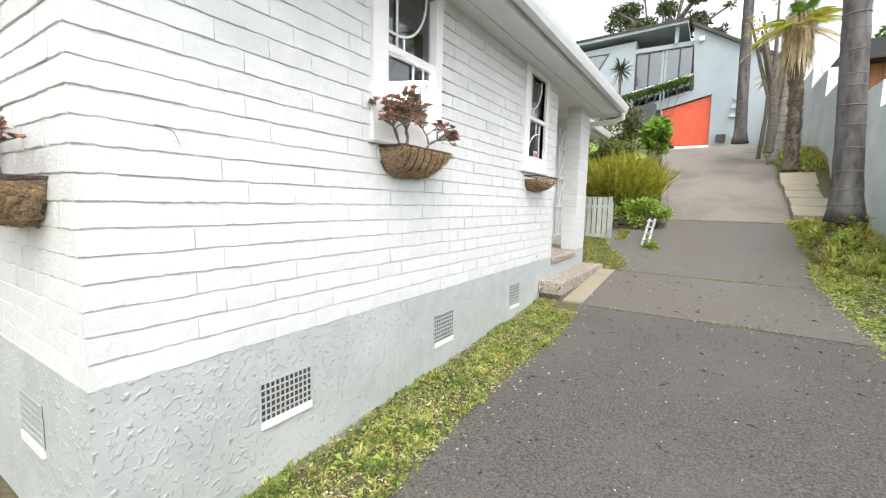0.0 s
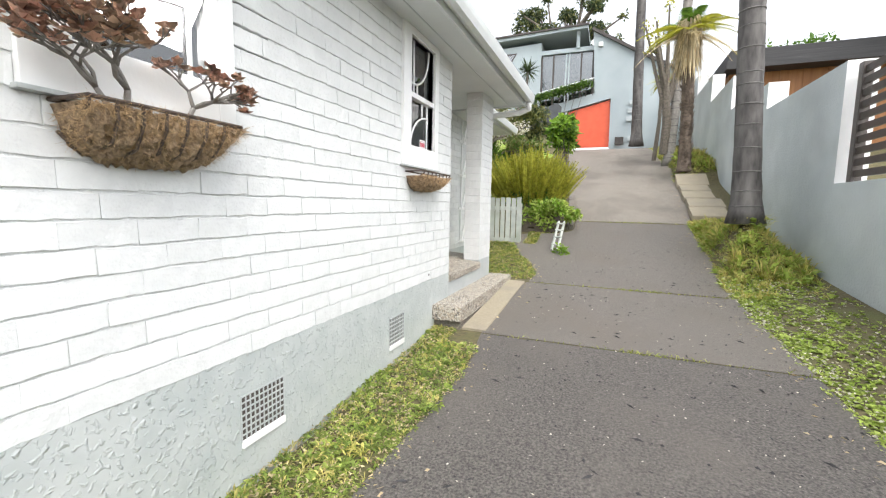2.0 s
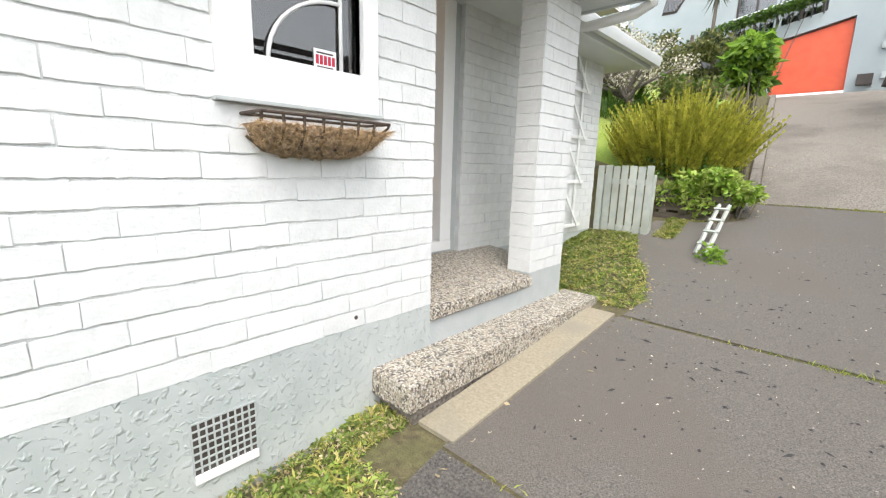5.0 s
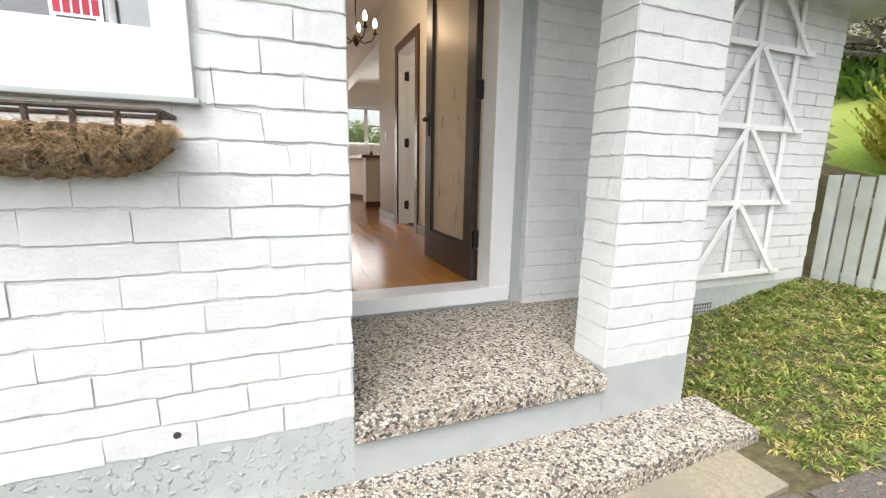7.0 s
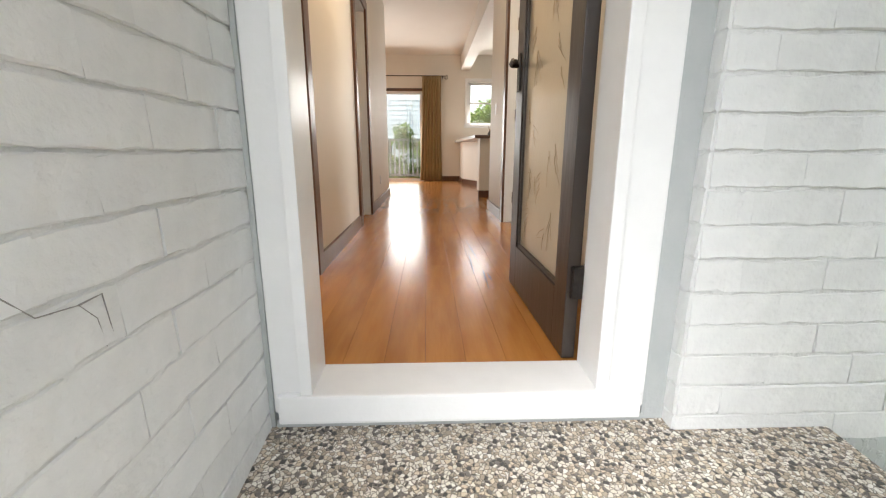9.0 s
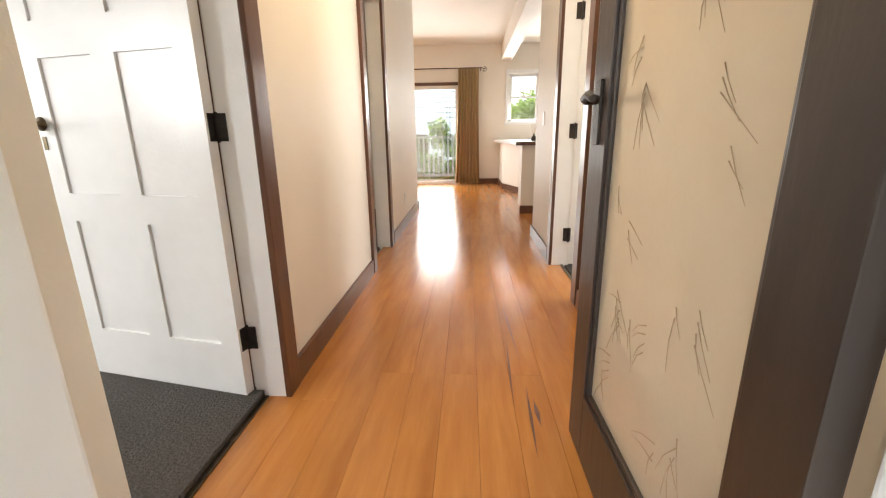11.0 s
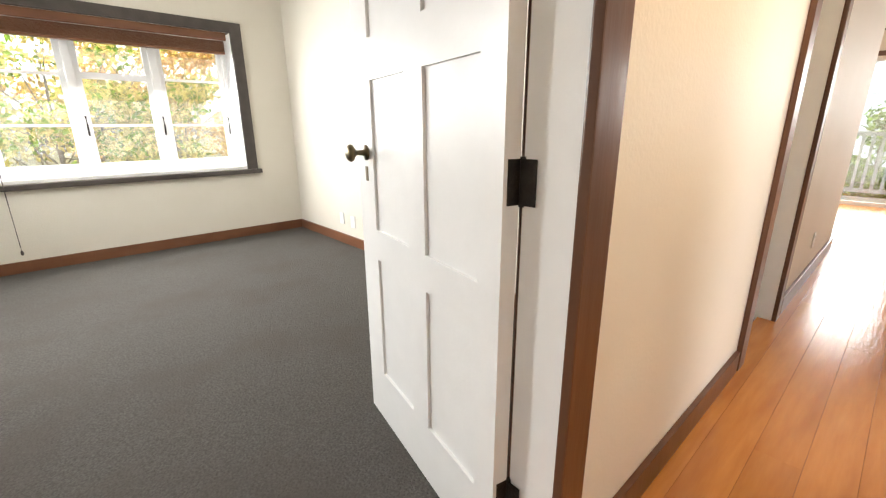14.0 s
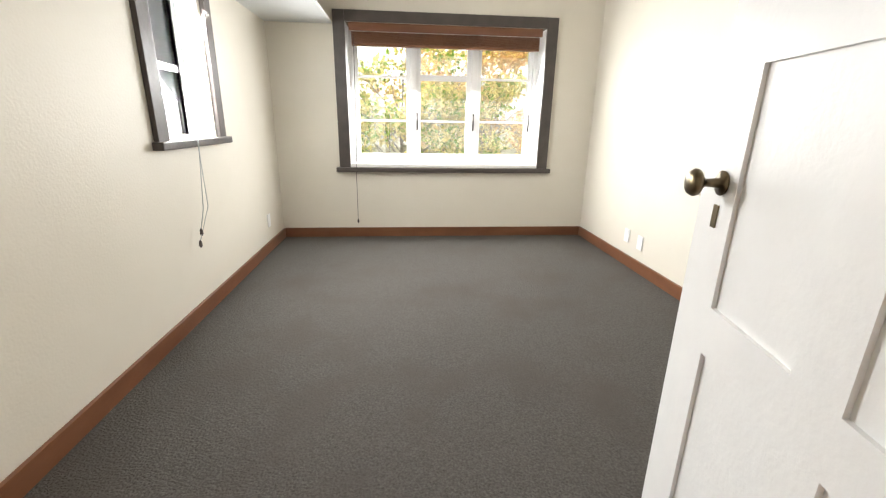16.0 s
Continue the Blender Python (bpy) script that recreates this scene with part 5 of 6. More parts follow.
part("garage_lining", prism([(-2.40, 4.2), (-2.33, 4.2), (-2.33, 5.92), (-2.40, 5.92)], "y", HY, HY + 0.25), BLUEGREY, bh)
wn1 = part("glass_wall", bx((-3.68, HY + 0.42, 6.1), (-1.25, HY + 0.44, 8.8)), glass_mat("dusky_glass", (0.55, 0.6, 0.62)), bh)
for x in (-3.66, -3.1, -2.5, -2.36, -1.8, -1.27):
    part("glazing_post", bx((x - 0.035, HY + 0.36, 6.1), (x + 0.035, HY + 0.42, 8.85)), SLATE_TRIM if x not in (-2.5, -2.36) else BLUEGREY, bh)
part("glazing_head", bx((-3.7, HY + 0.3, 8.75), (-1.2, HY + 0.5, 8.95)), BLUEGREY, bh)
part("room_behind", bx((-3.7, HY + 1.6, 5.6), (-1.2, HY + 1.7, 9.0)), WHITEWALL, bh)
part("deck_rail", tube(bmesh.new(), [(-3.7, HY - 0.1, 6.85), (-1.15, HY - 0.1, 7.35)], 0.04, 6), GUTTER, bh)
for k in range(9):
    x = -3.6 + k * 0.3
    part("baluster", tube(bmesh.new(), [(x, HY - 0.1, 6.15 + k * 0.055), (x, HY - 0.1, 6.87 + k * 0.058)], 0.02, 5), SLATE_TRIM, bh)
part("side_window", prism([(-6.2, 7.7), (-5.75, 7.7), (-5.0, 8.9), (-5.95, 8.9)], "y", HY + 0.24, HY + 0.28), GLASS, bh)
part("side_window_frame", prism([(-6.26, 7.62), (-5.72, 7.62), (-4.9, 8.98), (-6.0, 8.98)], "y", HY + 0.285, HY + 0.295), SLATE_TRIM, bh)
part("flue", tube(bmesh.new(), [(-6.9, HY + 3, 9.8), (-6.9, HY + 3, 11.2)], 0.09, 8), GUTTER, bh)
for k, (dx, dz) in enumerate(((0, 0), (-0.06, -0.36), (-0.12, -0.72), (0.0, -1.6))):
    solo("letterbox", bx((0.42 + dx, HY - 0.09, 6.05 + dz), (0.85 + dx, HY - 0.004, 6.25 + dz), 0.02), DARKBLUE, "small dark letterbox on the rendered wall", "letterbox", group="letterboxes")
solo("security_light", bx((-1.05, HY - 0.12, 8.75), (-0.85, HY - 0.002, 8.95), 0.03), WHITE, "white security light on the house wall", "lamp")
solo("meter_box", bx((-0.12, HY - 0.15, 4.3), (0.25, HY - 0.004, 4.62), 0.01), SLATE_TRIM, "dark meter box at the foot of the wall", "meter box")
solo("dark_side_wall", prism([(-4.6, 4.6), (-2.42, 4.2), (-2.42, 5.85), (-2.6, 6.0), (-4.6, 5.3)], "y", 20.9, 21.1), mat("charcoal_wall_paint", (0.055, 0.06, 0.065), (0.08, 0.085, 0.09), 3, 0.7, 1.0, 40), "dark painted garden wall beside the garage", "wall", "structure")

# ---------------------------------------------------------------- plants


def leaves(rng, blobs, count, size, verts, faces, flat=0.0):
    """Folded leaves scattered through ellipsoid clumps (centre, radii)."""
    w = [b[1][0] * b[1][1] * b[1][2] for b in blobs]
    for b, share in zip(blobs, w):
        c, r = b
        for _ in range(int(count * share / sum(w))):
            d = Vector((rng.gauss(0, 1), rng.gauss(0, 1), rng.gauss(0, 1))).normalized() * (rng.random() ** 0.4)
            p = Vector((c[0] + d.x * r[0], c[1] + d.y * r[1], c[2] + d.z * r[2]))
            a = Vector((rng.gauss(0, 1), rng.gauss(0, 1), rng.gauss(0, 1) * (1 - flat) - 0.2)).normalized()
            s = a.cross(Vector((rng.gauss(0, 1), rng.gauss(0, 1), rng.gauss(0, 1)))).normalized()
            l = size * rng.uniform(0.6, 1.4)
            i = len(verts)
            n = a.cross(s) * l * 0.12
            verts += [p, p + a * l * 0.5 + s * l * 0.27 + n, p + a * l, p + a * l * 0.5 - s * l * 0.27 + n]
            faces += [(i, i + 1, i + 2), (i, i + 2, i + 3)]


def tree(label, base, top, blobs, count, size, material, seed, category="tree", trunk=BARK, rad=0.12, extra=None):
    rng = random.Random(seed)
    t = thing("tree", label, category)
    base, top = Vector(base), Vector(top)
    bm = bmesh.new()
    tube(bm, [base - Vector((0, 0, 0.1)), base.lerp(top, 0.35) + Vector((0.05, 0.03, 0)), base.lerp(top, 0.7), top], rad, 8, rad * 0.55)
    for c, r in blobs:
        f = rng.uniform(0.45, 0.95)
        s = base.lerp(top, f)
        e = Vector(c)
        mid = s.lerp(e, 0.5) + Vector((rng.uniform(-0.2, 0.2), rng.uniform(-0.2, 0.2), rng.uniform(-0.1, 0.3))) * r[0]
        tube(bm, [s, mid, e], rad * 0.45, 6, rad * 0.15)
    part("trunk", bm, trunk, t)
    v, f = [], []
    leaves(rng, blobs, count, size, v, f)
    fast_mesh("crown", v, f, material, t)
    if extra:
        v, f = [], []
        leaves(rng, blobs, int(count * extra[1]), size, v, f)
        fast_mesh("crown", v, f, extra[0], t)
    return t


def clumps(rng, c, r, n, s):
    out = []
    for _ in range(n):
        d = Vector((rng.gauss(0, 1), rng.gauss(0, 1), rng.gauss(0, 1))).normalized() * rng.random() ** 0.35
        k = rng.uniform(0.6, 1.25) * s
        out.append(((c[0] + d.x * r[0], c[1] + d.y * r[1], c[2] + d.z * r[2]), (k, k, k * 0.75)))
    return out


def blades(rng, n, place, length, width, verts, faces, spread=0.5, bend=0.4):
    """Tapering bent blades; place() gives a root."""
    for _ in range(n):
        p = Vector(place())
        d = Vector((rng.uniform(-spread, spread), rng.uniform(-spread, spread), 1)).normalized()
        l = length * rng.uniform(0.55, 1.25)
        s = d.cross(Vector((rng.uniform(-1, 1), rng.uniform(-1, 1), 0.1))).normalized() * width
        q = p + d * l * 0.55
        e = p + d * l + Vector((d.x, d.y, -0.35)) * l * bend
        i = len(verts)
        verts += [p - s, p + s, q + s * 0.8, q - s * 0.8, e]
        faces += [(i, i + 1, i + 2, i + 3), (i + 3, i + 2, i + 4)]


rng = random.Random(11)
tree("large dark evergreen tree behind the blue-grey house", (-4.0, 33, 4.5), (-3.6, 33, 13.5), clumps(rng, (-4.3, 33, 13.6), (4.6, 2.2, 2.4), 64, 0.55), 7500, 0.24, LEAF_DARK, 3, rad=0.3, extra=(LEAF_OLIVE, 0.4))
tree("dark shrubby tree beside the garden lawn", (-2.6, 12.6, 1.9), (-2.4, 12.7, 3.2), clumps(rng, (-2.5, 12.8, 2.8), (0.8, 0.8, 0.6), 14, 0.32), 2600, 0.10, LEAF_OLIVE, 5, rad=0.07, extra=(LEAF_GREEN, 0.5))
tree("dark shrub under the blue-grey house", (-3.6, 16.5, 3.0), (-3.4, 16.5, 5.0), clumps(rng, (-3.3, 16.8, 4.5), (1.3, 1.0, 0.8), 14, 0.45), 3200, 0.13, LEAF_OLIVE, 6, rad=0.08, extra=(LEAF_DARK, 0.5))
tree("pale blossoming old fruit tree on the lawn", (-3.3, 12.6, land(-3.3, 12.6)), (-3.6, 12.6, 3.3), clumps(rng, (-3.7, 12.7, 3.65), (1.25, 0.9, 0.75), 34, 0.32), 7000, 0.055, LEAF_PALE, 7, rad=0.11, extra=(LEAF_OLIVE, 0.6))
tree("bare branching tree beside the boundary wall", (1.35, 16.2, 3.2), (1.25, 16.0, 5.6), clumps(rng, (1.3, 16.1, 6.7), (0.9, 0.6, 0.9), 10, 0.25), 350, 0.09, LEAF_YELLOW, 8, rad=0.16)
tree("bushy hedge tree behind the lawn", (-6.5, 14.5, 3.0), (-6.4, 14.5, 4.5), clumps(rng, (-6.6, 15.0, 4.3), (2.2, 1.2, 1.2), 20, 0.6), 5000, 0.15, LEAF_GREEN, 9, rad=0.12, extra=(LEAF_DARK, 0.6))
tree("green tree far behind the boundary wall", (9.0, 31, 4.5), (9.0, 31, 9.0), clumps(rng, (9.0, 31, 9.6), (2.4, 2.0, 1.5), 16, 0.8), 3000, 0.3, LEAF_GREEN, 10, rad=0.2)


def bush(label, blobs, count, size, material, seed, name="shrub", extra=None):
    r = random.Random(seed)
    b = thing(name, label, "shrub")
    v, f = [], []
    leaves(r, blobs, count, size, v, f, 0.3)
    fast_mesh("foliage", v, f, material, b)
    if extra:
        v, f = [], []
        leaves(r, blobs, int(count * extra[1]), size, v, f, 0.3)
        fast_mesh("foliage", v, f, extra[0], b)
    bm = bmesh.new()
    for c, rr in blobs:
        tube(bm, [(c[0] * 0.7 + blobs[0][0][0] * 0.3, c[1], land(c[0], c[1]) - 0.1), c], 0.02, 5, 0.008)
    part("stem", bm, BARK, b, kind="stuff")
    return b


bush("bright lime green leafy shrub above the driveway kerb", clumps(rng, (-1.25, 11.2, 2.98), (0.20, 0.25, 0.42), 12, 0.24), 1500, 0.13, LEAF_LIME, 21, extra=(LEAF_GREEN, 0.5))
bush("trailing green ivy over the sleeper wall", clumps(rng, (-1.28, 9.92, 1.30), (0.52, 0.24, 0.26), 24, 0.17), 3400, 0.085, WEED, 22, extra=(LEAF_LIME, 0.7))
bush("small leafy weed at the edge of the driveway", [((-0.85, 8.45, 0.66), (0.14, 0.16, 0.1))], 120, 0.07, LEAF_LIME, 23)
fb = thing("sword_fern", "large yellow-green clump of upright sword ferns", "fern")
v, f = [], []
r = random.Random(5)


def frond(root, d, l, verts, faces, wid=0.055):
    """A tapering frond of many small paired leaflets."""
    side = d.cross(Vector((r.uniform(-1, 1), r.uniform(-1, 1), 0.05))).normalized()
    for k in range(14):
        t = 0.12 + 0.88 * k / 14
        p = root + d * l * t + Vector((d.x, d.y, -0.25)) * l * 0.22 * t * t
        ww = wid * math.sin(math.pi * min(1, t * 0.9 + 0.08)) + 0.008
        i = len(verts)
        q = d * l * 0.05
        verts.extend([p - q * 0.5, p + side * ww + q, p + q * 0.9, p - side * ww + q])
        faces.append((i, i + 1, i + 2, i + 3))


for _ in range(820):
    a, rad = r.uniform(0, 6.283), math.sqrt(r.random())
    x, y = -1.83 + 0.62 * rad * math.cos(a), 10.55 + 0.50 * rad * math.sin(a)
    dd = Vector((0.55 * rad * math.cos(a) + r.uniform(-0.15, 0.15), 0.5 * rad * math.sin(a) + r.uniform(-0.15, 0.15), 1)).normalized()
    frond(Vector((x, y, 1.72 - 0.35 * rad * rad + r.uniform(-0.15, 0.1))), dd, r.uniform(0.65, 1.1), v, f, 0.032)
fast_mesh("fronds", v, f, LEAF_YELLOW, fb)
v, f = [], []
leaves(r, [((-1.78, 10.5, 1.5), (0.75, 0.6, 0.35))], 1800, 0.09, v, f)
fast_mesh("undergrowth", v, f, LEAF_GREEN, fb)


def palm(label, base, top, r0, r1, bark, ring, crown, seed, skirt=False, gold=False, fl=1.6):
    """A ringed palm trunk with a crown of arching feather fronds."""
    rr = random.Random(seed)
    p = thing("palm_tree", label, "palm")
    base, top = Vector(base), Vector(top)
    bm = bmesh.new()
    n = 40
    sides = 20
    rings = []
    for i in range(n + 1):
        t = i / n
        flare = 1 + 0.5 * math.exp(-t * (top - base).length / 0.3)
        rad = (r0 + (r1 - r0) * t) * flare * (1 + 0.02 * math.sin(i * 2.7)) * rr.uniform(0.985, 1.015)
        c = base.lerp(top, t) + Vector((0.02 * math.sin(t * 5 + seed), 0.03 * math.sin(t * 4), 0))
        rings.append([bm.verts.new(c + Vector((rad * math.cos(6.2832 * k / sides) * rr.uniform(0.98, 1.02), rad * math.sin(6.2832 * k / sides), 0))) for k in range(sides)])
    for a, b in zip(rings, rings[1:]):
        for k in range(sides):
            bm.faces.new((a[k], a[(k + 1) % sides], b[(k + 1) % sides], b[k]))
    bm.faces.new(rings[0][::-1]), bm.faces.new(rings[-1])
    part("trunk", bm, bark, p, smooth=True)
    if ring is not None:
        length = (top - base).length
        z = 0.25
        while z < length - 0.1:
            t = z / length
            c = base.lerp(top, t) + Vector((0.02 * math.sin(t * 5 + seed), 0.03 * math.sin(t * 4), 0))
            rad = (r0 + (r1 - r0) * t) * (1 + 0.5 * math.exp(-z / 0.3)) + 0.003
            tilt = Vector((rr.uniform(-0.05, 0.05), rr.uniform(-0.05, 0.05), 1))
            part("leaf_scar", lathe(bmesh.new(), [(rad * 0.97, -0.012), (rad + 0.003, -0.004), (rad + 0.003, 0.005), (rad * 0.97, 0.012)], c, 18, tilt), ring, p)
            z += rr.uniform(0.16, 0.34)
    else:
        v, f = [], []
        for k in range(500):
            t = rr.random()
            a = rr.uniform(0, 6.283)
            rad = r0 + (r1 - r0) * t
            q = base.lerp(top, t) + Vector((rad * math.cos(a), rad * math.sin(a), 0))
            o = Vector((math.cos(a), math.sin(a), 0))
            s = Vector((-o.y, o.x, 0)) * 0.03
            i = len(v)
            v += [q - s, q + s, q + o * 0.05 + Vector((0, 0, 0.09)) + s * 0.4, q + o * 0.05 + Vector((0, 0, 0.09)) - s * 0.4]
            f.append((i, i + 1, i + 2, i + 3))
        fast_mesh("fibre_mat", v, f, bark, p)
    for k in range(crown):
        a = k * 2.39996 + seed
        e = rr.uniform(-0.5, 1.1)
        d = Vector((math.cos(a) * math.cos(e), math.sin(a) * math.cos(e), math.sin(e)))
        v, f = [], []
        l = fl * rr.uniform(0.8, 1.15)
        side = d.cross(Vector((0, 0, 1))).normalized()
        for j in range(26):
            t = 0.1 + 0.9 * j / 26
            q = top + d * l * t + Vector((0, 0, -0.55 * l * t * t))
            for s in (-1, 1):
                g = (side * s * 0.9 + d * 0.6 + Vector((0, 0, -0.45))).normalized() * l * 0.32 * (1.1 - t)
                w = d * 0.018
                i = len(v)
                v += [q - w, q + w, q + g]
                f.append((i, i + 1, i + 2))
        fast_mesh("frond", v, f, LEAF_DRY if gold and e < 0.0 else (LEAF_YELLOW if gold and e < 0.8 else LEAF_GREEN), p)
    if skirt:
        v, f = [], []
        for k in range(900):
            a = rr.uniform(0, 6.283)
            o = Vector((math.cos(a), math.sin(a), 0))
            q = top + o * r1 * rr.uniform(0.95, 1.9) + Vector((0, 0, rr.uniform(-0.65, 0.4)))
            s = Vector((-o.y, o.x, 0)) * 0.026
            i = len(v)
            l = rr.uniform(0.3, 0.8)
            v += [q - s, q + s, q + o * rr.uniform(0.02, 0.22) + Vector((0, 0, -l))]
            f.append((i, i + 1, i + 2))
        fast_mesh("dead_frond_skirt", v, f, LEAF_DRY, p)
    return p


palm("stout dark ringed palm trunk beside the driveway", (1.70, 8.4, land(1.70, 8.4) - 0.08), (1.44, 8.4, 8.6), 0.172, 0.14, PALMBARK, PALMRING, 22, 2)
palm("rough brown palm with a skirt of dead fronds", (1.66, 14, land(1.66, 14) - 0.1), (1.52, 14, 5.95), 0.135, 0.15, PALMBROWN, None, 34, 5, True, True, 1.25)
palm("tall slim dark palm near the garage", (0.74, 21.2, land(0.74, 21.2) + 0.1), (0.52, 21.2, 15.0), 0.21, 0.15, PALMBARK, PALMRING, 22, 9)
palm("leaning pale grey palm trunk behind the rough palm", (1.50, 16.2, land(1.5, 16.2) - 0.1), (1.85, 16.2, 11.5), 0.14, 0.12, PALMGREY, PALMRING, 20, 12)
palm("palm standing behind the boundary wall", (7.0, 14.5, 1.5), (7.3, 14.5, 8.0), 0.2, 0.2, PALMGREY, None, 26, 15, False, False, 1.7)


def cordyline(label, base, h, seed, n=60, l=0.6):
    rr = random.Random(seed)
    c = thing("cabbage_tree", label, "tree")
    top = Vector(base) + Vector((0.1, 0, h))
    part("trunk", tube(bmesh.new(), [base, (base[0] + 0.09, base[1], base[2] + h * 0.5), top], 0.07, 8, 0.045), BARK, c)
    v, f = [], []
    for _ in range(n):
        d = Vector((rr.gauss(0, 1), rr.gauss(0, 1), rr.gauss(0.35, 0.7))).normalized()
        s = d.cross(Vector((0, 0, 1))).normalized() * 0.022
        i = len(v)
        e = top + d * l * rr.uniform(0.7, 1.1) + Vector((0, 0, -0.08))
        v += [top - s, top + s, top + d * l * 0.5 + s * 1.3, top + d * l * 0.5 - s * 1.3, e]
        f += [(i, i + 1, i + 2, i + 3), (i + 3, i + 2, i + 4)]
    fast_mesh("spiky_head", v, f, LEAF_YELLOW if seed == 1 else LEAF_DARK, c)


cordyline("young cabbage tree with a spiky yellow-green head", (1.15, 17.2, 3.0), 2.6, 1)
cordyline("dark spiky yucca on the deck of the house", (-4.2, 21.6, 5.4), 2.3, 2, 90, 0.75)
bush("green hedge along the deck of the blue-grey house", [((-4.3 + 0.35 * k, 22.1, 6.45 + 0.075 * k), (0.3, 0.2, 0.18)) for k in range(9)], 1600, 0.13, LEAF_GREEN, 31)

# verge grass
def verge(name, label, n, spot, size, mats, seed):
    """Loose leaves lying over the ground."""
    r = random.Random(seed)
    for k, (m, share) in enumerate(mats):
        v, f = [], []
        for _ in range(int(n * share)):
            x, y = spot(r)
            leaves(r, [((x, y, land(x, y) + size * 0.25), (0.012, 0.012, size * 0.25))], 1, size * 0.75, v, f, 0.75)
        fast_mesh(name, v, f, m, None, label[k], "leaves")


def strip(r):
    y = r.uniform(0.1, 4.75)
    return r.uniform(-1.635, drive_edge(y)[0] + 0.03 * r.random()) if y < 4.4 else r.uniform(-1.635, -1.40), y


def patch(r):
    y = r.uniform(6.8, 9.7)
    lo = -2.46 if y < 8.95 else -1.6
    hi = drive_edge(y)[0] + 0.02
    return r.uniform(lo, max(lo + 0.2, hi)), y


def verge_r(r):
    y = r.choice((r.uniform(6.6, 10.7), r.uniform(6.9, 10.7), r.uniform(13.7, 20.5)))
    return drive_edge(y)[1] + abs(r.gauss(0, 0.4)) % 1.1 - 0.04, y


def verge_low(r):
    y = r.uniform(2.0, 7.3)
    return drive_edge(y)[1] + abs(r.gauss(0, 0.45)) % 1.1 - 0.04, y


def tall_r(r):
    y = r.choice((r.uniform(7.2, 10.4), r.uniform(13.8, 19)))
    return min(2.35, drive_edge(y)[1] + 0.1 + r.random() * 0.85), y


def rosettes(name, label, category, n, spot, m, seed, l0, l1, width, count=(6, 12), stand=(0.1, 1.0)):
    """Low plants of arching leaves that spread from one root."""
    r = random.Random(seed)
    v, f = [], []
    for _ in range(n):
        x, y = spot(r)
        root = Vector((x, y, land(x, y) - 0.008))
        size = r.uniform(l0, l1) * (1.25 if math.sin(x * 9 + 1) * math.sin(y * 5) > 0.2 else 0.8)
        for _ in range(r.randint(*count)):
            a, e = r.uniform(0, 6.283), r.uniform(*stand)
            d = Vector((math.cos(a) * math.cos(e), math.sin(a) * math.cos(e), math.sin(e)))
            l = size * r.uniform(0.6, 1.2)
            side = d.cross(Vector((r.uniform(-0.3, 0.3), r.uniform(-0.3, 0.3), 1))).normalized() * l * width
            i = len(v)
            v += [root, root + d * l * 0.55 + side, root + d * l - Vector((0, 0, 0.3 * l)), root + d * l * 0.55 - side]
            f += [(i, i + 1, i + 2, i + 3)]
    return fast_mesh(name, v, f, m, None, label, category)


rosettes("grass", "low green weeds and grass along the plinth", "grass", 2300, strip, TURF_GREEN, 41, 0.028, 0.062, 0.11)
rosettes("grass", "fine yellowing grass along the plinth", "grass", 850, strip, TURF_YELLOW, 45, 0.035, 0.07, 0.06, (5, 10), (0.2, 1.3))
rosettes("weeds", "bright leafy weeds along the plinth", "weeds", 380, strip, WEED, 46, 0.03, 0.06, 0.2, (5, 8), (0.2, 0.9))
verge("fallen_leaves", ["dry straw-coloured fallen leaves along the plinth"], 4200, strip, 0.028, ((LEAF_DRY, 1.0), ), 47)
rosettes("grass", "low green grass in the patch beside the porch", "grass", 2400, patch, TURF_GREEN, 42, 0.035, 0.075, 0.09)
rosettes("grass", "yellowing grass in the patch beside the porch", "grass", 1600, patch, TURF_YELLOW, 48, 0.035, 0.07, 0.07)
verge("fallen_leaves", ["dry fallen leaves beside the porch"], 1600, patch, 0.036, ((LEAF_DRY, 1.0), ), 49)
rosettes("clover", "low bright clover along the edge of the driveway", "weeds", 2600, verge_low, WEED, 54, 0.025, 0.05, 0.27, (5, 9), (0.2, 0.9))
verge("fallen_petals", ["pale fallen petals over the clover"], 1500, verge_low, 0.035, ((LEAF_PALE, 1.0), ), 55)
rosettes("weeds", "leafy weeds under the boundary wall", "weeds", 1700, verge_r, WEED, 43, 0.04, 0.10, 0.15)
rosettes("weeds", "yellow-green grass under the boundary wall", "weeds", 1500, verge_r, TURF_YELLOW, 50, 0.06, 0.12, 0.05, (6, 12), (0.3, 1.3))
verge("fallen_petals", ["pale fallen petals under the boundary wall"], 900, verge_r, 0.04, ((LEAF_PALE, 1.0), ), 51)
rosettes("weeds", "tall rank grass round the palms", "weeds", 700, tall_r, TURF_YELLOW, 44, 0.14, 0.30, 0.025, (7, 14), (0.5, 1.4))
rosettes("weeds", "tall leafy weeds round the palms", "weeds", 900, tall_r, WEED, 52, 0.09, 0.22, 0.13, (6, 11), (0.3, 1.3))
rosettes("agapanthus", "dark strap-leaved border plants at the back of the lawn", "plant", 60, lambda q: (q.uniform(-4.6, -2.6), q.uniform(12.0, 13.2)), LEAF_GREEN, 53, 0.45, 0.7, 0.035, (12, 20), (0.3, 1.3))
r = random.Random(77)
v, f = [], []
for y0 in (4.69, 6.62, 10.53):
    blades(r, 150, lambda: ((lambda x: (x, y0 + r.uniform(-0.03, 0.03), land(x, y0) - 0.005))(r.uniform(-1.0, 1.35) if r.random() < 0.5 else r.uniform(0.0, 0.6))), 0.04, 0.003, v, f, 0.9)
fast_mesh("crack_weeds", v, f, GRASS, None, "small weeds growing in driveway cracks", "weeds")
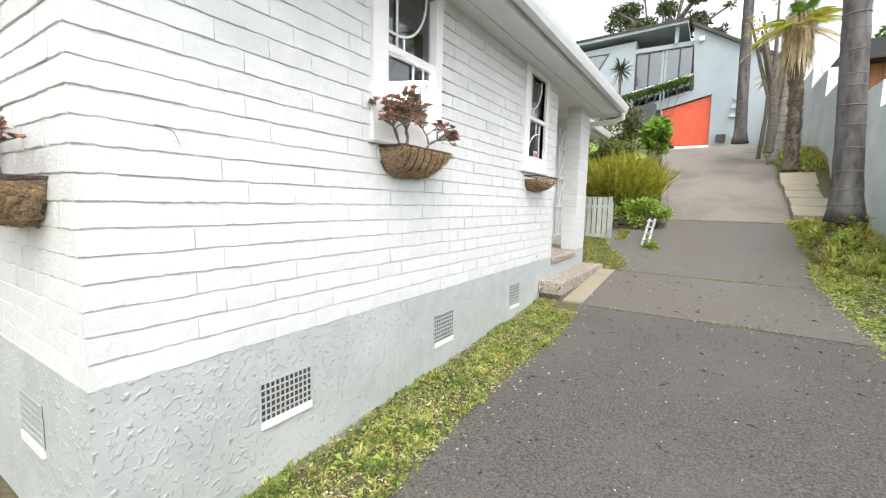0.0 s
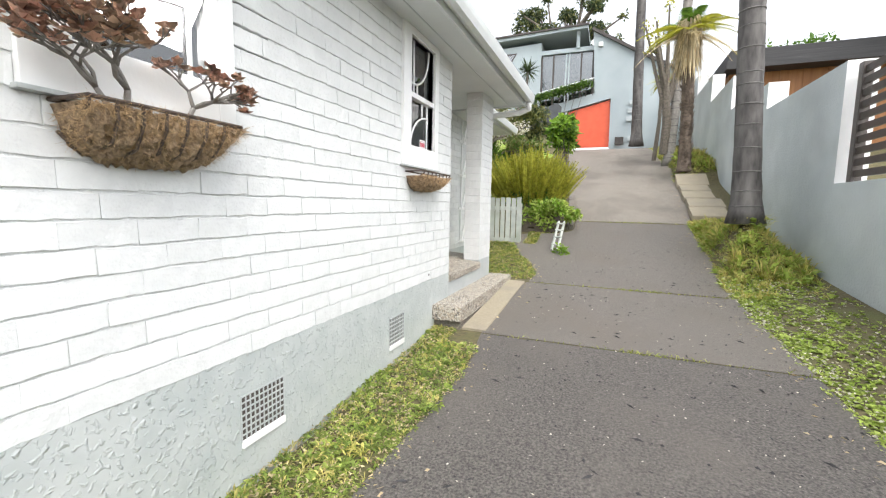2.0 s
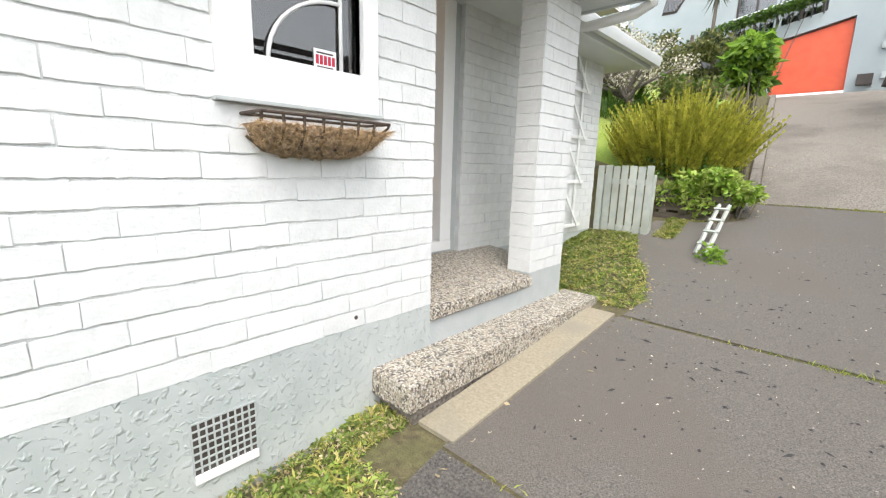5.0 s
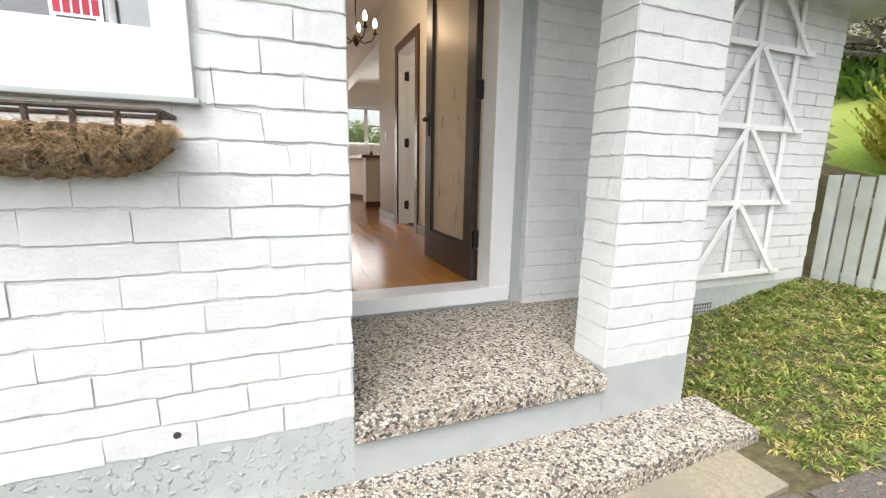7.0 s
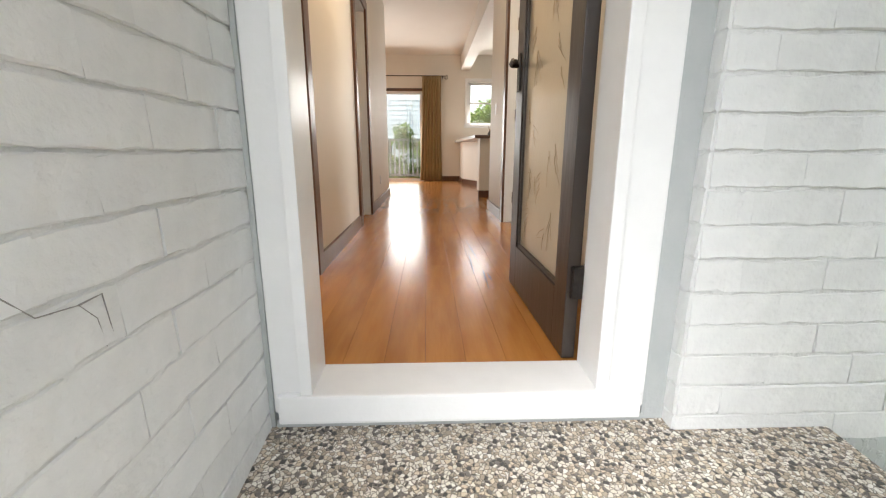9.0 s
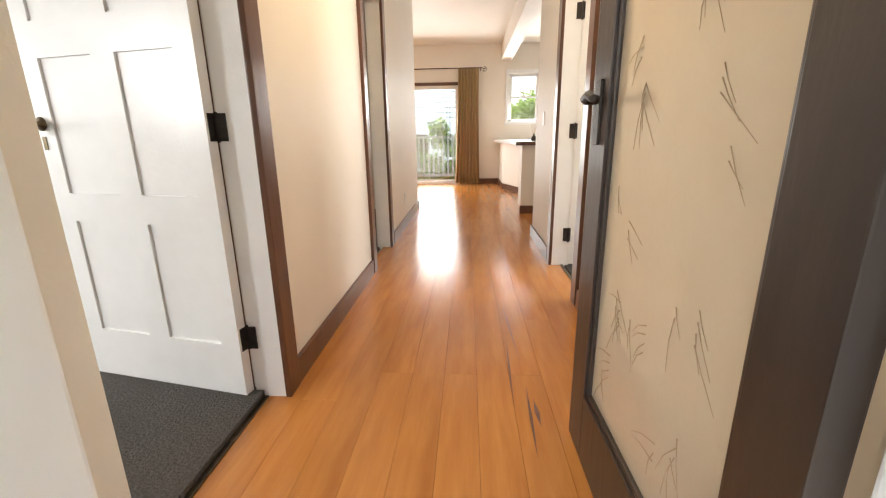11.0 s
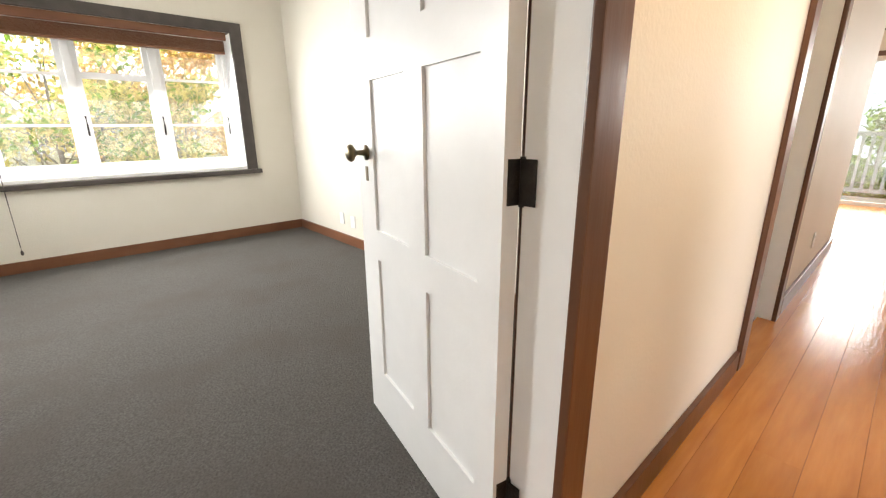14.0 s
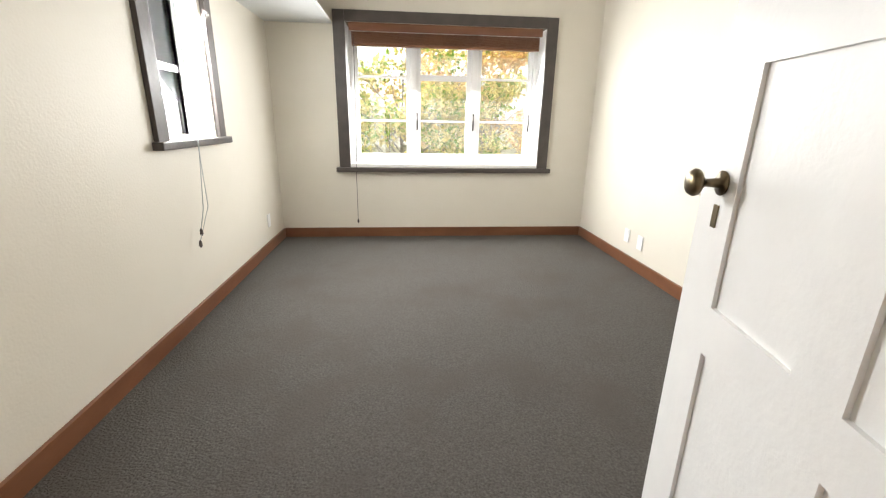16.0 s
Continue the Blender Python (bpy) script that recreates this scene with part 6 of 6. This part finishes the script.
v, f = [], []
for _ in range(700):
    x, y = r.uniform(-1.0, 1.25), r.uniform(0.5, 9.0)
    if y < 3.5 and r.random() < 0.5:
        continue
    z, s, a = land(x, y) + 0.002, r.uniform(0.005, 0.016), r.uniform(0, 6.28)
    i = len(v)
    l = s * r.choice((1, 1, 1, 2.6))
    c, d = math.cos(a), math.sin(a)
    v += [(x - l * c, y - l * d, z), (x + s * d * 0.6, y - s * c * 0.6, z), (x + l * c, y + l * d, z), (x - s * d * 0.6, y + s * c * 0.6, z), (x, y, z + s * 0.7)]
    f += [(i, i + 1, i + 4), (i + 1, i + 2, i + 4), (i + 2, i + 3, i + 4), (i + 3, i, i + 4)]
pv, pf = [], []
for _ in range(420):
    x, y = r.uniform(-1.0, 1.25), r.uniform(1.0, 9.5)
    leaves(r, [((x, y, land(x, y) + 0.004), (0.004, 0.004, 0.002))], 1, 0.014, pv, pf, 0.95)
fast_mesh("fallen_petals", pv, pf, LEAF_PALE, None, "small white petals scattered on the driveway", "debris")
fast_mesh("fallen_seeds", v, f, BLACKTIMBER, None, "scattered dark palm seeds and twigs on the driveway", "debris")
ps = thing("stone_path", "pale sandy stone slabs stepping up beside the driveway", "paving")
for k in range(5):
    y0, y1 = 10.72 + 0.61 * k, 11.315 + 0.61 * k
    z0, z1 = land(1.75, y0) + 0.05, land(1.75, y1) + 0.03
    part("slab", prism([(y0, z0 - 0.2), (y1, z1 - 0.2), (y1, z1 - 0.015), (y1 - 0.02, z1), (y0 + 0.02, z0), (y0, z0 - 0.015)], "x", 1.41 + 0.025 * (k % 2), 2.06 + 0.05 * math.sin(k * 2.0)), SLAB, ps)

# ---------------------------------------------------------------- seen through the windows
rng = random.Random(21)
tree("autumn tree with golden and orange leaves outside the bedroom", (-3.0, -4.2, -1.2), (-3.1, -4.2, 2.2), clumps(rng, (-3.4, -4.3, 2.3), (2.6, 0.9, 1.7), 40, 0.42), 5200, 0.11, LEAF_GOLD, 51, rad=0.035, trunk=PALMGREY, extra=(LEAF_LIME, 0.5))
tree("orange leaved tree outside the bedroom", (-5.2, -5.4, -1.5), (-5.0, -5.4, 2.2), clumps(rng, (-4.6, -5.3, 2.6), (2.8, 0.9, 1.7), 36, 0.5), 3600, 0.12, LEAF_ORANGE, 52, rad=0.035, trunk=PALMGREY, extra=(LEAF_GOLD, 0.6))
bush("low green bushes outside the bedroom window", clumps(rng, (-3.6, -3.2, 0.7), (2.6, 0.6, 0.5), 22, 0.4), 4200, 0.10, LEAF_LIME, 53, extra=(LEAF_YELLOW, 0.5))
bush("clipped green hedge outside the kitchen window", clumps(rng, (-14.2, 7.6, 1.9), (0.5, 2.4, 1.0), 40, 0.42), 9000, 0.10, LEAF_LIME, 54, extra=(WEED, 0.6))
bush("garden shrubs beyond the deck", clumps(rng, (-14.0, 4.9, 1.2), (0.6, 0.9, 0.9), 20, 0.35), 3500, 0.10, LEAF_GREEN, 55, extra=(LEAF_LIME, 0.5))
PALEBLUE = mat("pale_weatherboard", (0.50, 0.57, 0.63), (0.55, 0.62, 0.68), 2, 0.6, 0.3, 30)
nh = thing("neighbour_building", "blue-grey weatherboard building beyond the deck", "house")
part("wall", bx((-18.0, -1.0, -1), (-17.7, 5.3, 3.6)), PALEBLUE, nh)
for k in range(20):
    part("weatherboard", prism([(-17.70, 0.1 + k * 0.17), (-17.655, 0.1 + k * 0.17), (-17.68, 0.27 + k * 0.17), (-17.70, 0.27 + k * 0.17)], "y", -1.0, 5.3), PALEBLUE, nh)
part("window", bx((-17.69, 3.0, 1.0), (-17.64, 4.2, 1.9), 0.01), SLATE_TRIM, nh)
dk = thing("deck", "weathered timber deck with a slatted balustrade", "deck")
for k in range(9):
    part("board", bx((-11.46 - k * 0.145, 2.4, FZ - 0.10), (-11.59 - k * 0.145, 6.3, FZ - 0.06), 0.003), FENCE, dk)
part("joist", bx((-12.8, 2.4, FZ - 0.3), (-11.43, 6.3, FZ - 0.101)), SLEEPER, dk)
for z in (FZ + 0.02, FZ + 0.92):
    part("rail", bx((-12.72, 2.4, z), (-12.64, 6.3, z + 0.06), 0.004), FENCE, dk)
for k in range(33):
    part("baluster", bx((-12.70, 2.42 + k * 0.118, FZ + 0.06), (-12.66, 2.46 + k * 0.118, FZ + 0.93)), FENCE, dk)
for y in (2.4, 4.3, 6.2):
    part("post", bx((-12.73, y, -1.2), (-12.63, y + 0.1, FZ + 1.0)), FENCE, dk)

# ---------------------------------------------------------------- bricks and boards, last
CRS, BRK, GAP, VGAP = 0.0905, 0.2365, 0.0056, 0.0
BRICKS = {}


def brick_data(length, variant):
    """A painted brick with worn arrises: length along x, face towards -y."""
    key = (round(length, 2), variant)
    if key in BRICKS:
        return BRICKS[key]
    r = random.Random(hash(key) % 1000 + variant)
    L, H, c = key[0] - VGAP, CRS - GAP, 0.0026
    n = 7
    wob = [[r.uniform(-0.0025, 0.0025), r.uniform(-0.0034, 0.0034), r.uniform(-0.0007, 0.0007)] for _ in range(2 * n)]
    for q in r.sample(range(2 * n), 2):
        wob[q][1] += 0.0042 if q < n else -0.0042
        wob[q][2] += 0.0022
    vs = []
    for depth, inset, k in ((0.02, 0, 0), (-0.0012, 0, 0.6), (-0.0046, c, 1)):
        e = inset * 0.12
        ring = [(e + (L - 2 * e) * i / (n - 1), inset) for i in range(n)] + [(L - e - (L - 2 * e) * i / (n - 1), H - inset) for i in range(n)]
        for q, ((x, z), (wx, wz, wd)) in enumerate(zip(ring, wob)):
            lip = (-0.0016 if q < n else 0.0012) * (k > 0)
            vs.append((x + wx * k * 0.8, depth + lip + wd * (k == 1), z + wz * k))
    m = 2 * n
    fs = []
    for a in (0, m):
        for k in range(m):
            fs.append((a + k, a + (k + 1) % m, a + m + (k + 1) % m, a + m + k))
    for i in range(n - 1):
        fs.append((2 * m + i, 2 * m + i + 1, 2 * m + m - 2 - i, 2 * m + m - 1 - i))
    BRICKS[key] = (vs, fs)
    return BRICKS[key]


BRICK_MESH = {}


def brickwork(wall, length, rows, m, holes=(), parts_below=0, seed=0, start=0):
    """Running bond on a face whose origin and axes are in m (x along, -y outward)."""
    r = random.Random(seed)
    jv, jf = [], []
    for row in range(rows):
        z = row * CRS
        x = 0.0
        cuts = []
        first = BRK / 2 if (row + start) % 2 else BRK
        while x < length - 0.02:
            nx = min(length, x + first)
            if length - nx < 0.06:
                nx = length
            cuts.append((x, nx))
            x, first = nx, BRK * r.uniform(0.97, 1.03)
        for a, b in cuts:
            segs = [(a, b)]
            for h0, h1, hz0, hz1 in holes:
                if hz0 < z + CRS * 0.6 and hz1 > z + CRS * 0.4:
                    segs = [q for s, e in segs for q in ((s, min(e, h0)), (max(s, h1), e)) if q[1] - q[0] > 0.03]
            for s, e in segs:
                variant = r.randrange(7)
                vs, fs = brick_data(e - s, variant)
                loc = m @ Matrix.Translation((s + VGAP / 2, r.uniform(-0.0015, 0.0015), z + GAP / 2 + r.uniform(-0.0015, 0.0015))) @ Euler((r.uniform(-0.006, 0.006), r.uniform(-0.005, 0.005), r.uniform(-0.004, 0.004))).to_matrix().to_4x4()
                if row < parts_below:
                    key = (round(e - s, 2), variant)
                    if key not in BRICK_MESH:
                        me = bpy.data.meshes.new("brick")
                        me.from_pydata(vs, [], fs)
                        me.materials.append(PAINT)
                        BRICK_MESH[key] = me
                    o = new("brick", BRICK_MESH[key])
                    o.parent = wall
                    o.matrix_basis = loc
                else:
                    i = len(jv)
                    jv += [loc @ Vector(p) for p in vs]
                    jf += [tuple(i + k for k in q) for q in fs]
    if jv:
        fast_mesh("brickwork", jv, jf, PAINT_J, wall, "joined painted bricks")


def face(x, y, z, ax):
    """Axes of a brick face: ax is the way along it, outward lies to its right."""
    ax = Vector(ax)
    out = ax.cross(Vector((0, 0, 1)))
    return Matrix(((ax.x, -out.x, 0, x), (ax.y, -out.y, 0, y), (0, 0, 1, z), (0, 0, 0, 1)))


NR = 23
Z0 = 0.707
wh = lambda w, y0: (w[0] - 0.13 - y0, w[1] + 0.08 - y0, 1.70 - Z0, 3.0)
brickwork(SHELL["wall_front"], PY - 0.380, NR, face(WX, 0.380, Z0, (0, 1, 0)), [wh(W1, 0.380), wh(W2, 0.380)], 14, 1)
brickwork(SHELL["wall_end"], 3.55, NR, face(-5.191, 0.384, Z0, (1, 0, 0)), [(-4.47 + 5.191, -2.55 + 5.191, 1.52 - Z0, 3.0)], NR, 2, 1)
brickwork(SHELL["wall_porch_side"], 0.855, NR, face(WX, PY, Z0, (-1, 0, 0)), (), 24, 3, 1)
brickwork(SHELL["wall_recessed"], 8.95 - 6.24, NR, face(RX, 6.24, Z0, (0, 1, 0)), (), 22, 4)
brickwork(SHELL["wall_recessed"], 0.08, NR, face(RX - 0.08, 6.236, Z0, (1, 0, 0)), (), 0, 8)
brickwork(PIER, 0.49, NR, face(WX, 6.17, Z0, (0, 1, 0)), (), NR, 5)
brickwork(PIER, 0.20, NR, face(-1.84, 6.17, Z0, (1, 0, 0)), (), NR, 6, 1)
brickwork(PIER, 0.20, NR, face(WX, 6.66, Z0, (-1, 0, 0)), (), NR, 7, 1)

PLANK = {}


def boards(y0, y1, x0, x1, seed):
    r = random.Random(seed)
    w = 0.132
    n = round((y1 - y0) / w)
    w = (y1 - y0) / n
    for i in range(n):
        x = x0 - r.uniform(0.0, 0.0)
        first = True
        while x > x1 + 0.05:
            l = r.choice((2.0, 2.5, 3.0, 3.5)) * (r.choice((0.4, 0.7, 1)) if first else 1)
            first = False
            e = max(x1, x - l)
            if e - x1 < 0.3:
                e = x1
            key = (round(x - e, 3), round(w, 4))
            if key not in PLANK:
                bm = bmesh.new()
                box(bm, (0, 0, -0.018), (key[0] - 0.0004, w - 0.0009, 0), 0.0005)
                me = bpy.data.meshes.new("plank")
                bm.to_mesh(me)
                bm.free()
                me.materials.append(BOARD)
                PLANK[key] = me
            o = new("plank", PLANK[key])
            o.parent = HALLFLOOR
            o.location = (e, y0 + i * w, FZ - r.uniform(0, 0.0003))
            x = e


boards(4.865, 6.335, -2.625, -6.40, 1)
boards(4.865, 6.335, -6.40, -11.2, 2)
boards(2.6, 4.865, -8.12, -11.2, 3)
boards(6.335, 9.3, -6.40, -11.2, 4)


# ---------------------------------------------------------------- wear: cracks, a drain hole, floor scars
CRACKM = mat("crack_shadow", (0.22, 0.21, 0.20), (0.32, 0.31, 0.30), 30, 0.9)


def crack(wall, pts, r0=0.0014):
    part("crack", tube(bmesh.new(), pts, r0, 4, r0 * 0.5), CRACKM, wall, "open hairline crack")


SW, FW = SHELL["wall_porch_side"], SHELL["wall_front"]
yy = PY + 0.0055
crack(SW, [(-1.75, yy, 1.43), (-1.80, yy, 1.40), (-1.86, yy, 1.335), (-1.92, yy, 1.328), (-1.945, yy, 1.30), (-1.952, yy, 1.255)], 0.0012)
crack(SW, [(-1.92, yy, 1.328), (-1.96, yy, 1.330), (-1.968, yy, 1.262)], 0.0016)
xx = WX + 0.0055
crack(FW, [(xx, 4.74, 1.80), (xx, 4.745, 1.70), (xx, 4.80, 1.695), (xx, 4.855, 1.69), (xx, 4.862, 1.61), (xx, 4.92, 1.605), (xx, 4.93, 1.53)], 0.0013)
crack(FW, [(xx, 0.62, 1.62), (xx, 0.68, 1.605), (xx, 0.70, 1.56)], 0.002)
part("drain_hole", lathe(bmesh.new(), [(0.009, -0.02), (0.011, 0.001), (0.006, 0.002)], (WX + 0.005, 4.575, 0.762), 10, (1, 0, 0)), SLATE_TRIM, FW, "small dark hole")
SCAR = mat("floor_scar", (0.10, 0.035, 0.012), (0.16, 0.06, 0.02), 20, 0.4)
for x0, x1, y0, y1, w in ((-3.35, -3.75, 5.845, 5.86, 0.006), (-3.62, -4.15, 5.80, 5.815, 0.004), (-3.50, -3.66, 5.88, 5.876, 0.009), (-3.9, -4.6, 5.86, 5.83, 0.003), (-8.3, -8.7, 6.03, 6.08, 0.02)):
    vs = [(x0, y0, FZ + 0.0012), ((x0 + x1) / 2, (y0 + y1) / 2 - w, FZ + 0.0012), (x1, y1, FZ + 0.0012), ((x0 + x1) / 2, (y0 + y1) / 2 + w, FZ + 0.0012)]
    fast_mesh("scar", vs, [(0, 1, 2, 3)], SCAR, HALLFLOOR, "dark splintered scar in a board", kind="")

GRIT = mat("grit", (0.09, 0.085, 0.08), (0.34, 0.32, 0.30), 50, 0.9, vary=0.6, island=True)
r = random.Random(99)
v, f = [], []
for _ in range(11000):
    y = 0.2 + 7.5 * r.random() ** 1.4
    x = r.uniform(*drive_edge(y))
    z, s = land(x, y) - 0.0005, r.choice((0.0016, 0.002, 0.0025, 0.0035))
    a = r.uniform(0, 6.28)
    i = len(v)
    v += [(x + s * math.cos(a + k * 2.094), y + s * math.sin(a + k * 2.094), z) for k in range(3)] + [(x, y, z + s * 0.9)]
    f += [(i, i + 1, i + 3), (i + 1, i + 2, i + 3), (i + 2, i, i + 3)]
fast_mesh("loose_grit", v, f, GRIT, None, "loose pale and dark grit on the asphalt", "grit")
v, f = [], []
for _ in range(420):
    y = r.uniform(0.2, 13)
    a, b = drive_edge(y)
    x = a + abs(r.gauss(0, 0.10)) if r.random() < 0.4 else b - abs(r.gauss(0, 0.16))
    leaves(r, [((x, y, land(x, y) + 0.004), (0.005, 0.005, 0.003))], 1, 0.035, v, f, 0.95)
fast_mesh("fallen_leaves", v, f, LEAF_DRY, None, "dry leaves blown along the driveway edges", "leaves")
